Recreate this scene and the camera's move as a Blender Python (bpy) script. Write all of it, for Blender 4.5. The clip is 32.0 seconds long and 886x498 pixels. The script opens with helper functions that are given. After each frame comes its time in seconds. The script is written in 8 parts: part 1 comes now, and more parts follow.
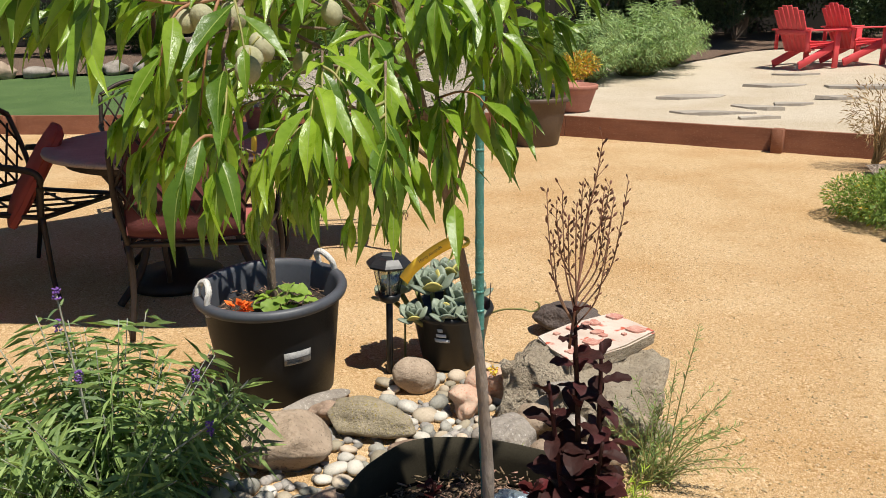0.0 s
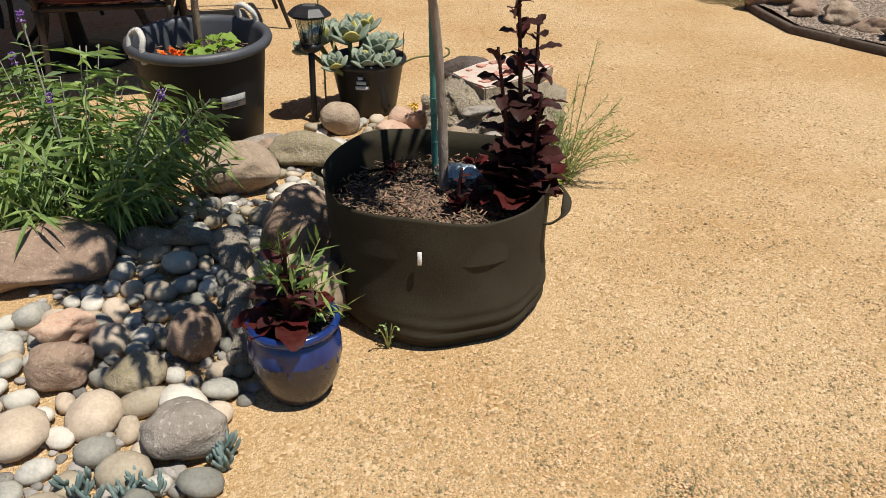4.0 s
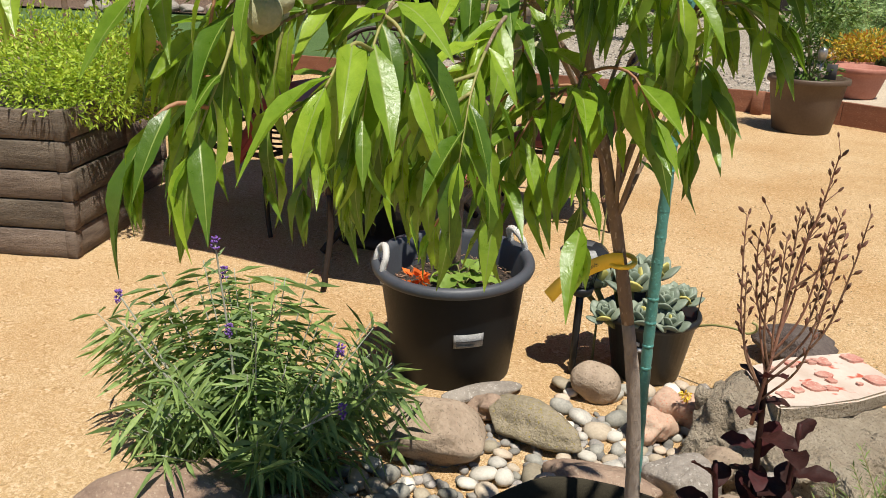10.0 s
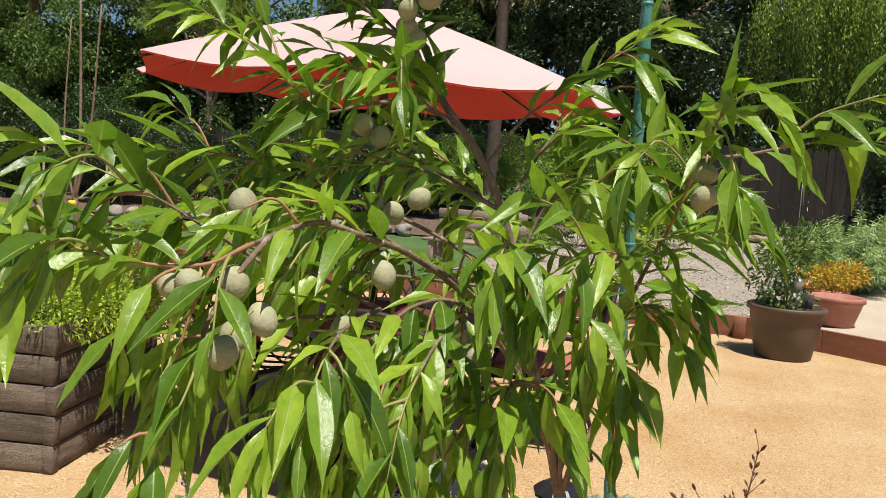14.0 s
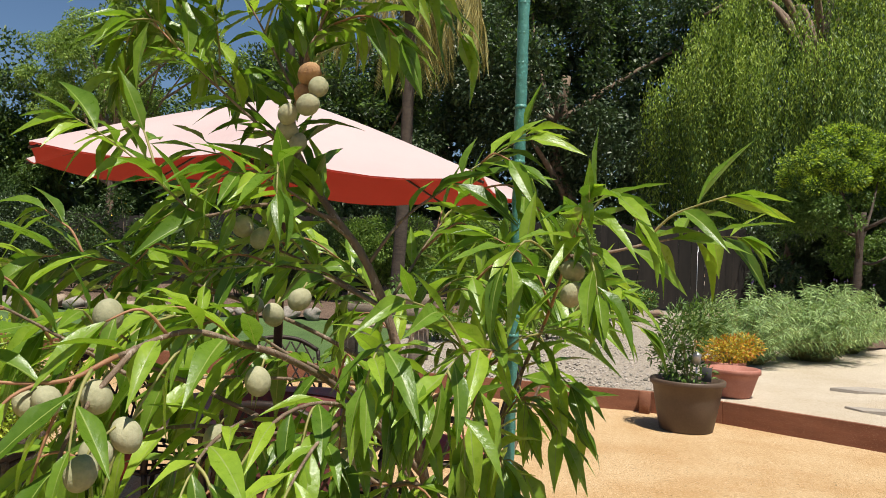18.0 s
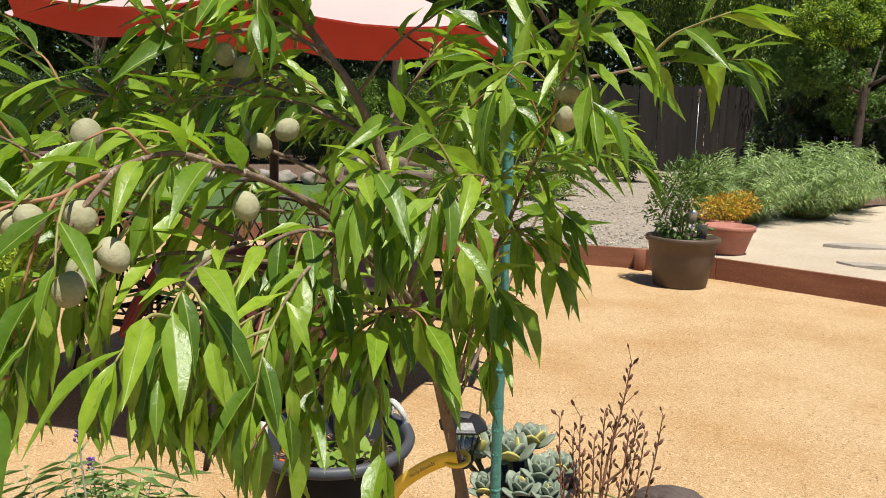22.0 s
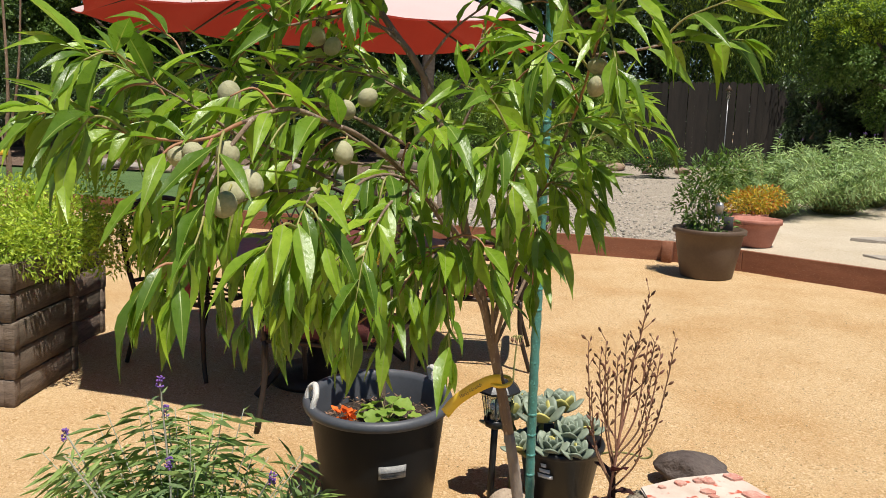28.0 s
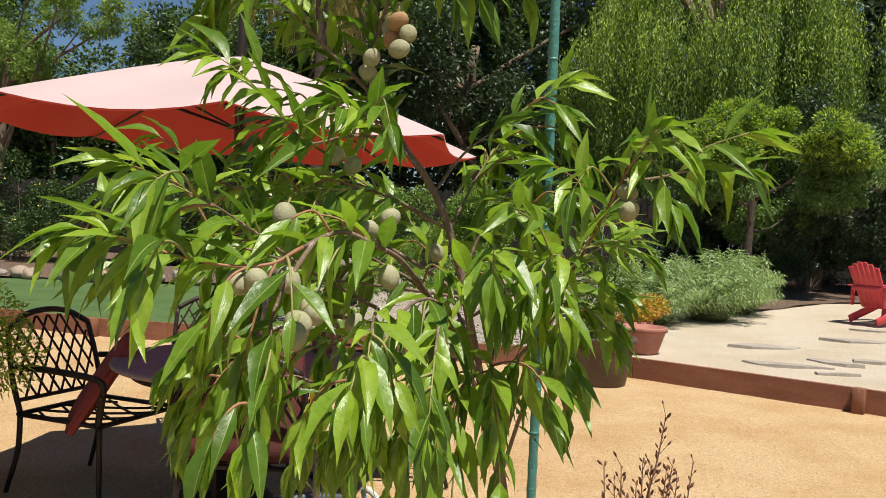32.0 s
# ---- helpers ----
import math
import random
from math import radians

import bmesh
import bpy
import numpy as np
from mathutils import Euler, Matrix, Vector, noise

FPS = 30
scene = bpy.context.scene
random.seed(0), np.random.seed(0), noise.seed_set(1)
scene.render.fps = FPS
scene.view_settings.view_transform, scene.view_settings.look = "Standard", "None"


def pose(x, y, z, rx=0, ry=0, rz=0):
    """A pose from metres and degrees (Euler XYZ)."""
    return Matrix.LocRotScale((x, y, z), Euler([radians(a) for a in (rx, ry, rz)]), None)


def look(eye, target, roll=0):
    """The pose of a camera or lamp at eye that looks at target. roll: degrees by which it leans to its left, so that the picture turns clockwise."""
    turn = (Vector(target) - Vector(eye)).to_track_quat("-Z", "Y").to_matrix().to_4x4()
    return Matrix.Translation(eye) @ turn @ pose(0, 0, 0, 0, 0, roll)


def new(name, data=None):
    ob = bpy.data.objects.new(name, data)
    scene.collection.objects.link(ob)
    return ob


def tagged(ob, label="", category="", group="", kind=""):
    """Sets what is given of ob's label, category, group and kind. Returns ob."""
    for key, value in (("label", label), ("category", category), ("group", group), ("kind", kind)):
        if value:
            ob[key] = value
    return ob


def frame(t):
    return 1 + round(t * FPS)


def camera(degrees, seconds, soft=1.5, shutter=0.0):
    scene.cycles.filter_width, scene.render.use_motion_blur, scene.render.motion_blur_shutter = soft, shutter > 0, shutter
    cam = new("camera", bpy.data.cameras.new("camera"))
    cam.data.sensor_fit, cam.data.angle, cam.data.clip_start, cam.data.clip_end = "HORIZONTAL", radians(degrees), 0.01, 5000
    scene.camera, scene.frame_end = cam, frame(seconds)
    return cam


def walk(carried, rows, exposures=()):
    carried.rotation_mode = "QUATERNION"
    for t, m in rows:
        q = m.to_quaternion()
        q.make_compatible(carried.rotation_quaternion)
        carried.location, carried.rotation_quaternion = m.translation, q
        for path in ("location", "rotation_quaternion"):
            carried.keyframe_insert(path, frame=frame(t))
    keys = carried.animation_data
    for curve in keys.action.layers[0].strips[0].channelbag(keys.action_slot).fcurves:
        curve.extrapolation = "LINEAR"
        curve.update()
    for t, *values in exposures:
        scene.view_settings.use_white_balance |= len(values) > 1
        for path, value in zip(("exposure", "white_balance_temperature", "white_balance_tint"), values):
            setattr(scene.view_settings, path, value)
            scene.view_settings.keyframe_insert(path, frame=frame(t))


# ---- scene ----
cam = camera(56.8, 32.0, soft=0.9)
PATH = [
    (0, (0.166, 0.056, 1.353), (-0.023, 1.963, 0.782), -0.9),
    (0.5, (0.091, -0.044, 1.323), (0.059, 1.862, 0.718), -1.1),
    (1, (-0.003, -0.133, 1.277), (0.104, 1.737, 0.576), -0.4),
    (1.5, (-0.029, -0.248, 1.253), (0.123, 1.596, 0.493), 0.3),
    (2, (-0.037, -0.363, 1.222), (0.107, 1.463, 0.42), -0.3),
    (2.5, (-0.053, -0.387, 1.194), (0.1, 1.417, 0.344), -0.2),
    (3, (-0.052, -0.4, 1.177), (0.093, 1.385, 0.287), -0.1),
    (3.5, (-0.052, -0.395, 1.171), (0.088, 1.372, 0.244), -0.0),
    (5.5, (-0.076, -0.294, 1.16), (0.07, 1.44, 0.174), 0.1),
    (6, (-0.097, -0.193, 1.182), (0.09, 1.562, 0.24), 0.9),
    (6.5, (-0.117, -0.114, 1.209), (0.08, 1.662, 0.311), 1.0),
    (7, (-0.061, -0.044, 1.214), (0.035, 1.741, 0.317), 0.6),
    (7.5, (0.087, 0.033, 1.209), (-0.005, 1.81, 0.296), 0.8),
    (8, (0.153, 0.107, 1.214), (-0.009, 1.882, 0.307), 2.3),
    (8.5, (0.161, 0.226, 1.227), (-0.058, 2.016, 0.361), 3.2),
    (9, (0.17, 0.324, 1.249), (-0.2, 2.111, 0.43), 2.2),
    (9.5, (0.208, 0.372, 1.291), (-0.384, 2.126, 0.535), 1.3),
    (10, (0.25, 0.392, 1.33), (-0.492, 2.127, 0.668), 1.7),
    (10.5, (0.28, 0.411, 1.361), (-0.483, 2.162, 0.769), 2.4),
    (11, (0.293, 0.419, 1.39), (-0.475, 2.191, 0.869), 3.0),
    (11.5, (0.314, 0.415, 1.414), (-0.478, 2.197, 0.971), 3.0),
    (12, (0.323, 0.407, 1.419), (-0.457, 2.205, 1.024), 3.1),
    (12.5, (0.331, 0.394, 1.431), (-0.437, 2.208, 1.085), 3.2),
    (13, (0.33, 0.375, 1.44), (-0.444, 2.198, 1.164), 2.9),
    (13.5, (0.326, 0.361, 1.447), (-0.463, 2.185, 1.22), 3.1),
    (14, (0.326, 0.345, 1.456), (-0.465, 2.173, 1.275), 3.5),
    (14.5, (0.331, 0.343, 1.464), (-0.451, 2.18, 1.349), 3.3),
    (15, (0.339, 0.344, 1.46), (-0.416, 2.196, 1.412), 2.2),
    (15.5, (0.346, 0.343, 1.467), (-0.381, 2.206, 1.457), 2.1),
    (17.5, (0.372, 0.34, 1.485), (-0.244, 2.242, 1.544), 2.4),
    (18, (0.367, 0.346, 1.482), (-0.235, 2.253, 1.508), 2.4),
    (18.5, (0.364, 0.359, 1.481), (-0.227, 2.269, 1.484), 2.7),
    (19, (0.365, 0.38, 1.478), (-0.223, 2.292, 1.453), 2.5),
    (19.5, (0.367, 0.382, 1.474), (-0.224, 2.292, 1.417), 2.1),
    (20, (0.371, 0.372, 1.466), (-0.196, 2.287, 1.357), 2.3),
    (20.5, (0.379, 0.377, 1.459), (-0.16, 2.295, 1.288), 2.3),
    (21, (0.384, 0.375, 1.448), (-0.156, 2.288, 1.226), 2.0),
    (21.5, (0.373, 0.368, 1.44), (-0.185, 2.27, 1.169), 2.1),
    (22, (0.37, 0.366, 1.436), (-0.209, 2.257, 1.135), 1.8),
    (22.5, (0.348, 0.362, 1.436), (-0.284, 2.237, 1.14), 2.3),
    (23, (0.294, 0.332, 1.434), (-0.389, 2.19, 1.149), 2.5),
    (23.5, (0.227, 0.312, 1.437), (-0.449, 2.174, 1.155), 2.5),
    (24, (0.178, 0.275, 1.434), (-0.443, 2.156, 1.157), 1.5),
    (24.5, (0.158, 0.262, 1.428), (-0.44, 2.148, 1.132), 1.3),
    (26.5, (0.288, 0.212, 1.419), (-0.339, 2.025, 1.106), 2.7),
    (27, (0.374, 0.191, 1.404), (-0.295, 1.998, 1.092), 2.8),
    (27.5, (0.405, 0.166, 1.395), (-0.252, 1.981, 1.087), 2.6),
    (28, (0.408, 0.128, 1.390), (-0.224, 1.970, 1.088), 1.9),
    (28.5, (0.416, 0.130, 1.381), (-0.162, 1.986, 1.055), 1.2),
    (29, (0.428, 0.127, 1.374), (-0.127, 1.991, 1.016), 2.0),
    (29.5, (0.424, 0.135, 1.375), (-0.136, 2.000, 1.006), 2.0),
    (30, (0.410, 0.141, 1.381), (-0.175, 2.012, 1.035), 1.8),
    (30.5, (0.371, 0.141, 1.393), (-0.196, 2.037, 1.099), 2.9),
    (31, (0.284, 0.154, 1.400), (-0.214, 2.085, 1.183), 2.9),
    (31.5, (0.199, 0.150, 1.417), (-0.214, 2.115, 1.283), 2.8),
    (32, (0.180, 0.109, 1.403), (-0.188, 2.084, 1.366), 2.6),
]
walk(cam, [(t, look(eye, target, roll)) for t, eye, target, roll in PATH],
     [(0, 0.40), (1.5, 0.36), (3, 0.27), (6, 0.30), (8.5, 0.38), (10, 0.42), (20, 0.48), (32, 0.42)])

# ---- world, sun, exposure ----
SUN_FROM = Vector((0.29, -0.26, 1.0)).normalized()
world = bpy.data.worlds.new("sky")
scene.world = world
world.use_nodes = True
_sky = world.node_tree.nodes.new("ShaderNodeTexSky")
_sky.sky_type, _sky.sun_disc = "NISHITA", False
_sky.sun_elevation = math.asin(SUN_FROM.z)
_sky.sun_rotation = math.atan2(SUN_FROM.x, SUN_FROM.y)
_sky.air_density, _sky.dust_density, _sky.ozone_density = 1.0, 0.0, 6.0
world.node_tree.nodes["Background"].inputs[1].default_value = 0.056
world.node_tree.links.new(_sky.outputs[0], world.node_tree.nodes["Background"].inputs[0])
sun = new("sun", bpy.data.lights.new("sun", "SUN"))
sun.data.energy, sun.data.angle, sun.data.color = 5.0, radians(0.55), (1.0, 0.95, 0.86)
sun.matrix_world = look(SUN_FROM * 30, (0, 0, 0))


# ---- materials ----
def mat(name, c1, c2, rough=0.8, big=3.0, fine=60.0, bump=0.3, bump_scale=None, metal=0.0, spec=0.4, rnd=0.0, island=0.0,
        c3=None, dist=0.01, translucent=0.0, coat=0.0, stretch=(1, 1, 1), local=False):
    """A surface of two colours mixed by a broad and a fine noise, with relief; c3: specks; rnd, island: spread of brightness from piece to piece."""
    m = bpy.data.materials.new(name)
    m.use_nodes = True
    nt = m.node_tree
    N, L = nt.nodes, nt.links
    b = N["Principled BSDF"]
    out = N["Material Output"]
    if local:
        tc = N.new("ShaderNodeTexCoord").outputs["Object"]
    else:
        tc = N.new("ShaderNodeNewGeometry").outputs["Position"]
    mp = N.new("ShaderNodeMapping")
    mp.inputs["Scale"].default_value = stretch
    L.new(tc, mp.inputs[0])

    def nz(scale, detail=4, rough_=0.6):
        n = N.new("ShaderNodeTexNoise")
        n.inputs["Scale"].default_value, n.inputs["Detail"].default_value = scale, detail
        n.inputs["Roughness"].default_value = rough_
        L.new(mp.outputs[0], n.inputs["Vector"])
        return n.outputs["Fac"]

    def math_(op, a, v):
        n = N.new("ShaderNodeMath")
        n.operation = op
        L.new(a, n.inputs[0])
        if isinstance(v, (int, float)):
            n.inputs[1].default_value = v
        else:
            L.new(v, n.inputs[1])
        return n.outputs[0]

    def ramp(f, lo, hi):
        n = N.new("ShaderNodeMapRange")
        n.inputs["From Min"].default_value, n.inputs["From Max"].default_value = lo, hi
        L.new(f, n.inputs[0])
        return n.outputs[0]

    def mix(f, a, c, kind="MIX"):
        n = N.new("ShaderNodeMix")
        n.data_type, n.blend_type = "RGBA", kind
        if isinstance(f, (int, float)):
            n.inputs[0].default_value = f
        else:
            L.new(f, n.inputs[0])
        for s, v in ((n.inputs[6], a), (n.inputs[7], c)):
            if isinstance(v, tuple):
                s.default_value = (*v, 1)
            else:
                L.new(v, s)
        return n.outputs[2]

    nb, nf = nz(big), nz(fine)
    f = ramp(math_("ADD", math_("MULTIPLY", nb, 0.6), math_("MULTIPLY", nf, 0.4)), 0.36, 0.64)
    col = mix(f, c1, c2)
    if c3:
        col = mix(ramp(nz(fine * 1.7, 2), 0.60, 0.68), col, c3)
    if rnd or island:
        r = N.new("ShaderNodeObjectInfo").outputs["Random"] if rnd else N.new("ShaderNodeNewGeometry").outputs["Random Per Island"]
        k = rnd or island
        hs = N.new("ShaderNodeHueSaturation")
        mr = N.new("ShaderNodeMapRange")
        mr.inputs["To Min"].default_value, mr.inputs["To Max"].default_value = 1 - k, 1 + k
        L.new(r, mr.inputs[0])
        L.new(mr.outputs[0], hs.inputs["Value"])
        m2 = N.new("ShaderNodeMapRange")
        m2.inputs["To Min"].default_value, m2.inputs["To Max"].default_value = 0.5 + 0.035 * k, 0.5 - 0.035 * k
        L.new(r, m2.inputs[0])
        L.new(m2.outputs[0], hs.inputs["Hue"])
        L.new(col, hs.inputs["Color"])
        col = hs.outputs[0]
    L.new(col, b.inputs["Base Color"])
    rr = N.new("ShaderNodeMapRange")
    rr.inputs["To Min"].default_value, rr.inputs["To Max"].default_value = max(0, rough - 0.1), min(1, rough + 0.1)
    L.new(nf, rr.inputs[0])
    L.new(rr.outputs[0], b.inputs["Roughness"])
    b.inputs["Metallic"].default_value = metal
    b.inputs["Specular IOR Level"].default_value = spec
    b.inputs["Coat Weight"].default_value = coat
    if bump:
        bp = N.new("ShaderNodeBump")
        bp.inputs["Strength"].default_value, bp.inputs["Distance"].default_value = bump, dist
        h = nz(bump_scale or fine, 5, 0.65)
        L.new(math_("ADD", h, math_("MULTIPLY", nb, 0.5)), bp.inputs["Height"])
        L.new(bp.outputs[0], b.inputs["Normal"])
    if translucent:
        t = N.new("ShaderNodeBsdfTranslucent")
        L.new(mix(0.5, col, mix(1.0, col, (1.0, 1.15, 0.25), "MULTIPLY")) if translucent > 0 else col, t.inputs[0])
        ms = N.new("ShaderNodeMixShader")
        ms.inputs[0].default_value = abs(translucent)
        L.new(b.outputs[0], ms.inputs[1])
        L.new(t.outputs[0], ms.inputs[2])
        L.new(ms.outputs[0], out.inputs[0])
    return m


def pebbly(name, base, tones, scale, bump=0.6, dist=0.006, rough=0.9, broad=None, fine2=3.1):
    """Loose grit: cells of several tones at two sizes, each a small mound, over broad drifts of colour."""
    m = bpy.data.materials.new(name)
    m.use_nodes = True
    nt = m.node_tree
    N, L = nt.nodes, nt.links
    b = N["Principled BSDF"]
    pos = N.new("ShaderNodeNewGeometry").outputs["Position"]
    v1, v2 = N.new("ShaderNodeTexVoronoi"), N.new("ShaderNodeTexVoronoi")
    v1.inputs["Scale"].default_value, v2.inputs["Scale"].default_value = scale, scale * fine2
    n1, n2 = N.new("ShaderNodeTexNoise"), N.new("ShaderNodeTexNoise")
    n1.inputs["Scale"].default_value, n1.inputs["Detail"].default_value = 1.3, 6
    n2.inputs["Scale"].default_value, n2.inputs["Detail"].default_value = 14, 5
    for n in (v1, v2, n1, n2):
        L.new(pos, n.inputs["Vector"])

    def cr(src, stops):
        r = N.new("ShaderNodeValToRGB")
        while len(r.color_ramp.elements) < len(stops):
            r.color_ramp.elements.new(0.5)
        for e, (p, c) in zip(r.color_ramp.elements, stops):
            e.position, e.color = p, (*c, 1)
        L.new(src, r.inputs[0])
        return r.outputs[0]

    def mx(kind, f, a, c):
        n = N.new("ShaderNodeMix")
        n.data_type, n.blend_type = "RGBA", kind
        if isinstance(f, (int, float)):
            n.inputs[0].default_value = f
        else:
            L.new(f, n.inputs[0])
        for s, v in ((n.inputs[6], a), (n.inputs[7], c)):
            if isinstance(v, tuple):
                s.default_value = (*v, 1)
            else:
                L.new(v, s)
        return n.outputs[2]

    sep = N.new("ShaderNodeSeparateColor")
    L.new(v1.outputs["Color"], sep.inputs[0])
    sep2 = N.new("ShaderNodeSeparateColor")
    L.new(v2.outputs["Color"], sep2.inputs[0])
    k = len(tones)
    stones = cr(sep.outputs[0], [(i / max(1, k - 1), c) for i, c in enumerate(tones)])
    small = cr(sep2.outputs[1], [(i / max(1, k - 1), c) for i, c in enumerate(tones)])
    pick = N.new("ShaderNodeMapRange")
    pick.inputs["From Min"].default_value, pick.inputs["From Max"].default_value = 0.42, 0.62
    L.new(n2.outputs["Fac"], pick.inputs[0])
    col = mx("MIX", pick.outputs[0], small, stones)
    col = mx("MIX", 0.15, col, base)
    if broad:
        col = mx("MIX", cr(n1.outputs["Fac"], [(0.40, (0, 0, 0)), (0.66, (1, 1, 1))]), col, mx("MULTIPLY", 1.0, col, broad))
    L.new(col, b.inputs["Base Color"])
    b.inputs["Roughness"].default_value = rough
    b.inputs["Specular IOR Level"].default_value = 0.2
    bp = N.new("ShaderNodeBump")
    bp.inputs["Strength"].default_value, bp.inputs["Distance"].default_value = bump, dist
    ad = N.new("ShaderNodeMath")
    ad.operation = "MULTIPLY_ADD"
    ad.inputs[1].default_value = -1.0
    L.new(v1.outputs["Distance"], ad.inputs[0])
    mn = N.new("ShaderNodeMath")
    mn.operation = "MULTIPLY_ADD"
    mn.inputs[1].default_value = -0.6
    L.new(v2.outputs["Distance"], mn.inputs[0])
    L.new(n2.outputs["Fac"], mn.inputs[2])
    L.new(mn.outputs[0], ad.inputs[2])
    L.new(ad.outputs[0], bp.inputs["Height"])
    L.new(bp.outputs[0], b.inputs["Normal"])
    return m


M = {}
M["gravel"] = pebbly("tan_gravel", (0.53, 0.345, 0.165), [(0.32, 0.20, 0.09), (0.50, 0.33, 0.157), (0.60, 0.41, 0.215), (0.80, 0.62, 0.41), (0.43, 0.265, 0.112)], 125, 0.85, 0.006, broad=(0.87, 0.79, 0.68))
M["sand"] = pebbly("pale_sand", (0.58, 0.49, 0.37), [(0.47, 0.385, 0.275), (0.60, 0.51, 0.39), (0.66, 0.58, 0.465), (0.54, 0.45, 0.335)], 60, 0.9, 0.012, broad=(0.9, 0.87, 0.82))
M["grit"] = pebbly("grey_gravel", (0.36, 0.305, 0.24), [(0.15, 0.125, 0.10), (0.40, 0.34, 0.27), (0.54, 0.47, 0.385), (0.28, 0.225, 0.17)], 34, 1.0, 0.02)
M["mulch"] = pebbly("wood_mulch", (0.14, 0.09, 0.065), [(0.05, 0.03, 0.022), (0.20, 0.13, 0.09), (0.34, 0.24, 0.17), (0.10, 0.06, 0.045)], 60, 1.0, 0.02, fine2=2.2)
M["lawn"] = mat("lawn_green", (0.065, 0.125, 0.03), (0.11, 0.18, 0.05), 0.9, 1.5, 300, 0.8, 400, dist=0.02)
M["soil"] = mat("dark_soil", (0.035, 0.024, 0.018), (0.09, 0.06, 0.042), 0.95, 20, 160, 1.0, 160, dist=0.02, c3=(0.22, 0.16, 0.11))
M["redwood"] = mat("red_brown_boards", (0.17, 0.062, 0.032), (0.27, 0.11, 0.06), 0.8, 2.0, 40, 0.4, 60, stretch=(1, 1, 5), c3=(0.33, 0.18, 0.11))
M["greywood"] = mat("weathered_boards", (0.19, 0.145, 0.105), (0.34, 0.28, 0.215), 0.85, 4, 40, 0.6, 50, stretch=(1, 1, 6), rnd=0.15, c3=(0.15, 0.11, 0.08))
M["planterwood"] = mat("old_planter_boards", (0.088, 0.064, 0.046), (0.225, 0.175, 0.132), 0.9, 5, 45, 0.8, 50, stretch=(1, 1, 7), rnd=0.25, c3=(0.05, 0.035, 0.025))
# near-black boards: the trees' shade over the fence is put into the colour
M["fencewood"] = mat("shade_toned_old_fence", (0.014, 0.0115, 0.0095), (0.031, 0.025, 0.020), 0.9, 2, 20, 0.5, 40, stretch=(4, 4, 0.5), rnd=0.25)
M["edgewood"] = mat("weathered_edging", (0.055, 0.038, 0.028), (0.12, 0.088, 0.066), 0.9, 4, 40, 0.5, 40, rnd=0.2)
M["bag"] = mat("black_felt", (0.024, 0.020, 0.012), (0.045, 0.038, 0.024), 0.8, 4, 200, 0.35, 300, dist=0.004, spec=0.2)
M["tub"] = mat("charcoal_plastic", (0.009, 0.0098, 0.0108), (0.014, 0.0150, 0.0162), 0.5, 6, 120, 0.12, 200, spec=0.2)
M["tubrim"] = mat("grey_plastic_rim", (0.048, 0.052, 0.060), (0.068, 0.072, 0.082), 0.5, 8, 120, 0.1, 200, spec=0.5)
M["black"] = mat("black_plastic", (0.012, 0.012, 0.013), (0.022, 0.022, 0.023), 0.4, 8, 100, 0.08, 150)
M["rope"] = mat("white_rope", (0.66, 0.63, 0.57), (0.78, 0.75, 0.70), 0.9, 40, 300, 0.8, 350)
M["white"] = mat("white_label", (0.66, 0.65, 0.62), (0.76, 0.75, 0.73), 0.6, 30, 200, 0.05)
M["oldlabel"] = mat("worn_label", (0.16, 0.16, 0.155), (0.40, 0.39, 0.375), 0.7, 40, 200, 0.1)
M["ink"] = mat("label_print", (0.05, 0.05, 0.05), (0.08, 0.08, 0.08), 0.6, 30, 200, 0.0)
M["terracotta"] = mat("terracotta", (0.33, 0.125, 0.085), (0.42, 0.185, 0.135), 0.75, 7, 60, 0.2, 120)
M["brownpot"] = mat("brown_glazed_pot", (0.075, 0.048, 0.032), (0.11, 0.075, 0.052), 0.5, 5, 60, 0.15, 90)
M["iron"] = mat("dark_bronze_metal", (0.022, 0.016, 0.013), (0.045, 0.032, 0.025), 0.5, 12, 120, 0.2, 200, metal=0.4)
M["tabletop"] = mat("stone_tabletop", (0.20, 0.15, 0.135), (0.30, 0.235, 0.21), 0.55, 9, 70, 0.1, 90, c3=(0.13, 0.1, 0.1))
M["cushion"] = mat("brick_red_cushion", (0.27, 0.050, 0.036), (0.34, 0.070, 0.050), 0.9, 5, 200, 0.3, 400)
M["cushion_faded"] = mat("faded_red_cushion", (0.30, 0.085, 0.070), (0.37, 0.12, 0.10), 0.9, 5, 200, 0.3, 400)
M["cushion_dark"] = mat("dark_maroon_cushion", (0.085, 0.022, 0.018), (0.125, 0.034, 0.028), 0.9, 5, 120, 0.4, 150)
M["umbrella_red"] = mat("red_canvas", (0.52, 0.062, 0.04), (0.58, 0.08, 0.055), 0.85, 2, 300, 0.15, 500, translucent=-0.5)
M["canvas"] = mat("sun_faded_canvas", (0.62, 0.485, 0.465), (0.68, 0.56, 0.535), 0.85, 1.5, 300, 0.15, 500, translucent=-0.3)
M["redchair"] = mat("red_painted_plastic", (0.62, 0.055, 0.065), (0.70, 0.085, 0.09), 0.5, 4, 80, 0.1, 120)
M["stake"] = mat("green_coated_steel", (0.050, 0.185, 0.160), (0.075, 0.245, 0.215), 0.45, 10, 120, 0.3, 90, spec=0.5, c3=(0.10, 0.32, 0.28))
M["bark"] = mat("young_bark", (0.13, 0.085, 0.055), (0.25, 0.18, 0.125), 0.85, 18, 90, 0.7, 120, stretch=(1, 1, 0.35), c3=(0.36, 0.29, 0.23))
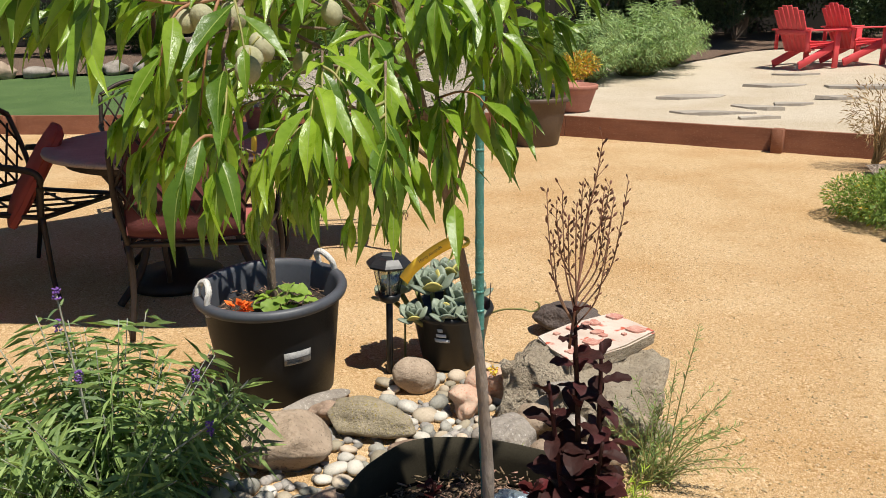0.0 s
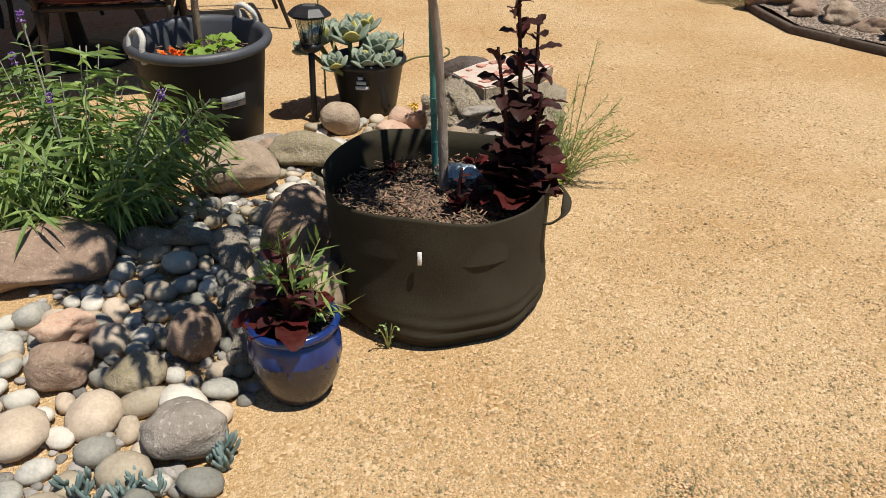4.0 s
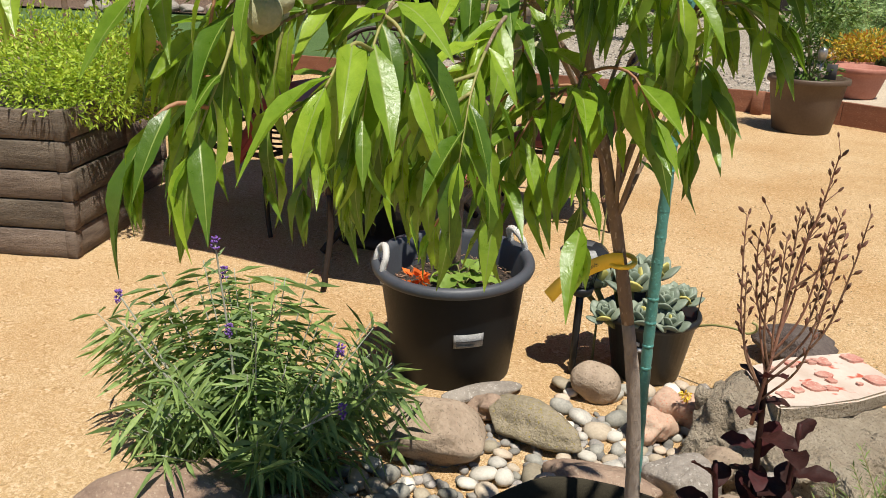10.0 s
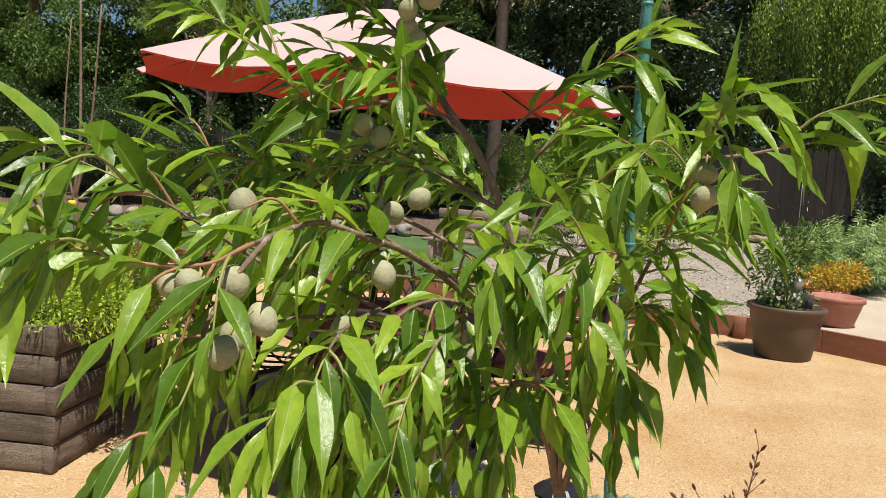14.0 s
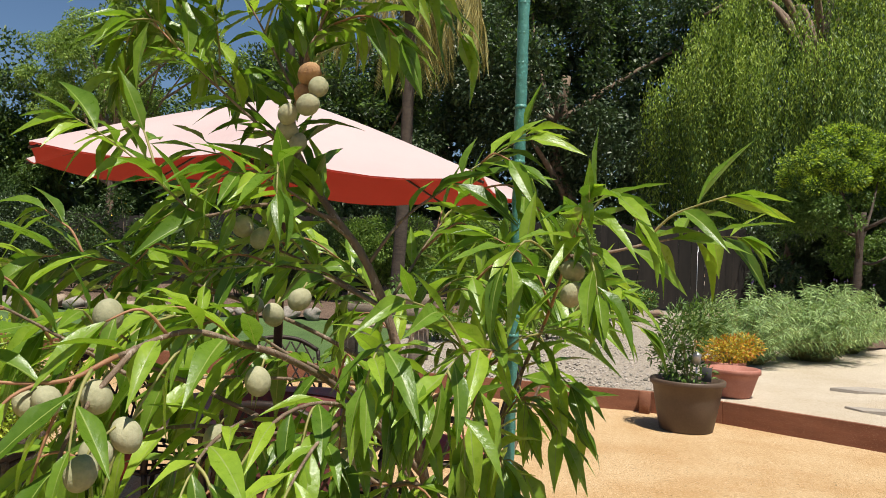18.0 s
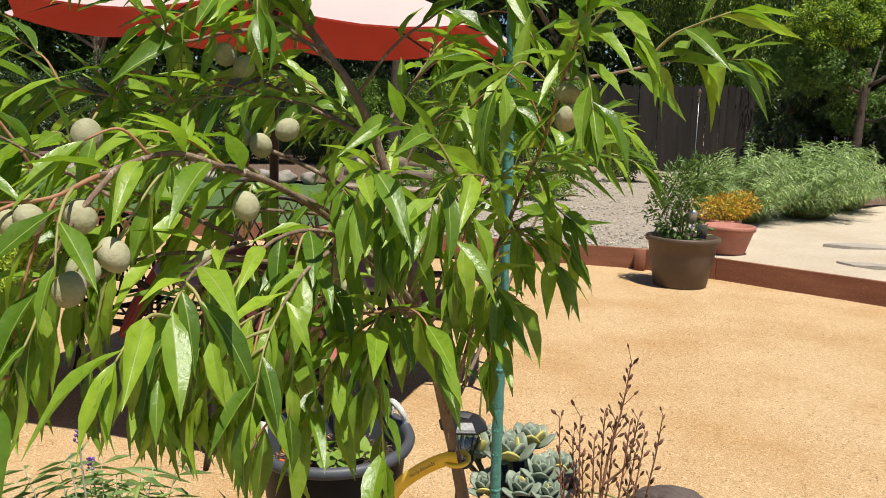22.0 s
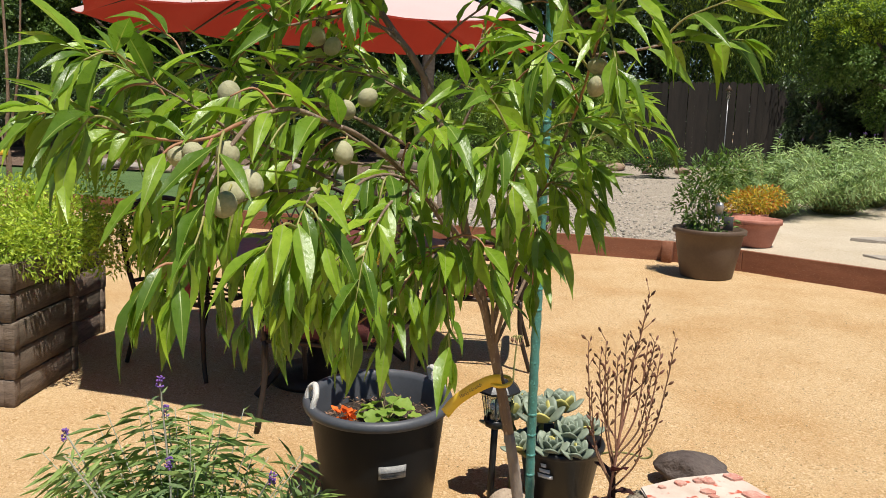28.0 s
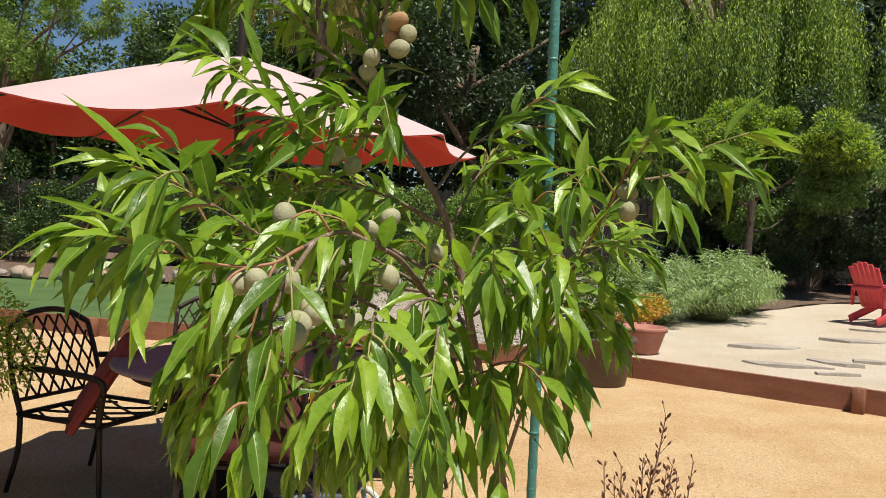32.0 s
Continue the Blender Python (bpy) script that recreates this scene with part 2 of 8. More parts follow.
M["darkbark"] = mat("dark_palm_bark", (0.045, 0.033, 0.025), (0.095, 0.072, 0.055), 0.9, 6, 40, 0.8, 40, stretch=(1, 1, 3))
M["greybark"] = mat("grey_bark", (0.20, 0.16, 0.125), (0.36, 0.30, 0.25), 0.85, 18, 90, 0.7, 120, stretch=(1, 1, 0.35))
M["twig"] = mat("red_twig", (0.25, 0.115, 0.055), (0.36, 0.19, 0.10), 0.6, 18, 90, 0.2, 120)
M["greentwig"] = mat("green_twig", (0.20, 0.22, 0.07), (0.30, 0.26, 0.09), 0.6, 18, 90, 0.2, 120)
M["leaf"] = mat("almond_leaf", (0.128, 0.238, 0.017), (0.240, 0.378, 0.040), 0.30, 5, 90, 0.15, 120, rnd=0.50, translucent=0.46, spec=0.6)
M["leafstuff"] = mat("almond_leaf_mass", (0.128, 0.238, 0.017), (0.240, 0.378, 0.040), 0.30, 5, 90, 0.15, 120, island=0.50, translucent=0.46, spec=0.6)
M["leafrib"] = mat("almond_leaf_rib", (0.21, 0.29, 0.06), (0.27, 0.34, 0.09), 0.4, 5, 90, 0.1, 120, translucent=0.3, spec=0.5)
M["almond"] = mat("fuzzy_almond_hull", (0.265, 0.260, 0.150), (0.41, 0.39, 0.255), 0.95, 14, 200, 0.25, 300, spec=0.15, rnd=0.1)
M["almond_brown"] = mat("browned_hull", (0.30, 0.17, 0.08), (0.42, 0.26, 0.14), 0.95, 14, 200, 0.4, 300, spec=0.15)
M["salvia"] = mat("sage_leaf", (0.140, 0.225, 0.058), (0.255, 0.350, 0.115), 0.5, 8, 120, 0.2, island=0.42, translucent=0.3)
M["salviafar"] = mat("grey_sage_leaf", (0.245, 0.36, 0.135), (0.36, 0.475, 0.215), 0.7, 2, 60, 0.2, island=0.35, translucent=0.3)
M["purple"] = mat("purple_flower", (0.16, 0.07, 0.30), (0.24, 0.12, 0.42), 0.8, 30, 200, 0.3)
M["lettuce"] = mat("dark_red_lettuce_leaf", (0.030, 0.010, 0.009), (0.060, 0.018, 0.015), 0.6, 10, 80, 0.3, 60, rnd=0.35, translucent=-0.22, spec=0.25)
M["lettuce_bright"] = mat("red_lettuce_leaf", (0.060, 0.009, 0.009), (0.115, 0.018, 0.016), 0.55, 10, 80, 0.4, 60, rnd=0.3, translucent=-0.3, spec=0.22)
M["seedbud"] = mat("dark_seed_bud", (0.10, 0.045, 0.030), (0.19, 0.095, 0.060), 0.8, 30, 200, 0.2, rnd=0.3)
M["seedstalk"] = mat("brown_seed_stalk", (0.17, 0.085, 0.055), (0.28, 0.155, 0.10), 0.8, 30, 200, 0.3, island=0.25)
M["succulent"] = mat("blue_green_succulent", (0.150, 0.190, 0.135), (0.235, 0.270, 0.200), 0.5, 14, 90, 0.1, rnd=0.22)
M["lightleaf"] = mat("bright_green_leaf", (0.19, 0.30, 0.04), (0.27, 0.38, 0.07), 0.6, 14, 90, 0.2, rnd=0.2, translucent=0.3)
M["orange"] = mat("orange_petal", (0.75, 0.13, 0.02), (0.85, 0.2, 0.03), 0.7, 30, 90, 0.1, translucent=-0.3)
M["yellow"] = mat("yellow_petal", (0.75, 0.48, 0.04), (0.85, 0.58, 0.08), 0.7, 30, 90, 0.1)
M["yellowtag"] = mat("yellow_tag", (0.78, 0.50, 0.035), (0.85, 0.58, 0.06), 0.45, 10, 90, 0.05)
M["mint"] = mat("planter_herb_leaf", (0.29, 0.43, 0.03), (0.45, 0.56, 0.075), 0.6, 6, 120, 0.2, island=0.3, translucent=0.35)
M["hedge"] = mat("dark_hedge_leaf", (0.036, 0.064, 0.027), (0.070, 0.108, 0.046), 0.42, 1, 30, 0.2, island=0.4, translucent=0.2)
# darker copy of the mid green leaf, the shrubs' shade put into its colour
M["shrubdark"] = mat("shade_tone_shrub_leaf", (0.034, 0.068, 0.015), (0.068, 0.118, 0.030), 0.5, 1, 30, 0.2, island=0.4, translucent=0.25)
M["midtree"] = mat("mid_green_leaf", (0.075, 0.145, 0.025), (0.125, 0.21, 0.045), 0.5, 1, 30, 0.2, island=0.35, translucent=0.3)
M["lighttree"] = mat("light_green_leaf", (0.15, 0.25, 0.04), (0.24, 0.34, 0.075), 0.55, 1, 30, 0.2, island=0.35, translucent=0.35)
# bright and dark willow copies: sun and shade held in the leaf colour
M["willow"] = mat("sunlit_tone_willow_leaf", (0.21, 0.325, 0.036), (0.34, 0.45, 0.075), 0.6, 1, 30, 0.2, island=0.35, translucent=0.3)
M["willowdark"] = mat("shade_tone_willow_leaf", (0.070, 0.130, 0.024), (0.125, 0.205, 0.042), 0.5, 1, 30, 0.2, island=0.4, translucent=0.3)
M["frond"] = mat("straw_palm_frond", (0.30, 0.27, 0.08), (0.44, 0.38, 0.15), 0.7, 2, 60, 0.2, island=0.3, translucent=0.25)
M["nandina"] = mat("gold_leaf", (0.45, 0.36, 0.03), (0.58, 0.42, 0.05), 0.6, 10, 60, 0.2, island=0.3, translucent=0.3)
M["nandina_red"] = mat("orange_leaf", (0.50, 0.16, 0.03), (0.58, 0.26, 0.05), 0.6, 10, 60, 0.2, island=0.3, translucent=0.3)
M["drybush"] = mat("dry_stems", (0.30, 0.20, 0.09), (0.42, 0.30, 0.15), 0.85, 10, 60, 0.2, island=0.25)
M["river"] = mat("river_pebble", (0.235, 0.228, 0.20), (0.41, 0.385, 0.325), 0.72, 22, 140, 0.25, 200, rnd=0.42, spec=0.35, dist=0.004)
M["river2"] = mat("warm_river_pebble", (0.31, 0.25, 0.18), (0.46, 0.39, 0.29), 0.75, 16, 140, 0.25, 200, rnd=0.35, spec=0.3, dist=0.004)
M["river3"] = mat("pale_river_pebble", (0.48, 0.44, 0.37), (0.64, 0.60, 0.52), 0.75, 16, 140, 0.25, 200, rnd=0.2, spec=0.3, dist=0.004)
M["brownrock"] = mat("brown_boulder", (0.21, 0.138, 0.098), (0.34, 0.24, 0.17), 0.8, 9, 60, 0.7, 60, dist=0.012, c3=(0.38, 0.29, 0.21))
M["tanrock"] = mat("tan_boulder", (0.26, 0.19, 0.13), (0.40, 0.31, 0.225), 0.8, 9, 60, 0.7, 60, dist=0.010, c3=(0.20, 0.15, 0.10))
M["greyrock"] = mat("grey_boulder", (0.20, 0.17, 0.14), (0.33, 0.29, 0.245), 0.85, 8, 60, 0.7, 50, dist=0.015, c3=(0.42, 0.38, 0.33))
M["darkrock"] = mat("dark_lava_rock", (0.075, 0.055, 0.048), (0.14, 0.11, 0.095), 0.9, 10, 60, 0.9, 60, dist=0.02)
M["pinkrock"] = mat("pink_quartz_rock", (0.42, 0.26, 0.18), (0.55, 0.40, 0.29), 0.8, 14, 80, 0.6, 50, dist=0.01, c3=(0.50, 0.20, 0.12))
M["mossrock"] = mat("mossy_boulder", (0.20, 0.165, 0.10), (0.34, 0.285, 0.20), 0.9, 9, 70, 0.8, 70, dist=0.012, c3=(0.28, 0.22, 0.05))
M["concrete"] = mat("rough_concrete", (0.34, 0.27, 0.185), (0.50, 0.42, 0.31), 0.95, 9, 90, 1.0, 80, dist=0.03, c3=(0.22, 0.17, 0.12))
M["slab"] = mat("painted_slab", (0.46, 0.36, 0.29), (0.57, 0.49, 0.415), 0.85, 12, 11, 0.4, 60, dist=0.006, c3=(0.44, 0.09, 0.05))
M["redpaint"] = mat("flaking_red_paint", (0.42, 0.15, 0.11), (0.50, 0.30, 0.235), 0.8, 30, 60, 0.4, 90, dist=0.004, c3=(0.52, 0.38, 0.30))
M["flag"] = mat("flagstone", (0.27, 0.235, 0.195), (0.40, 0.35, 0.285), 0.9, 3, 30, 0.5, 30, dist=0.01)
M["driftwood"] = mat("grey_driftwood", (0.20, 0.165, 0.125), (0.40, 0.345, 0.28), 0.9, 10, 70, 1.0, 60, stretch=(2.5, 0.6, 2.5), dist=0.015, c3=(0.08, 0.06, 0.045))
M["blueglaze"] = mat("cobalt_glaze", (0.007, 0.016, 0.085), (0.012, 0.038, 0.17), 0.2, 14, 50, 0.1, 40, spec=0.5, coat=0.25)
M["brownglaze"] = mat("brown_blue_glaze", (0.022, 0.022, 0.034), (0.055, 0.045, 0.042), 0.28, 9, 40, 0.1, 40, spec=0.4, coat=0.2)
M["steel"] = mat("galvanised_wire", (0.35, 0.35, 0.36), (0.48, 0.48, 0.49), 0.4, 20, 100, 0.1, metal=0.8)


def glass_mat():
    m = bpy.data.materials.new("clear_lantern_glass")
    m.use_nodes = True
    N, L = m.node_tree.nodes, m.node_tree.links
    N.remove(N["Principled BSDF"])
    t, g, x = N.new("ShaderNodeBsdfTransparent"), N.new("ShaderNodeBsdfGlossy"), N.new("ShaderNodeMixShader")
    t.inputs[0].default_value = (0.86, 0.88, 0.84, 1)
    g.inputs[1].default_value = 0.08
    x.inputs[0].default_value = 0.14
    L.new(t.outputs[0], x.inputs[1])
    L.new(g.outputs[0], x.inputs[2])
    L.new(x.outputs[0], N["Material Output"].inputs[0])
    return m


M["glass"] = glass_mat()


# ---- building helpers ----
def part(name, bm, material, parent=None, label="", smooth=True):
    """Links a bmesh (or ready mesh) as one mesh object under a thing or a part."""
    if isinstance(bm, bpy.types.Mesh):
        me = bm
    else:
        me = bpy.data.meshes.new(name)
        bm.to_mesh(me)
        bm.free()
    if material and not me.materials:
        me.materials.append(M[material])
    if smooth:
        me.polygons.foreach_set("use_smooth", [True] * len(me.polygons))
    ob = new(name, me)
    if parent:
        ob.parent = parent
    if label:
        ob["label"] = label
    return ob


def thing(name, label, category, at=(0, 0, 0), rz=0.0, group="", kind="", tilt=(0, 0)):
    ob = new(name)
    ob.empty_display_size = 0.05
    ob.matrix_basis = pose(*at, tilt[0], tilt[1], rz)
    return tagged(ob, label, category, group, kind)


def raw(name, verts, faces, material=None, smooth=True):
    me = bpy.data.meshes.new(name)
    me.from_pydata([tuple(v) for v in verts], [], [tuple(f) for f in faces])
    if material:
        me.materials.append(M[material])
    if smooth:
        me.polygons.foreach_set("use_smooth", [True] * len(me.polygons))
    me.update()
    return me


def box_bm(sx, sy, sz, at=(0, 0, 0), bevel=0.004, rz=0.0, seg=1):
    bm = bmesh.new()
    bmesh.ops.create_cube(bm, size=1, matrix=pose(*at, 0, 0, rz) @ Matrix.Diagonal((sx, sy, sz, 1)))
    if bevel:
        bmesh.ops.bevel(bm, geom=bm.edges[:], offset=bevel, segments=seg, affect="EDGES")
    return bm


def lathe_bm(profile, n=48, wob=0.0, seed=0):
    """Turns (radius, height) pairs round z. An open line; the ends close where the radius is nought."""
    bm = bmesh.new()
    rings = []
    for r, z in profile:
        ring = []
        for k in range(n):
            a = 2 * math.pi * k / n
            w = 1 + wob * noise.noise(Vector((math.cos(a) * 1.3 + seed, math.sin(a) * 1.3, z * 3)))
            ring.append(bm.verts.new((r * w * math.cos(a), r * w * math.sin(a), z)))
        rings.append(ring)
    for a, b in zip(rings, rings[1:]):
        for k in range(n):
            bm.faces.new((a[k], a[(k + 1) % n], b[(k + 1) % n], b[k]))
    bmesh.ops.remove_doubles(bm, verts=bm.verts[:], dist=1e-5)
    bmesh.ops.recalc_face_normals(bm, faces=bm.faces[:])
    return bm


def smooth_line(pts, n=4):
    """A finer line through the points (Catmull-Rom)."""
    p = [Vector(q) for q in pts]
    if len(p) < 3:
        return [p[0].lerp(p[-1], k / (2 * n)) for k in range(2 * n + 1)]
    p = [2 * p[0] - p[1]] + p + [2 * p[-1] - p[-2]]
    out = []
    for i in range(1, len(p) - 2):
        for k in range(n):
            t = k / n
            a, b, c, d = p[i - 1], p[i], p[i + 1], p[i + 2]
            out.append(0.5 * ((2 * b) + (c - a) * t + (2 * a - 5 * b + 4 * c - d) * t * t + (3 * b - a - 3 * c + d) * t ** 3))
    out.append(p[-2])
    return out


def tube_data(line, radii, n=8, squash=1.0):
    """Vertices and faces of a tube along a line; radii: one, two (ends) or one a point."""
    line = [Vector(q) for q in line]
    m = len(line)
    if isinstance(radii, (int, float)):
        radii = [radii] * m
    elif len(radii) != m:
        radii = [radii[0] + (radii[-1] - radii[0]) * i / (m - 1) for i in range(m)]
    vs, fs = [], []
    up = Vector((0.13, 0.31, 0.94))
    for i, p in enumerate(line):
        d = (line[min(i + 1, m - 1)] - line[max(i - 1, 0)]).normalized()
        s = d.cross(up)
        if s.length < 1e-3:
            s = d.cross(Vector((1, 0, 0)))
        s.normalize()
        u = s.cross(d)
        for k in range(n):
            a = 2 * math.pi * k / n
            vs.append(p + (s * math.cos(a) + u * math.sin(a) * squash) * radii[i])
    for i in range(m - 1):
        for k in range(n):
            fs.append((i * n + k, i * n + (k + 1) % n, (i + 1) * n + (k + 1) % n, (i + 1) * n + k))
    fs.append(tuple(range(n - 1, -1, -1)))
    fs.append(tuple(range((m - 1) * n, m * n)))
    return vs, fs


def tube(name, line, radii, material, parent=None, n=8, label="", squash=1.0):
    return part(name, raw(name, *tube_data(line, radii, n, squash)), material, parent, label)


def merged(chunks):
    """Joins several (vertices, faces) into one."""
    vs, fs = [], []
    for v, f in chunks:
        o = len(vs)
        vs.extend(v)
        fs.extend(tuple(i + o for i in q) for q in f)
    return vs, fs


def rock_mesh(name, seed, sx, sy, sz, rough=0.25, cuts=3, material=None, flat=0.0):
    """A stone: a ball pushed about by noise at two sizes, some faces planed flat."""
    bm = bmesh.new()
    bmesh.ops.create_icosphere(bm, subdivisions=cuts, radius=1)
    o = Vector((seed * 3.7, seed * 1.9, seed * 5.3))
    rnd = random.Random(seed)
    planes = [(Vector((rnd.uniform(-1, 1), rnd.uniform(-1, 1), rnd.uniform(-0.5, 1))).normalized(), rnd.uniform(0.62, 0.9)) for _ in range(int(flat))]
    for v in bm.verts:
        c = v.co.copy()
        for nrm, d in planes:
            k = c.dot(nrm) - d
            if k > 0:
                c -= nrm * k * 0.9
        k = 1 + rough * noise.noise(c * 0.9 + o) + rough * 0.45 * noise.noise(c * 2.3 + o)
        v.co = Vector((c.x * k * sx, c.y * k * sy, c.z * k * sz))
    me = bpy.data.meshes.new(name)
    bm.to_mesh(me)
    bm.free()
    if material:
        me.materials.append(M[material])
    me.polygons.foreach_set("use_smooth", [True] * len(me.polygons))
    return me


def leaves_mesh(name, pts, dirs, length, width, material, seed=0, fold=0.12, droop=0.15, roll=1.0, four=True):
    """Many small leaves as one mesh: each a folded blade from its foot along its way."""
    rs = np.random.RandomState(seed)
    pts, dirs = np.asarray(pts, float), np.asarray(dirs, float)
    n = len(pts)
    d = dirs / np.maximum(np.linalg.norm(dirs, axis=1, keepdims=True), 1e-6)
    ref = rs.normal(size=(n, 3)) * roll + np.array([0, 0, 1.0])
    s = np.cross(d, ref)
    s /= np.maximum(np.linalg.norm(s, axis=1, keepdims=True), 1e-6)
    u = np.cross(s, d)
    L = (length * rs.uniform(0.65, 1.2, n))[:, None]
    W = (width * rs.uniform(0.7, 1.2, n))[:, None]
    dr = np.array([0, 0, -1.0]) * L * droop
    v = np.empty((n, 4, 3))
    v[:, 0] = pts
    v[:, 1] = pts + d * L * 0.45 + s * W * 0.5 + u * W * fold + dr * 0.2
    v[:, 2] = pts + d * L + dr
    v[:, 3] = pts + d * L * 0.45 - s * W * 0.5 + u * W * fold + dr * 0.2
    me = bpy.data.meshes.new(name)
    me.vertices.add(n * 4)
    me.vertices.foreach_set("co", v.reshape(-1))
    k = np.arange(n) * 4
    tri = np.stack([k, k + 1, k + 2, k, k + 2, k + 3], axis=1).reshape(-1)
    me.loops.add(n * 6)
    me.loops.foreach_set("vertex_index", tri.astype(np.int32))
    me.polygons.add(n * 2)
    me.polygons.foreach_set("loop_start", np.arange(0, n * 6, 3, dtype=np.int32))
    me.materials.append(M[material])
    me.update(calc_edges=True)
    me.validate()
    return me


def cloud(rs, n, blobs, shell=0.55):
    """Points in a heap of ellipsoid clumps (centre, radii), thick near their skins; and ways out of them."""
    w = np.array([b[1][0] * b[1][1] * b[1][2] for b in blobs]) ** 0.67
    pick = rs.choice(len(blobs), n, p=w / w.sum())
    c = np.array([b[0] for b in blobs])[pick]
    r = np.array([b[1] for b in blobs])[pick]
    g = rs.normal(size=(n, 3))
    g /= np.linalg.norm(g, axis=1, keepdims=True)
    k = rs.uniform(shell ** 3, 1, n) ** (1 / 3)
    return c + g * r * k[:, None], g


def board_quad(me_name, l, h, t, bevel=0.004):
    bm = box_bm(l, t, h, (0, 0, h / 2), bevel)
    me = bpy.data.meshes.new(me_name)
    bm.to_mesh(me)
    bm.free()
    return me


# ---- ground and terrace ----
WALL = [(-30.0, 10.4), (-12.0, 9.55), (-7.0, 9.2), (-5.62, 8.95), (-2.6, 9.05), (-0.10, 9.08), (0.62, 8.82), (2.47, 7.88), (4.6, 6.75), (12.0, 3.2), (40.0, -8.0)]
WALL_H = 0.215


def ground_height(x, y):
    return 0.006 * noise.noise(Vector((x * 1.7, y * 1.7, 3.0))) + 0.004 * noise.noise(Vector((x * 6, y * 6, 8.0)))


def ground_mesh():
    xs = np.concatenate([[-600, -150, -50, -20, -9, -6], np.arange(-4, 5.01, 0.12), [6, 9, 20, 50, 150, 600]])
    ys = np.concatenate([[-600, -100, -20, -6, -2], np.arange(-1, 9.41, 0.12), [11, 14, 20, 40, 80, 200, 600]])
    vs = [(x, y, ground_height(x, y) if abs(x) < 9 and -2 < y < 10 else -0.02 if y > 9.4 else 0) for y in ys for x in xs]
    w = len(xs)
    fs = [(j * w + i, j * w + i + 1, (j + 1) * w + i + 1, (j + 1) * w + i) for j in range(len(ys) - 1) for i in range(w - 1)]
    return raw("ground", vs, fs, "gravel")


ground = tagged(part("ground", ground_mesh(), "gravel"), "tan decomposed-granite gravel ground, raked flat", "ground", kind="structure")


def wall_y(x):
    line = np.array(WALL)
    return float(np.interp(x, line[:, 0], line[:, 1]))


def terrace(x, y):
    """The height of the raised ground, which climbs gently towards the fence."""
    r = y - wall_y(x)
    return 0.195 + 0.032 * min(max(r - 1.0, 0), 14)


def terrace_sheet(name, x0, x1, material, label, z, far=60.0, seed=0.0):
    """A piece of the raised ground behind the low board wall, between two x."""
    line = np.array(WALL)
    xs = np.linspace(x0, x1, max(4, int((x1 - x0) / 0.15)))
    fy = np.interp(xs, line[:, 0], line[:, 1]) + 0.035
    rows = np.concatenate([np.linspace(0, 9, 46), [14, 24, far]])
    vs, fs = [], []
    for r in rows:
        for x, y in zip(xs, fy):
            yy = y + r
            h = 0.018 * noise.noise(Vector((x * 0.9, yy * 0.9, seed))) + 0.012 * noise.noise(Vector((x * 3.1, yy * 3.1, seed)))
            vs.append((x, yy, z - 0.195 + terrace(x, yy) + (h if r > 0 else 0)))
    w = len(xs)
    fs = [(j * w + i, j * w + i + 1, (j + 1) * w + i + 1, (j + 1) * w + i) for j in range(len(rows) - 1) for i in range(w - 1)]
    return tagged(part(name, raw(name, vs, fs, material), material), label, name.split("_")[-1], kind="structure")


terrace_sheet("terrace_lawn", -29.0, -3.9, "lawn", "short green lawn on the raised terrace", 0.19, seed=2.0)
terrace_sheet("terrace_gravel", -3.9, 0.55, "grit", "loose grey gravel bed on the raised terrace", 0.185, seed=5.0)
terrace_sheet("terrace_sand", 0.55, 39.0, "sand", "pale trampled sand on the raised terrace", 0.19, seed=9.0)

# planting bed of dark soil behind the lawn
_vs, _xs = [], np.linspace(-29.0, -3.9, 60)
for r in range(12):
    for x in _xs:
        y0 = 13.35 + (x + 8) * 0.18
        y = y0 + (30.0 - y0) * (r / 11) ** 2
        _vs.append((x, y, terrace(x, y) + 0.03 + 0.03 * noise.noise(Vector((x * 2, y * 2, 4)))))
tagged(part("planting_bed", raw("planting_bed", _vs, [(j * 60 + i, j * 60 + i + 1, j * 60 + i + 61, j * 60 + i + 60) for j in range(11) for i in range(59)], "mulch"), "mulch"), "dark bark-covered planting bed behind the lawn", "bed", kind="structure")

# dark sheet on the soil under the hedge, standing in for tree shade
_vs, _xs = [], np.linspace(2.7, 18.0, 50)
for r in range(12):
    for x in _xs:
        y0 = float(np.interp(x, [2.6, 4.3, 5.2, 6.5, 18.0], [13.9, 15.9, 16.3, 15.7, 13.0]))
        y = y0 + 9.0 * (r / 11) ** 1.5
        _vs.append((x, y, terrace(x, y) + 0.025 + 0.03 * noise.noise(Vector((x * 2, y * 2, 6)))))
tagged(part("hedge_bed", raw("hedge_bed", _vs, [(j * 50 + i, j * 50 + i + 1, j * 50 + i + 51, j * 50 + i + 50) for j in range(11) for i in range(49)], "mulch"), "mulch"), "dark soil under the hedge behind the sand, shade put into its colour", "bed", kind="structure")

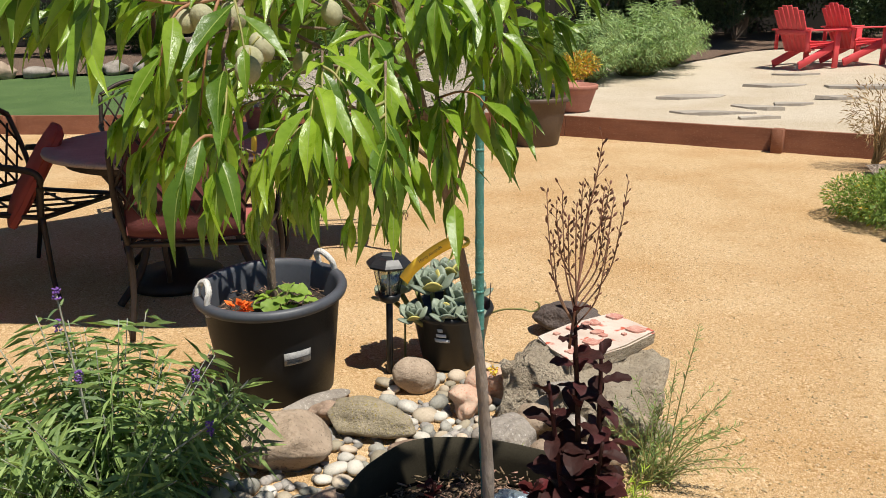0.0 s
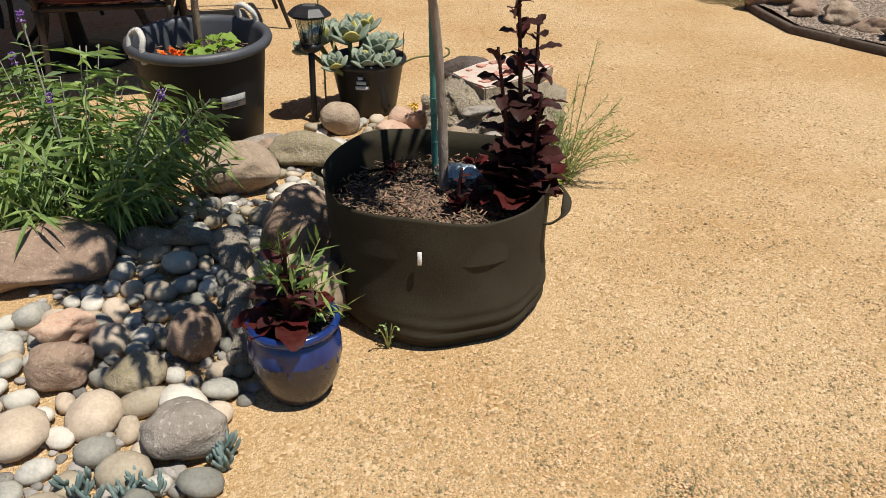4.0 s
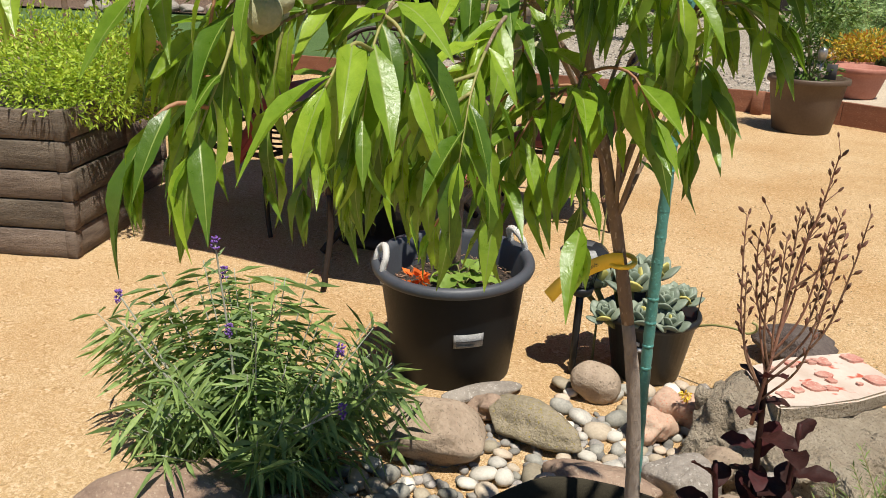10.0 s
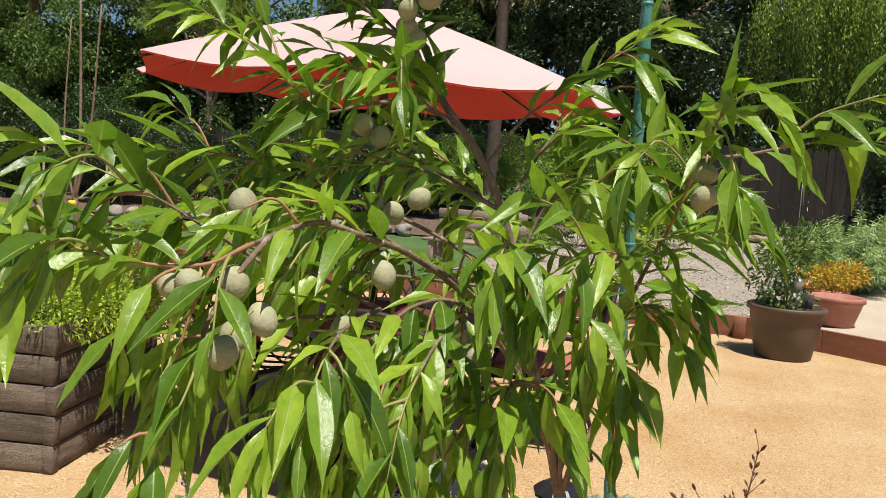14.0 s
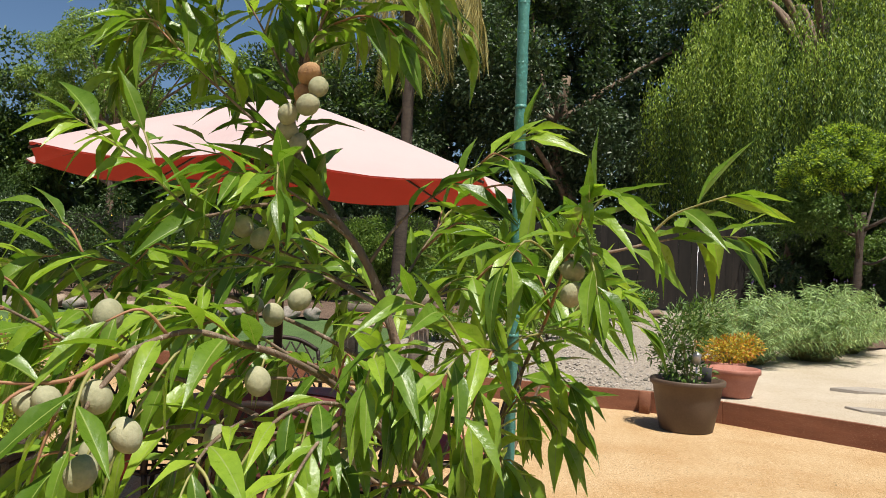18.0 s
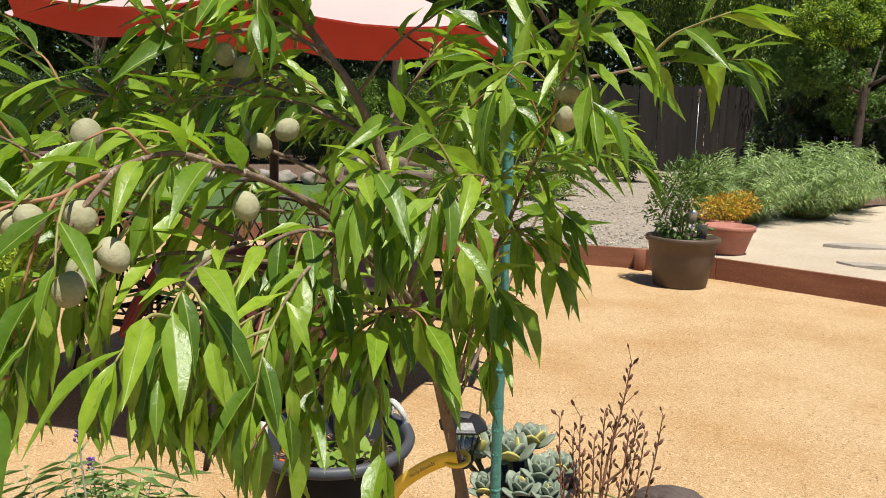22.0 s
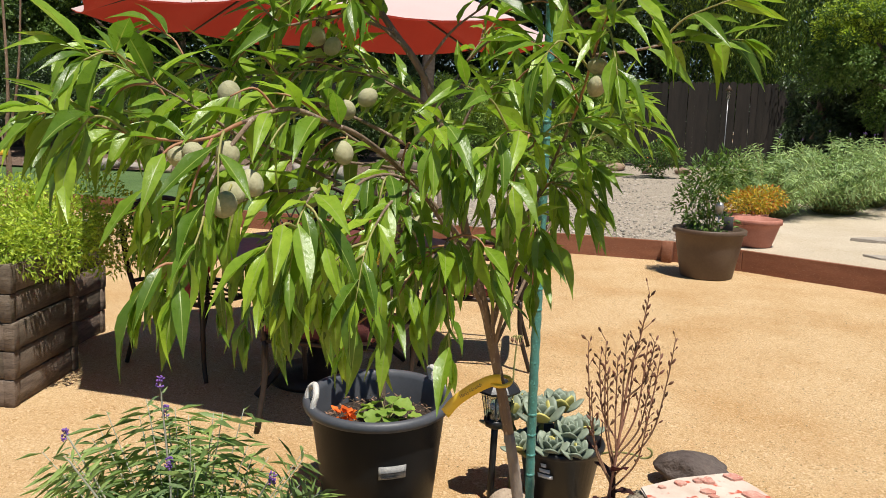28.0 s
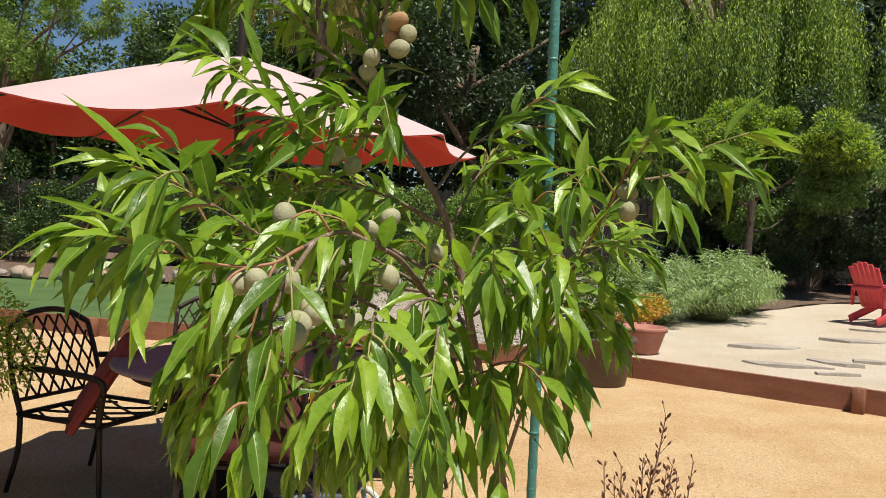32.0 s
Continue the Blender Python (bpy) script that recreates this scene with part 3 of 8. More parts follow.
low_wall = thing("low_wall", "low red-brown timber board retaining wall with posts", "wall", kind="structure")
for (xa, ya), (xb, yb) in zip(WALL, WALL[1:]):
    d = Vector((xb - xa, yb - ya, 0))
    ang = math.degrees(math.atan2(d.y, d.x))
    n = max(1, round(d.length / 2.4)) if d.length < 20 else 1
    for k in range(n):
        l = d.length / n
        p = Vector((xa, ya, 0)) + d * ((k + 0.5) / n)
        b = part("board", board_quad("board", l - 0.006, WALL_H + 0.02, 0.04, 0.003), "redwood", low_wall, smooth=False)
        b.matrix_basis = pose(p.x, p.y, -0.02, 0, 0, ang)
for x, y, a in ((2.50, 7.83, -28), (-0.13, 9.03, -10), (-5.62, 8.90, 0), (-9.6, 9.35, 0)):
    b = part("post", board_quad("post", 0.10, WALL_H + 0.01, 0.09), "redwood", low_wall)
    b.matrix_basis = pose(x, y - 0.03, 0, 0, 0, a)


# ---- fence along the far side ----
def fence(name, a, b, height, z, label):
    f = thing(name, label, "fence", kind="structure")
    a, b = Vector(a), Vector(b)
    d = b - a
    ang = math.degrees(math.atan2(d.y, d.x))
    n = int(d.length / 0.15)
    rnd = random.Random(n)
    meshes = []
    for k in range(4):
        h = height * rnd.uniform(0.985, 1.01)
        bm = bmesh.new()
        w, t = 0.0745, 0.011
        out = [(-w, 0), (w, 0), (w, h - 0.05), (w * 0.55, h), (-w * 0.55, h), (-w, h - 0.05)]
        fr = [bm.verts.new((x, -t, zz)) for x, zz in out]
        bk = [bm.verts.new((x, t, zz)) for x, zz in out]
        bm.faces.new(fr)
        bm.faces.new(bk[::-1])
        for i in range(6):
            bm.faces.new((fr[i], bk[i], bk[(i + 1) % 6], fr[(i + 1) % 6]))
        me = bpy.data.meshes.new("fence_board")
        bm.to_mesh(me)
        bm.free()
        me.materials.append(M["fencewood"])
        meshes.append(me)
    for k in range(n):
        p = a + d * ((k + 0.5) / n)
        o = part("board", meshes[k % 4], "fencewood", f, smooth=False)
        o.matrix_basis = pose(p.x, p.y, z, rnd.uniform(-0.4, 0.4), rnd.uniform(-0.5, 0.5), ang)
    for zz in (0.35, height - 0.35):
        o = part("rail", box_bm(d.length, 0.04, 0.09, (0, 0.035, 0)), "fencewood", f)
        m = (a + b) / 2
        o.matrix_basis = pose(m.x, m.y, z + zz, 0, 0, ang)
    return f


fence("fence_north", (-13.5, 19.6, 0), (7.5, 20.6, 0), 1.95, 0.55, "weathered grey timber board fence with dog-eared tops, tree shade in its colour")
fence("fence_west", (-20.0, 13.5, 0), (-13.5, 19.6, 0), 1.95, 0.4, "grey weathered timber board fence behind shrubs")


# ---- potted almond tree: grow bag, stake, tree ----
def grow_bag():
    b = thing("grow_bag", "large round black felt grow bag with strap handles, filled with mulch", "planter", (0.085, 1.515, 0))
    R, H = 0.283, 0.365
    bm = bmesh.new()
    n, rows = 96, 44
    ring = []
    for j in range(rows + 1):
        t = j / rows
        row = []
        for k in range(n):
            a = 2 * math.pi * k / n
            dip = -0.022 * max(0, -math.sin(a)) + 0.012 * math.sin(3 * a + 1) * t
            crease = 0.006 * math.sin(9 * t + 2.2 * noise.noise(Vector((math.cos(a), math.sin(a), 0)))) * (1 - t) ** 0.7
            # sagging folds of the felt round the foot, strongest at the front
            front = max(0.25, math.cos(a + 0.9)) * max(0.0, 1 - t / 0.34)
            fold = 0.0075 * front * math.sin(t * 62 + 3.0 * noise.noise(Vector((math.cos(a) * 1.6, math.sin(a) * 1.6, 5))) + 1.5 * a)
            crease += fold + 0.004 * max(0.0, noise.noise(Vector((a * 3.2, t * 1.2, 7)))) * t
            w = 0.010 * noise.noise(Vector((math.cos(a) * 2.2, math.sin(a) * 2.2, t * 2.0)))
            r = R * (0.985 + 0.03 * t) - 0.02 * (1 - min(1, t * 9)) + crease + w
            row.append(bm.verts.new((r * math.cos(a), r * math.sin(a), H * t + dip * t)))
        ring.append(row)
    inner = [[bm.verts.new((v.co.x * 0.985, v.co.y * 0.985, v.co.z - 0.001 - dz)) for v in ring[-1]] for dz in (0.0, 0.05, 0.11)]
    allr = ring + inner
    for p, q in zip(allr, allr[1:]):
        for k in range(n):
            bm.faces.new((p[k], p[(k + 1) % n], q[(k + 1) % n], q[k]))
    part("bag_wall", bm, "bag", b)
    bm = bmesh.new()
    g = 44
    grid = {}
    for i in range(g + 1):
        for j in range(g + 1):
            x, y = (i / g * 2 - 1) * 0.29, (j / g * 2 - 1) * 0.29
            if x * x + y * y < 0.281 ** 2:
                z = 0.283 + 0.02 * noise.noise(Vector((x * 9, y * 9, 1))) + 0.012 * noise.noise(Vector((x * 40, y * 40, 2))) - 0.04 * (x * x + y * y) / 0.08
                grid[i, j] = bm.verts.new((x, y, z))
    for (i, j), v in list(grid.items()):
        q = [grid.get(c) for c in ((i, j), (i + 1, j), (i + 1, j + 1), (i, j + 1))]
        if all(q):
            bm.faces.new(q)
    part("mulch_fill", bm, "mulch", b, "dark shredded bark mulch")
    for ang in (-22, 158):
        a = radians(ang)
        c, s = math.cos(a), math.sin(a)
        px, py = (R + 0.004) * c, (R + 0.004) * s
        line = [(px - 0.03 * s, py + 0.03 * c, 0.325), (px - 0.032 * s + 0.02 * c, py + 0.032 * c + 0.02 * s, 0.34), (px - 0.02 * s + 0.04 * c, py + 0.02 * c + 0.04 * s, 0.318),
                (px + 0.015 * s + 0.042 * c, py - 0.015 * c + 0.042 * s, 0.29), (px + 0.03 * s + 0.018 * c, py - 0.03 * c + 0.018 * s, 0.268), (px + 0.03 * s - 0.002 * c, py - 0.03 * c - 0.002 * s, 0.262)]
        tube("strap_handle", smooth_line(line, 4), 0.012, "bag", b, 8, squash=0.25)
    tag = part("fabric_tag", box_bm(0.010, 0.003, 0.034, (0, 0, 0), 0.001), "white", b, "small white fabric tag")
    tag.matrix_basis = pose(-0.062, -0.287, 0.262, 0, 0, -6)
    tag = part("plant_marker", box_bm(0.013, 0.003, 0.03, (0, 0, 0), 0.001), "white", b, "white plastic plant marker")
    tag.matrix_basis = pose(-0.018, -0.262, 0.315, -40, 20, 0)
    return b


def mulch_chips(name, label, at, radius, z, n, seed, parent=None):
    """Loose bark chips lying on a fill."""
    rs = random.Random(seed)
    ch = []
    for _ in range(n):
        a, r = rs.uniform(0, 6.283), radius * math.sqrt(rs.random())
        m = pose(at[0] + r * math.cos(a), at[1] + r * math.sin(a), z + rs.uniform(-0.004, 0.012), rs.uniform(-35, 35), rs.uniform(-35, 35), rs.uniform(0, 360))
        l, w, t = rs.uniform(0.006, 0.026), rs.uniform(0.002, 0.0055), rs.uniform(0.001, 0.003)
        v = [m @ Vector((x * l / 2, y * w / 2 * (1 if x < 0 else 0.6), zz * t / 2)) for x in (-1, 1) for y in (-1, 1) for zz in (-1, 1)]
        ch.append((v, [(0, 1, 3, 2), (4, 6, 7, 5), (0, 4, 5, 1), (2, 3, 7, 6), (0, 2, 6, 4), (1, 5, 7, 3)]))
    o = part(name, raw(name, *merged(ch)), "chips", parent, label, smooth=False)
    o["kind"] = "stuff"
    return o


M["chips"] = mat("bark_chips", (0.075, 0.045, 0.026), (0.33, 0.225, 0.135), 0.85, 30, 200, 0.3, island=0.9)
bag = grow_bag()
mulch_chips("bark_chip", "loose shredded bark", (0, 0), 0.265, 0.284, 1300, 3, bag)


def stake():
    s = thing("tree_stake", "tall ribbed green plastic-coated steel plant stake", "stake", (0, 0, 0))
    line = smooth_line([(0.093, 1.70, 0.2), (0.083, 1.658, 0.7), (0.085, 1.633, 1.2), (0.088, 1.610, 1.6), (0.086, 1.595, 2.15)], 24)
    radii = [0.0085 + 0.0011 * (i % 2) for i in range(len(line))]
    tube("rod", line, radii, "stake", s, 10)
    for k in range(42):
        p, d = line[int((len(line) - 1) * (k + 0.5) / 42)], (line[-1] - line[0]).normalized()
        tube("nub", [p - d * 0.0035, p, p + d * 0.0035], [0.0088, 0.0102, 0.0088], "stake", s, 8)
    return s


stake()


# ---- tub with young fruit tree ----
def tub():
    t = thing("muck_tub", "charcoal plastic tub with a grey rim and white rope handles, planted", "tub", (-0.728, 2.785, -0.012), 8, tilt=(3.5, 0))
    t.matrix_basis = t.matrix_basis @ Matrix.Diagonal((0.95, 0.95, 1.01, 1))
    prof = [(0, 0.004), (0.195, 0.004), (0.212, 0.012), (0.235, 0.2), (0.258, 0.385), (0.262, 0.40)]
    part("body", lathe_bm(prof, 64), "tub", t)
    rim = [(0.246, 0.385), (0.262, 0.378), (0.282, 0.384), (0.287, 0.397), (0.282, 0.412), (0.266, 0.418), (0.253, 0.412), (0.246, 0.395), (0.238, 0.30), (0.232, 0.28)]
    part("rim", lathe_bm(rim, 64), "tubrim", t, "rolled grey plastic rim")
    bm = lathe_bm([(0, 0.325), (0.06, 0.33), (0.12, 0.322), (0.19, 0.318), (0.236, 0.305)], 40, 0.05, 4)
    part("soil", bm, "soil", t)
    mulch_chips("bark_chip", "straw-coloured and dark bark pieces", (0, 0), 0.22, 0.327, 320, 8, t)
    for ang in (212, 42):
        a = radians(ang)
        c, s = math.cos(a), math.sin(a)
        o = Vector((0.262 * c, 0.262 * s, 0.4))
        e = Vector((-s, c, 0))
        inn = Vector((-c, -s, 0))
        line = [o - e * 0.05 + Vector((0, 0, -0.03)), o - e * 0.05 + Vector((0, 0, 0.02)), o - e * 0.045 + inn * 0.012 + Vector((0, 0, 0.055)), o + inn * 0.02 + Vector((0, 0, 0.075)),
                o + e * 0.045 + inn * 0.012 + Vector((0, 0, 0.055)), o + e * 0.05 + Vector((0, 0, 0.02)), o + e * 0.05 + Vector((0, 0, -0.03))]
        ln = smooth_line(line, 8)
        tube("rope_handle", ln, [0.0105 + 0.0018 * (i % 2) for i in range(len(ln))], "rope", t, 10)
    lb = part("label", curved_label(0.2405, 0.198, 0.248, -74, -50), "oldlabel", t, "torn white product label")
    part("print", curved_label(0.2425, 0.218, 0.226, -72, -51), "ink", lb, "")
    part("print", curved_label(0.2425, 0.203, 0.209, -72, -58), "ink", lb, "")
    return t


def curved_label(r, z0, z1, a0, a1, n=10):
    vs, fs = [], []
    for j, (z, rr) in enumerate(((z0, r + 0.002 - 0.003), (z1, r + 0.002 + 0.004))):
        for k in range(n + 1):
            a = radians(a0 + (a1 - a0) * k / n)
            for rad in (rr, rr + 0.0012):
                vs.append((rad * math.cos(a), rad * math.sin(a), z))
    w = 2 * (n + 1)
    for k in range(n):
        i = 2 * k
        fs += [(i + 1, i + 3, w + i + 3, w + i + 1), (i, w + i, w + i + 2, i + 2), (i, i + 2, i + 3, i + 1), (w + i, w + i + 1, w + i + 3, w + i + 2)]
    fs += [(0, 1, w + 1, w), (2 * n, w + 2 * n, w + 2 * n + 1, 2 * n + 1)]
    return raw("label", vs, fs)


tub()


# ---- planter box ----
def planter_box(at, H, ln, label):
    b = thing("planter_box", label, "planter", at, 17.7, "stacked timber planters")
    tiers, wd = 5, 0.95
    th = H / tiers
    for j in range(tiers):
        z = j * th
        off = 0.006 * ((j * 7) % 3 - 1)
        for x, y, sx, sy in ((-wd / 2 + off, 0.02, wd, 0.04), (-0.02 + off, ln / 2, 0.04, ln - 0.085), (-wd / 2 + off, ln - 0.02, wd, 0.04), (-wd + 0.02 + off, ln / 2, 0.04, ln - 0.085)):
            part("plank", box_bm(sx, sy, th - 0.008, (x, y, z + th / 2), 0.005), "planterwood", b)
        for x, y in ((-0.02 + off, 0.02),):
            part("corner_post", box_bm(0.052, 0.052, th - 0.004, (x, y, z + th / 2), 0.004), "planterwood", b)
        part("corner_post", box_bm(0.052, 0.052, th - 0.004, (-0.02 + off + 0.006, ln - 0.02, z + th / 2), 0.004), "planterwood", b)
    bm = bmesh.new()
    bmesh.ops.create_grid(bm, x_segments=20, y_segments=20, size=1, matrix=Matrix.Translation((-wd / 2, ln / 2, H - 0.05)) @ Matrix.Diagonal((wd / 2 - 0.045, ln / 2 - 0.045, 1, 1)))
    part("soil", bm, "soil", b)
    return b


planter_box((-2.65, 2.955, 0), 0.68, 0.62, "tall stacked-tier weathered timber planter box full of herbs")
planter_box((-3.08, 3.66, 0), 0.72, 0.60, "dark weathered timber planter box standing behind the other")


# ---- umbrella ----
def umbrella():
    u = thing("patio_umbrella", "open octagonal patio umbrella, red canvas sun-faded to pale pink on top", "umbrella", (-1.59, 3.93, 0), 22.5)
    R, ze, za = 1.22, 1.85, 2.23
    bm = bmesh.new()
    n = 8
    apex_r = 0.03
    rows = 10

    def at(k, t, drop=0.0):
        a = 2 * math.pi * k / n
        r = apex_r + (R - apex_r) * t
        return Vector((r * math.cos(a), r * math.sin(a), za + (ze - za) * (t ** 1.12) - drop - 0.035 * math.cos(a + 0.39) * t))
    cols = {}
    sub = 6
    for k in range(n):
        for i in range(sub):
            f = i / sub
            for j in range(rows + 1):
                t = j / rows
                p = at(k, t).lerp(at(k + 1, t), f)
                p.z -= 0.045 * t * 4 * f * (1 - f)
                inset = 0.05 * t * 4 * f * (1 - f)
                p.x *= 1 - inset * 0.6
                p.y *= 1 - inset * 0.6
                cols[k * sub + i, j] = p
    tot = n * sub
    vt = {key: bm.verts.new(p) for key, p in cols.items()}
    for k in range(tot):
        for j in range(rows):
            bm.faces.new((vt[k, j], vt[k, j + 1], vt[(k + 1) % tot, j + 1], vt[(k + 1) % tot, j]))
    top = part("canopy", bm, "canvas", u, "pale sun-faded canvas top")
    bm = bmesh.new()
    vt = {key: bm.verts.new(p - Vector((0, 0, 0.006))) for key, p in cols.items()}
    for k in range(tot):
        for j in range(rows):
            bm.faces.new((vt[k, j], vt[(k + 1) % tot, j], vt[(k + 1) % tot, j + 1], vt[k, j + 1]))
    part("lining", bm, "umbrella_red", u, "red underside of the canvas")
    for k in range(n):
        tube("rib", [at(k, 0.03, 0.03), at(k, 0.5, 0.03), at(k, 1.0, 0.025)], (0.008, 0.006), "iron", u, 6)
        a = 2 * math.pi * k / n
        tube("strut", [(0.03 * math.cos(a), 0.03 * math.sin(a), 1.88), at(k, 0.48, 0.035)], (0.006, 0.006), "iron", u, 6)
    part("pole", lathe_bm([(0, 0.0), (0.022, 0.0), (0.022, 2.50), (0.012, 2.56), (0, 2.60)], 16), "iron", u)
    part("base", lathe_bm([(0, 0), (0.24, 0.0), (0.25, 0.02), (0.22, 0.06), (0.06, 0.085), (0.035, 0.25), (0, 0.25)], 32), "iron", u)
    return u


umbrella()


def terr_pot(name, label, at, prof, material, rz=0):
    p = thing(name, label, "pot", at, rz)
    part("body", lathe_bm(prof, 56), material, p)
    return p


def pot_profile(r_top, r_bot, h, lip, lip_h, wall=0.02, fill=0.06):
    return [(0, 0.0), (r_bot, 0.0), (r_bot + 0.008, 0.01), (r_bot + (r_top - r_bot) * 0.75, h * 0.6), (r_top, h - lip_h), (r_top + lip, h - lip_h + 0.005), (r_top + lip, h - 0.008), (r_top + lip - 0.006, h),
            (r_top - wall, h), (r_top - wall - 0.005, h - fill), (0, h - fill + 0.01)]


dark_pot = terr_pot("large_pot", "large dark brown glazed garden pot standing against the low wall", (0.285, 8.33, 0), pot_profile(0.315, 0.235, 0.47, 0.022, 0.05), "brownpot")
part("rim", lathe_bm([(0.336, 0.424), (0.342, 0.428), (0.343, 0.462), (0.338, 0.471), (0.330, 0.472)], 56), "brownpot", dark_pot, "thick rolled rim")
part("soil", lathe_bm([(0, 0.425), (0.16, 0.428), (0.288, 0.416)], 28, 0.05), "soil", dark_pot)
clay_pot = terr_pot("clay_pot", "wide terracotta pot on the terrace edge", (0.72, 9.35, 0.2), pot_profile(0.255, 0.175, 0.29, 0.020, 0.055), "terracotta")
part("soil", lathe_bm([(0, 0.245), (0.12, 0.248), (0.232, 0.238)], 28, 0.05), "soil", clay_pot)


# ---- almond tree ----
def blade_mesh(name, curl, fold, twist, wave, seed, width=0.242, n=8, material="leaf", rib="leafrib"):
    """One long leaf of length 1 along +y: petiole, blade folded along a pale midrib, drooping tip, wavy margin."""
    vs, fs = [], []
    for i in range(n + 1):
        t = i / n
        u = max(0.0, (t - 0.07) / 0.93)
        w = width * 0.5 * (math.sin(math.pi * u ** 0.66) ** 1.12 if 0 < u < 1 else 0)
        w = max(w, 0.009 if t < 0.99 else 0.002)
        z = -curl * t ** 1.8
        tw = twist * t
        e = wave * math.sin(t * 15 + seed) * w
        r = min(0.0085 * (1.15 - t), w * 0.6)
        for s, x0 in ((-1, -w), (0, -r), (0, r), (1, w)):
            z0 = fold * abs(x0) + e * s
            vs.append((x0 * math.cos(tw) - z0 * math.sin(tw), t * (1 - 0.12 * curl * t), z + x0 * math.sin(tw) + z0 * math.cos(tw)))
    for i in range(n):
        for s in range(3):
            a = i * 4 + s
            fs.append((a, a + 1, a + 5, a + 4))
    me = raw(name, vs, fs, material)
    me.materials.append(M[rib])
    me.polygons.foreach_set("material_index", [1 if k % 3 == 1 else 0 for k in range(len(fs))])
    return me


LEAVES = [blade_mesh("leaf", c, f, tw, wv, k) for k, (c, f, tw, wv) in enumerate(((0.28, 0.40, 0.15, 0.12), (0.42, 0.55, -0.35, 0.14), (0.20, 0.3, 0.4, 0.18), (0.55, 0.45, 0.2, 0.12), (0.12, 0.6, -0.15, 0.10), (0.36, 0.35, -0.6, 0.20), (0.48, 0.7, 0.6, 0.14), (0.32, 0.9, 0.25, 0.16)))]


def leaf_pose(p, d, up, size):
    d = d.normalized()
    s = d.cross(up)
    if s.length < 1e-3:
        s = d.cross(Vector((1, 0, 0)))
    s.normalize()
    u = s.cross(d)
    return Matrix(((s.x, d.x, u.x, p.x), (s.y, d.y, u.y, p.y), (s.z, d.z, u.z, p.z), (0, 0, 0, 1))) @ Matrix.Diagonal((size, size, size, 1))


def along(line, t):
    k = t * (len(line) - 1)
    i = min(int(k), len(line) - 2)
    return line[i].lerp(line[i + 1], k - i), (line[i + 1] - line[i]).normalized()


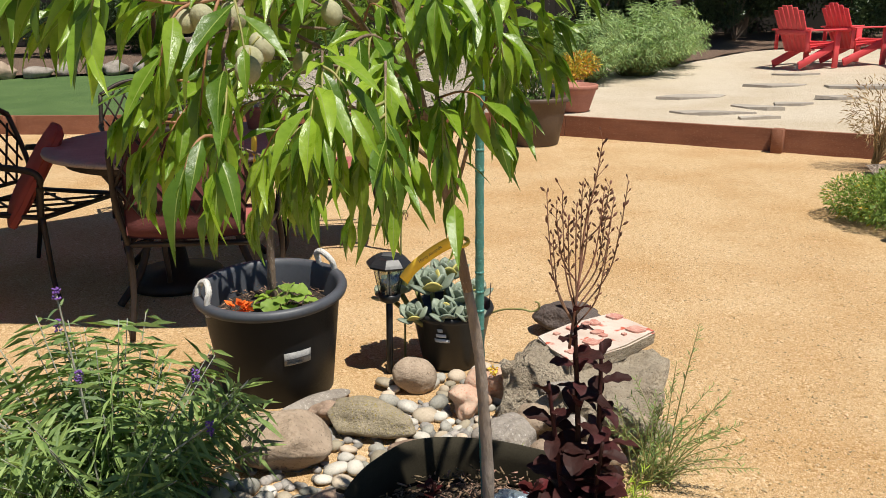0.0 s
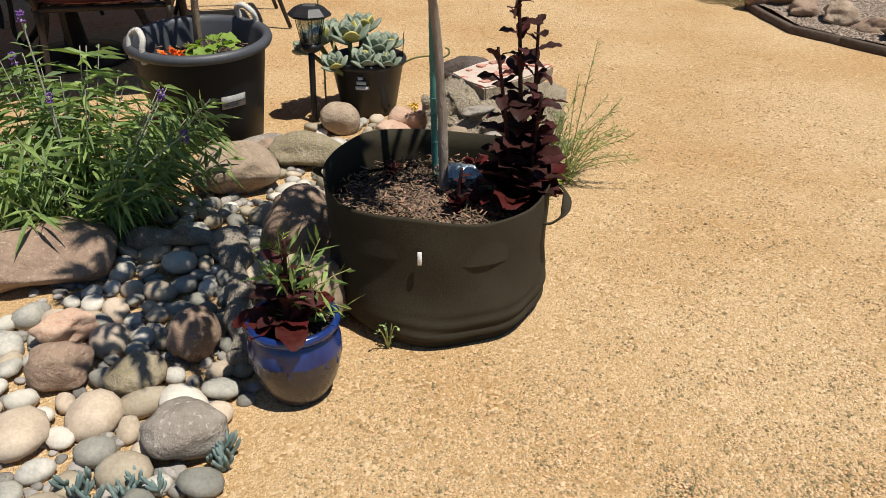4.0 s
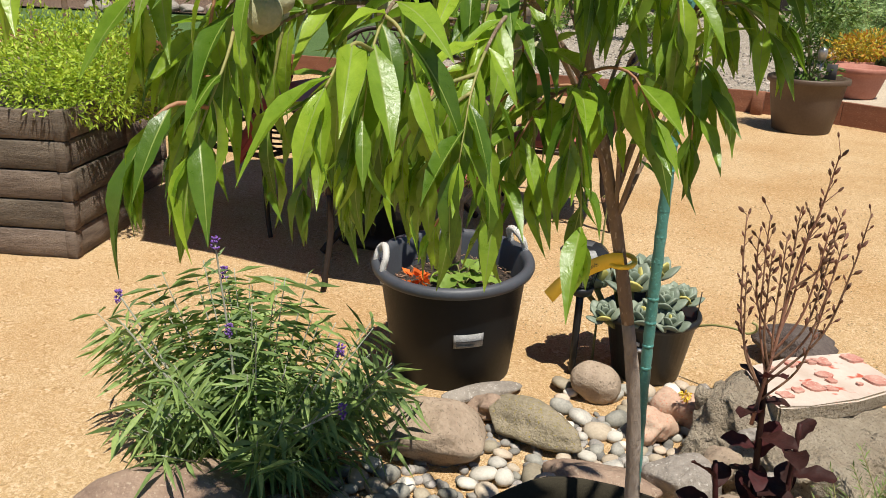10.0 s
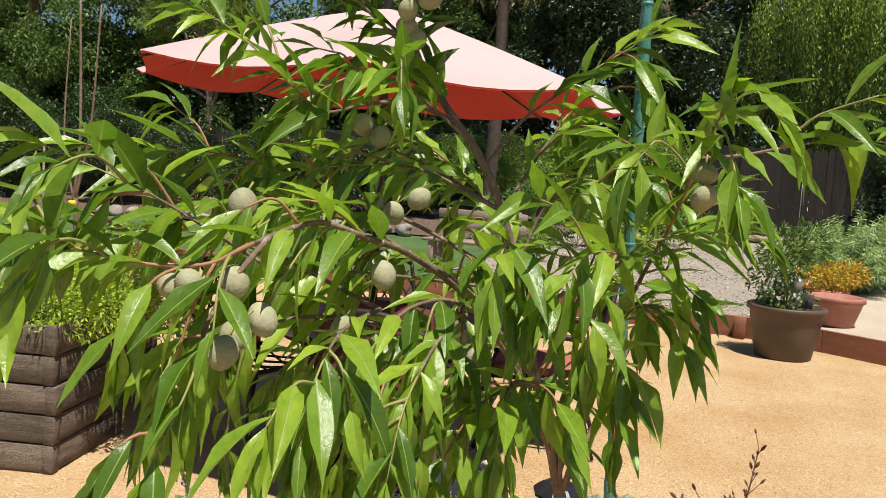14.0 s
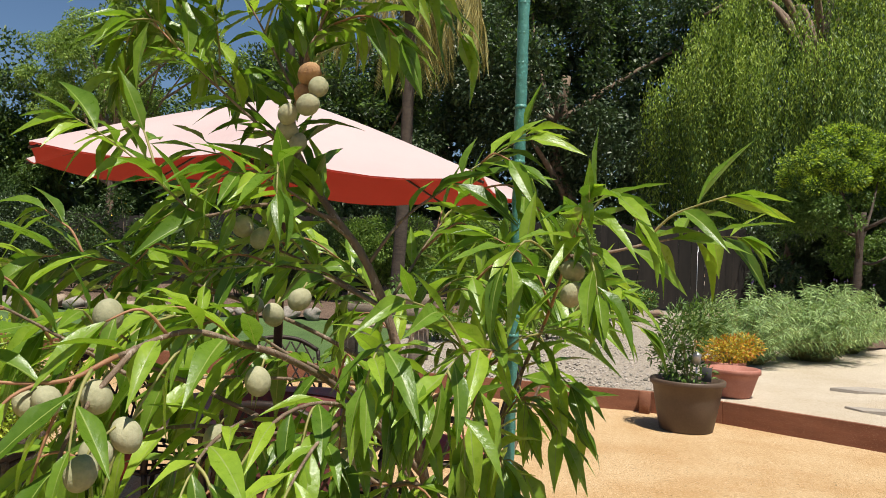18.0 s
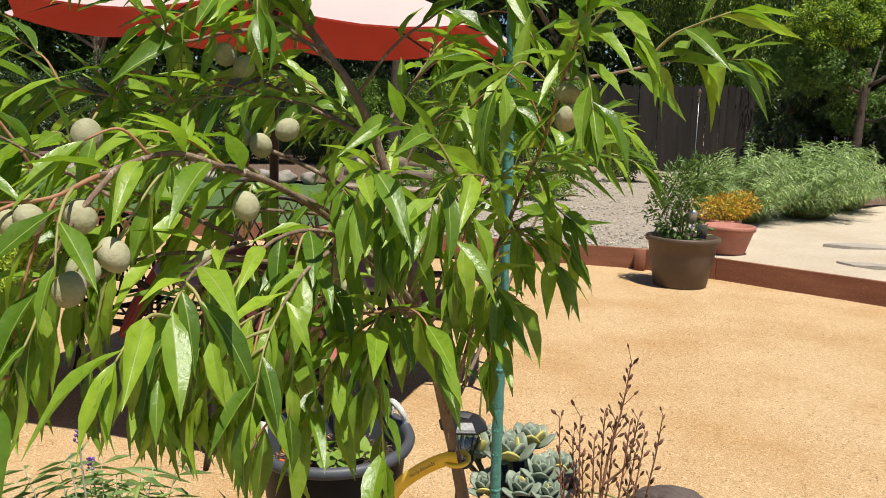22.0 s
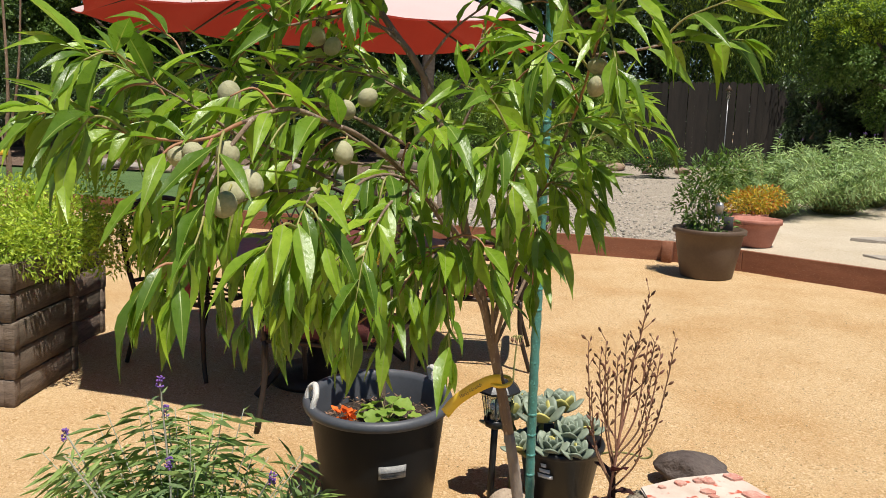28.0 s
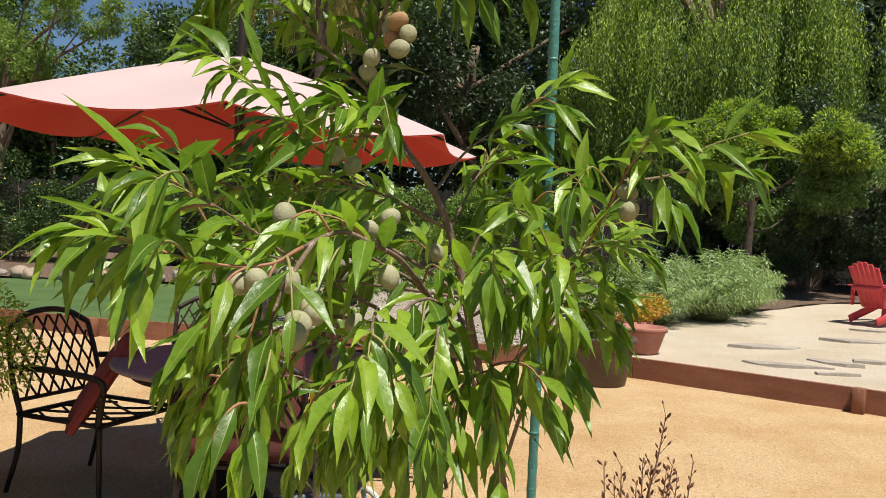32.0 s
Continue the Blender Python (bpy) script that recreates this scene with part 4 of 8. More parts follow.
def almond_tree():
    rs = random.Random(11)
    tree = thing("almond_tree", "young almond tree with drooping leaves and green almonds in grow bag", "tree", (0, 0, 0))
    trunk = smooth_line([(0.106, 1.578, 0.24), (0.103, 1.567, 0.42), (0.096, 1.558, 0.56), (0.083, 1.544, 0.72), (0.054, 1.520, 0.9), (0.026, 1.492, 1.05), (-0.008, 1.462, 1.2), (-0.042, 1.438, 1.36),
                         (-0.083, 1.420, 1.47), (-0.135, 1.400, 1.545), (-0.175, 1.383, 1.61), (-0.186, 1.375, 1.67), (-0.182, 1.390, 1.76), (-0.176, 1.395, 1.86)], 5)
    k = len(trunk)
    rad = [max(0.0026, 0.0138 * (1 - 0.88 * (i / k) ** 0.9) * (1 + 0.06 * math.sin(i * 1.7))) for i in range(k)]
    low = 18
    tube("lower_trunk", trunk[:low + 1], rad[:low + 1], "greybark", tree, 12, "smooth grey-brown lower trunk")
    tube("trunk", trunk[low:], rad[low:], "bark", tree, 10)
    # limbs: the line, its thick end, where the leaves begin
    limbs = [
        ([(0.0, 1.47, 1.17), (-0.04, 1.37, 1.26), (-0.065, 1.29, 1.318), (-0.075, 1.17, 1.366), (-0.094, 1.11, 1.384), (-0.119, 1.05, 1.40), (-0.140, 0.975, 1.381), (-0.160, 0.94, 1.363), (-0.196, 0.917, 1.359), (-0.236, 0.88, 1.368), (-0.275, 0.855, 1.382), (-0.315, 0.835, 1.392)], 0.0078, 0.55),
        ([(-0.132, 0.99, 1.388), (-0.145, 0.95, 1.345), (-0.153, 0.927, 1.306), (-0.143, 0.90, 1.268), (-0.140, 0.865, 1.225), (-0.142, 0.845, 1.195)], 0.0046, 0.2),
        ([(-0.03, 1.55, 1.12), (-0.06, 1.42, 1.26), (-0.085, 1.32, 1.325), (-0.13, 1.28, 1.355), (-0.175, 1.25, 1.385), (-0.25, 1.2, 1.40), (-0.33, 1.16, 1.385)], 0.0065, 0.35),
        ([(0.03, 1.497, 1.02), (0.065, 1.49, 1.15), (0.105, 1.485, 1.26), (0.134, 1.478, 1.332), (0.180, 1.41, 1.42), (0.217, 1.324, 1.502), (0.236, 1.27, 1.530), (0.250, 1.235, 1.553)], 0.0072, 0.72),
        ([(0.212, 1.335, 1.492), (0.26, 1.365, 1.500), (0.31, 1.405, 1.515), (0.350, 1.435, 1.524), (0.387, 1.46, 1.527), (0.415, 1.475, 1.527)], 0.0036, 0.45),
        ([(-0.015, 1.565, 1.06), (-0.015, 1.40, 1.20), (-0.03, 1.25, 1.30), (-0.05, 1.13, 1.31), (-0.075, 1.07, 1.25), (-0.10, 1.055, 1.19), (-0.12, 1.05, 1.14)], 0.006, 0.35),
        ([(0.0, 1.58, 1.01), (0.04, 1.45, 1.13), (0.035, 1.32, 1.20), (0.015, 1.2, 1.20), (0.0, 1.13, 1.15), (-0.005, 1.11, 1.10)], 0.0055, 0.3),
        ([(0.01, 1.58, 1.0), (0.075, 1.46, 1.12), (0.115, 1.39, 1.22), (0.14, 1.34, 1.24), (0.15, 1.32, 1.21)], 0.0055, 0.3),
        ([(-0.03, 1.55, 1.10), (-0.09, 1.42, 1.18), (-0.15, 1.30, 1.19), (-0.20, 1.22, 1.14), (-0.215, 1.2, 1.08)], 0.0055, 0.35),
        ([(-0.03, 1.45, 1.30), (-0.13, 1.38, 1.37), (-0.24, 1.30, 1.425), (-0.33, 1.245, 1.455), (-0.388, 1.21, 1.467), (-0.43, 1.19, 1.465), (-0.47, 1.17, 1.452)], 0.0052, 0.45),
        ([(-0.135, 1.40, 1.545), (-0.165, 1.335, 1.547), (-0.193, 1.276, 1.54), (-0.232, 1.235, 1.525), (-0.255, 1.20, 1.55), (-0.275, 1.17, 1.58), (-0.305, 1.14, 1.61), (-0.330, 1.12, 1.628)], 0.0048, 0.4),
        ([(-0.085, 1.42, 1.475), (-0.04, 1.435, 1.535), (0.007, 1.458, 1.578), (0.05, 1.485, 1.617), (0.091, 1.512, 1.65), (0.118, 1.525, 1.672)], 0.0040, 0.4),
        ([(-0.175, 1.375, 1.63), (-0.27, 1.38, 1.70), (-0.34, 1.35, 1.77), (-0.40, 1.33, 1.80)], 0.004, 0.2),
        ([(-0.186, 1.367, 1.70), (-0.15, 1.35, 1.77), (-0.11, 1.36, 1.80), (-0.05, 1.35, 1.79)], 0.004, 0.2),
        ([(-0.186, 1.362, 1.75), (-0.24, 1.47, 1.84), (-0.29, 1.50, 1.90)], 0.0035, 0.2),
        ([(-0.18, 1.352, 1.83), (-0.17, 1.34, 1.91), (-0.165, 1.34, 1.97)], 0.003, 0.1),
        ([(0.01, 1.585, 0.99), (0.08, 1.66, 1.16), (0.13, 1.73, 1.32), (0.17, 1.78, 1.42), (0.20, 1.80, 1.46)], 0.0055, 0.4),
        ([(-0.05, 1.53, 1.22), (-0.12, 1.62, 1.36), (-0.22, 1.68, 1.46), (-0.33, 1.70, 1.50)], 0.0055, 0.35),
        ([(-0.03, 1.55, 1.14), (0.03, 1.58, 1.30), (0.06, 1.60, 1.42), (0.07, 1.61, 1.5)], 0.0045, 0.35),
        ([(-0.094, 1.44, 1.43), (-0.02, 1.52, 1.52), (0.03, 1.55, 1.6)], 0.004, 0.3),
        ([(-0.02, 1.56, 1.08), (-0.13, 1.50, 1.18), (-0.24, 1.42, 1.21), (-0.33, 1.36, 1.18), (-0.37, 1.33, 1.13)], 0.0055, 0.4),
        ([(-0.08, 1.21, 1.27), (-0.17, 1.10, 1.29), (-0.24, 1.03, 1.24), (-0.28, 0.99, 1.16)], 0.0045, 0.3),
        ([(-0.09, 1.44, 1.42), (-0.15, 1.36, 1.46), (-0.21, 1.26, 1.46), (-0.29, 1.20, 1.44)], 0.0045, 0.4),
        ([(0.115, 1.482, 1.29), (0.13, 1.34, 1.36), (0.12, 1.22, 1.38), (0.10, 1.15, 1.33)], 0.004, 0.3),
        ([(-0.05, 1.40, 1.25), (0.0, 1.30, 1.34), (0.04, 1.22, 1.37), (0.06, 1.16, 1.33)], 0.004, 0.35),
        ([(-0.03, 1.25, 1.29), (-0.01, 1.12, 1.28), (0.005, 1.02, 1.24), (0.01, 0.98, 1.18)], 0.0042, 0.3),
        ([(0.04, 1.32, 1.20), (0.05, 1.20, 1.23), (0.06, 1.14, 1.21), (0.062, 1.12, 1.17)], 0.0042, 0.3),
        ([(-0.18, 1.372, 1.62), (-0.26, 1.30, 1.70), (-0.34, 1.27, 1.78), (-0.38, 1.25, 1.84)], 0.004, 0.2),
        ([(-0.186, 1.365, 1.72), (-0.24, 1.34, 1.82), (-0.30, 1.33, 1.90)], 0.0036, 0.15),
        ([(-0.186, 1.362, 1.74), (-0.11, 1.34, 1.83), (-0.03, 1.33, 1.86), (0.02, 1.32, 1.85)], 0.0036, 0.2),
        ([(-0.18, 1.355, 1.80), (-0.12, 1.38, 1.88), (-0.06, 1.40, 1.93)], 0.0034, 0.15),
        ([(-0.16, 1.385, 1.59), (-0.26, 1.40, 1.60), (-0.36, 1.42, 1.58), (-0.42, 1.43, 1.54)], 0.0045, 0.25),
        ([(-0.14, 1.40, 1.54), (-0.20, 1.46, 1.60), (-0.27, 1.52, 1.63)], 0.004, 0.2),
        ([(-0.125, 1.41, 1.52), (-0.16, 1.30, 1.57), (-0.19, 1.22, 1.58)], 0.004, 0.25),
        ([(-0.09, 1.44, 1.42), (-0.19, 1.44, 1.47), (-0.30, 1.42, 1.50), (-0.40, 1.38, 1.47)], 0.0045, 0.25),
        ([(-0.07, 1.47, 1.34), (0.0, 1.45, 1.42), (0.06, 1.43, 1.46), (0.10, 1.42, 1.44)], 0.0045, 0.3),
        ([(0.05, 1.50, 1.14), (0.10, 1.46, 1.25), (0.14, 1.44, 1.30), (0.155, 1.43, 1.28)], 0.0045, 0.35),
        ([(-0.10, 1.16, 1.30), (-0.20, 1.08, 1.36), (-0.30, 1.02, 1.38), (-0.38, 0.98, 1.34)], 0.004, 0.4),
        ([(-0.145, 1.02, 1.35), (-0.22, 0.93, 1.42), (-0.30, 0.88, 1.46)], 0.0036, 0.4),
        ([(-0.085, 1.32, 1.325), (-0.19, 1.20, 1.33), (-0.28, 1.12, 1.30), (-0.35, 1.08, 1.22)], 0.004, 0.4),
        ([(-0.10, 1.16, 1.30), (-0.07, 1.03, 1.30), (-0.055, 0.96, 1.27), (-0.05, 0.93, 1.21)], 0.004, 0.3),
    ]
    # limbs that spring from the trunk begin on its line
    fork = []
    for pts, thick, t0 in limbs:
        near = min(trunk, key=lambda q: abs(q.z - pts[0][2] + 0.012))
        if (Vector(pts[0]).xy - near.xy).length < 0.14:
            pts = [tuple(near)] + pts[1:]
        fork.append((pts, thick, t0))
    limbs = fork
    poses = []
    down = Vector((0, 0, -1))

    def leafy(line, t0, gap, seed, size=0.098):
        """Alternate leaves along a shoot: upper ones spread and arch over, lower ones hang beside one another."""
        length = sum((b - a).length for a, b in zip(line, line[1:]))
        n = max(3, int(length * (1 - t0) / gap))
        for i in range(n + 3):
            t = min(0.999, t0 + (1 - t0) * (i + 0.5) / n)
            p, d = along(line, t)
            a = seed + i * 2.4
            s = d.cross(Vector((0.1, 0.2, 1))).normalized()
            u = s.cross(d)
            o = s * math.cos(a) + u * math.sin(a)
            low = min(1.0, max(0.0, (1.46 - p.z) / 0.26))
            w = d * rs.uniform(0.45, 0.9) + o * rs.uniform(0.4, 0.85) * (1 - 0.1 * low) + down * (rs.uniform(-0.2, 0.35) + low * rs.uniform(-0.3, 0.95))
            if i >= n:
                w = d * 1.1 + o * rs.uniform(0.15, 0.4) + down * rs.uniform(0.1, 0.5)
            up = Vector((rs.uniform(-0.35, 0.35), rs.uniform(-0.5, 0.2), 1.0)) + o * 0.35
            poses.append((leaf_pose(p, w, up, size * (1 - 0.10 * low) * rs.uniform(0.62, 1.15) * (0.8 if t > 0.93 else 1)), rs.randrange(len(LEAVES))))

    for k, (pts, thick, t0) in enumerate(limbs):
        line = smooth_line(pts, 5)
        m = len(line)
        cut = max(2, int(m * 0.55))
        radii = [thick * (0.13 + 0.56 * (1 - i / (m - 1)) ** 1.3) for i in range(m)]
        limb = tube("limb", line[:cut + 1], radii[:cut + 1], "bark", tree, 8)
        tube("shoot", line[cut:], radii[cut:], "greentwig" if k % 3 else "twig", limb, 6, "" if k % 3 else "reddish young shoot")
        leafy(line, t0 * 0.55, 0.016, k * 1.3)
        length = sum((b - a).length for a, b in zip(line, line[1:]))
        twigs = int(length / (0.10 if line[-1].z < 1.6 else 0.06)) if k not in (1, 4, 10, 11) else 1
        for j in range(twigs):
            t = 0.3 + 0.6 * (j + rs.random()) / twigs
            p, d = along(line, t)
            a = rs.uniform(0, 6.28)
            s = d.cross(Vector((0.1, 0.2, 1))).normalized()
            u = s.cross(d)
            o = s * math.cos(a) + u * math.sin(a)
            l = rs.uniform(0.035, 0.09)
            e = p + (d * 0.6 + o * 0.7).normalized() * l
            e2 = e + (d * 0.4 + o * 0.5 + down * rs.uniform(0.2, 1.0)).normalized() * l * 0.6
            tl = smooth_line([p, p.lerp(e, 0.55) + Vector((0, 0, 0.008)), e, e2], 3)
            tube("shoot", tl, (0.0020, 0.0010), "twig" if rs.random() < 0.35 else "greentwig", limb, 5)
            leafy(tl, 0.3, 0.017, rs.uniform(0, 6), 0.098)
    leafy(trunk, 0.70, 0.009, 0.7)
    places = [(-0.176, 1.270, 1.415), (-0.123, 1.296, 1.423), (-0.148, 1.275, 1.403), (-0.013, 1.257, 1.240), (-0.123, 0.915, 1.290), (-0.128, 0.938, 1.301), (-0.124, 0.972, 1.311), (-0.172, 0.926, 1.344), (-0.193, 0.930, 1.342),
              (-0.076, 1.118, 1.345), (-0.060, 1.303, 1.251), (-0.045, 1.295, 1.225), (0.224, 1.312, 1.447), (0.221, 1.325, 1.475), (-0.107, 1.291, 1.696), (-0.174, 1.336, 1.670), (-0.125, 1.30, 1.715), (-0.135, 1.31, 1.69), (-0.118, 1.285, 1.672),
              (-0.213, 1.30, 1.515), (-0.186, 1.30, 1.50), (-0.072, 1.40, 1.372), (-0.08, 1.31, 1.262), (-0.172, 0.999, 1.415), (-0.150, 0.962, 1.345), (-0.113, 1.10, 1.285), (-0.150, 1.345, 1.715), (-0.172, 1.365, 1.635), (-0.186, 1.36, 1.652)]
    # leaves stand clear of the fruit
    clear = []
    for m, k in poses:
        q = [m @ Vector((0, f, 0)) for f in (0.3, 0.6)]
        if all((c - Vector(f)).length > 0.034 for c in q for f in places):
            clear.append((m, k))
    poses = clear
    # the nearest leaves by themselves, the rest as one mass
    poses.sort(key=lambda q: q[0].translation.y)
    for m, k in poses[:300]:
        o = part("leaf", LEAVES[k], "leaf", tree)
        o.matrix_basis = m
    vs, fs, ribs = [], [], []
    base = [([v.co.copy() for v in me.vertices], [tuple(p.vertices) for p in me.polygons]) for me in LEAVES]
    for m, k in poses[300:]:
        o = len(vs)
        vs.extend(m @ v for v in base[k][0])
        fs.extend(tuple(i + o for i in q) for q in base[k][1])
        ribs.extend(1 if i % 3 == 1 else 0 for i in range(len(base[k][1])))
    mass = raw("foliage", vs, fs, "leafstuff")
    mass.materials.append(M["leafrib"])
    mass.polygons.foreach_set("material_index", ribs)
    part("foliage", mass, "leafstuff", tree)["kind"] = "stuff"
    # almonds
    bm = bmesh.new()
    bmesh.ops.create_uvsphere(bm, u_segments=18, v_segments=12, radius=1)
    for v in bm.verts:
        c = v.co
        groove = 0.10 * math.exp(-((math.atan2(c.y, c.x) / 0.22) ** 2)) * (1 - abs(c.z) ** 3)
        r = 1 - groove
        v.co = Vector((c.x * r * 0.0137 * 0.94, c.y * r * 0.0142, c.z * 0.0153 + 0.0012 * c.z ** 3))
    me = bpy.data.meshes.new("almond")
    bm.to_mesh(me)
    bm.free()
    me.materials.append(M["almond"])
    me.polygons.foreach_set("use_smooth", [True] * len(me.polygons))
    brown = me.copy()
    brown.materials.clear()
    brown.materials.append(M["almond_brown"])
    for k, p in enumerate(places):
        o = part("almond", brown if k in (16, 17) else me, None, tree)
        o.matrix_basis = pose(*p, rs.uniform(-75, 75), rs.uniform(-60, 60), rs.uniform(0, 360)) @ Matrix.Diagonal((*[rs.uniform(0.92, 1.1)] * 3, 1))
        tube("stem", [Vector(p) + Vector((0, 0.006, 0.012)), Vector(p) + Vector((rs.uniform(-0.008, 0.008), 0.014, 0.022))], 0.0013, "greentwig", o, 5).matrix_parent_inverse = o.matrix_basis.inverted()
    # printed tag round the trunk
    tag = part("tag", raw("tag", *ribbon([(0.056, 1.498, 0.938), (0.034, 1.500, 0.932), (-0.002, 1.508, 0.908), (-0.036, 1.518, 0.877), (-0.056, 1.524, 0.850)], 0.021)), "yellowtag", tree, "yellow plastic plant tag tied to the trunk")
    tube("tie", [(0.050 + 0.019 * math.cos(a), 1.516 + 0.019 * math.sin(a), 0.93 + 0.004 * math.sin(a)) for a in [i * 0.45 for i in range(15)]], 0.004, "yellowtag", tag, 6)
    cu = bpy.data.curves.new("print", "FONT")
    cu.body, cu.size, cu.align_x, cu.align_y = "Hardy Almonds", 0.0088, "CENTER", "CENTER"
    cu.materials.append(M["ink"])
    t = new("print", cu)
    t.parent = tag
    t.matrix_basis = Matrix.Translation((-0.001, 1.5078, 0.9085)) @ pose(0, 0, 0, 90, 0, -14) @ pose(0, 0, 0, 0, 0, 37) @ Matrix.Translation((0, 0, 0.0035))
    return tree


def ribbon(pts, width, thick=0.0012):
    line = smooth_line(pts, 6)
    vs, fs = [], []
    for i, p in enumerate(line):
        d = (line[min(i + 1, len(line) - 1)] - line[max(i - 1, 0)]).normalized()
        u = (Vector((0, 0, 1)) - d * d.z).normalized()
        s = d.cross(u)
        for a, b in ((-1, -1), (1, -1), (1, 1), (-1, 1)):
            vs.append(p + u * a * width / 2 + s * b * thick / 2)
    n = len(line)
    for i in range(n - 1):
        for k in range(4):
            fs.append((i * 4 + k, i * 4 + (k + 1) % 4, i * 4 + 4 + (k + 1) % 4, i * 4 + 4 + k))
    fs += [(3, 2, 1, 0), (n * 4 - 4, n * 4 - 3, n * 4 - 2, n * 4 - 1)]
    return vs, fs


almond_tree()


# ---- the rock bed beside the grow bag ----
def stone(name, label, at, dims, material, seed, rz=0.0, rough=0.22, flat=0, tilt=(0, 0), cuts=4, group="", cat="rock"):
    """A stone lying on the ground, sunk a little; at: the middle of its foot."""
    me = rock_mesh(name, seed, dims[0] / 2, dims[1] / 2, dims[2] / 2, rough * 1.35, cuts, material, flat + 2)
    ob = new(name, me)
    low = min(v.co.z for v in me.vertices)
    ob.matrix_basis = pose(at[0], at[1], at[2] - low * 0.86, tilt[0], tilt[1], rz)
    return tagged(ob, label, cat, group)


stone("boulder", "smooth tan-brown boulder lying beside the tub", (-0.545, 2.235, 0.0), (0.335, 0.21, 0.17), "tanrock", 3, 8, 0.16, 2)
stone("boulder", "flat mossy grey-brown stone in front of the tub", (-0.345, 2.445, 0.0), (0.33, 0.17, 0.12), "mossrock", 7, -14, 0.2, 3)
stone("stone_slab", "pale grey flat stone wedged under the tub", (-0.545, 2.60, 0.0), (0.30, 0.07, 0.05), "greyrock", 8, 46, 0.12, 3)
stone("lava_rock", "brown porous crust of stone between boulder and tub", (-0.475, 2.50, 0.0), (0.17, 0.10, 0.085), "brownrock", 9, 30, 0.4, 4)
stone("boulder", "long flat reddish-brown stone behind the grow bag", (-0.075, 2.235, 0.02), (0.30, 0.14, 0.10), "brownrock", 12, 6, 0.14, 3)
stone("boulder", "large brown flat-topped boulder under the sage", (-1.02, 1.68, -0.02), (0.41, 0.32, 0.20), "brownrock", 21, 14, 0.2, 4)
stone("boulder", "blunt brown stone leaning beside the grow bag", (-0.315, 1.775, 0.0), (0.21, 0.20, 0.20), "brownrock", 31, 30, 0.2, 5, (8, -12))
stone("boulder", "pale speckled grey boulder against the grow bag", (-0.235, 1.385, 0.0), (0.16, 0.2, 0.2), "tanrock", 36, 0, 0.14, 1)
stone("boulder", "round brown stone beside the garden light", (-0.215, 2.77, 0.0), (0.165, 0.13, 0.14), "tanrock", 41, 25, 0.10, 0, (0, 20))
stone("boulder", "grey stone between grow bag and concrete lump", (0.115, 2.31, 0.0), (0.20, 0.17, 0.16), "greyrock", 44, 0, 0.18, 3)
stone("boulder", "tan broken block of stone by the concrete lump", (0.30, 2.18, 0.0), (0.24, 0.17, 0.15), "tanrock", 47, 12, 0.15, 5)
stone("lava_rock", "dark porous lava rock behind the painted slab", (0.375, 3.36, 0.0), (0.30, 0.22, 0.15), "darkrock", 52, 0, 0.28, 1)
stone("quartz_rock", "pink and cream rough quartz rock", (0.06, 2.70, 0.0), (0.14, 0.12, 0.16), "pinkrock", 55, 0, 0.35, 4)
stone("quartz_rock", "broken pinkish quartz rock in the pebbles", (-0.01, 2.59, 0.0), (0.15, 0.13, 0.11), "pinkrock", 58, 40, 0.35, 5)
stone("quartz_rock", "small orange-pink shard of rock standing in the pebbles", (-0.175, 2.12, 0.0), (0.085, 0.06, 0.12), "pinkrock", 61, 10, 0.4, 5, (0, 15))
stone("quartz_rock", "pale angular cream quartz rock among the pebbles", (-0.835, 1.335, 0.0), (0.145, 0.10, 0.10), "pinkrock", 63, 10, 0.35, 6)
stone("red_stone", "striped reddish sandstone cobble", (-0.80, 1.175, 0.0), (0.17, 0.13, 0.11), "brownrock", 66, -20, 0.14, 2)
stone("red_stone", "brown sandstone cobble against the driftwood", (-0.52, 1.265, 0.0), (0.13, 0.15, 0.13), "brownrock", 69, 15, 0.16, 2)
stone("boulder", "grey-brown mottled cobble at the edge of the bed", (-0.625, 1.145, 0.0), (0.13, 0.12, 0.10), "mossrock", 72, 0, 0.14, 1)
stone("boulder", "large pale mottled cobble at the edge of the bed", (-0.47, 0.93, 0.0), (0.17, 0.14, 0.12), "greyrock", 75, 0, 0.14, 1)


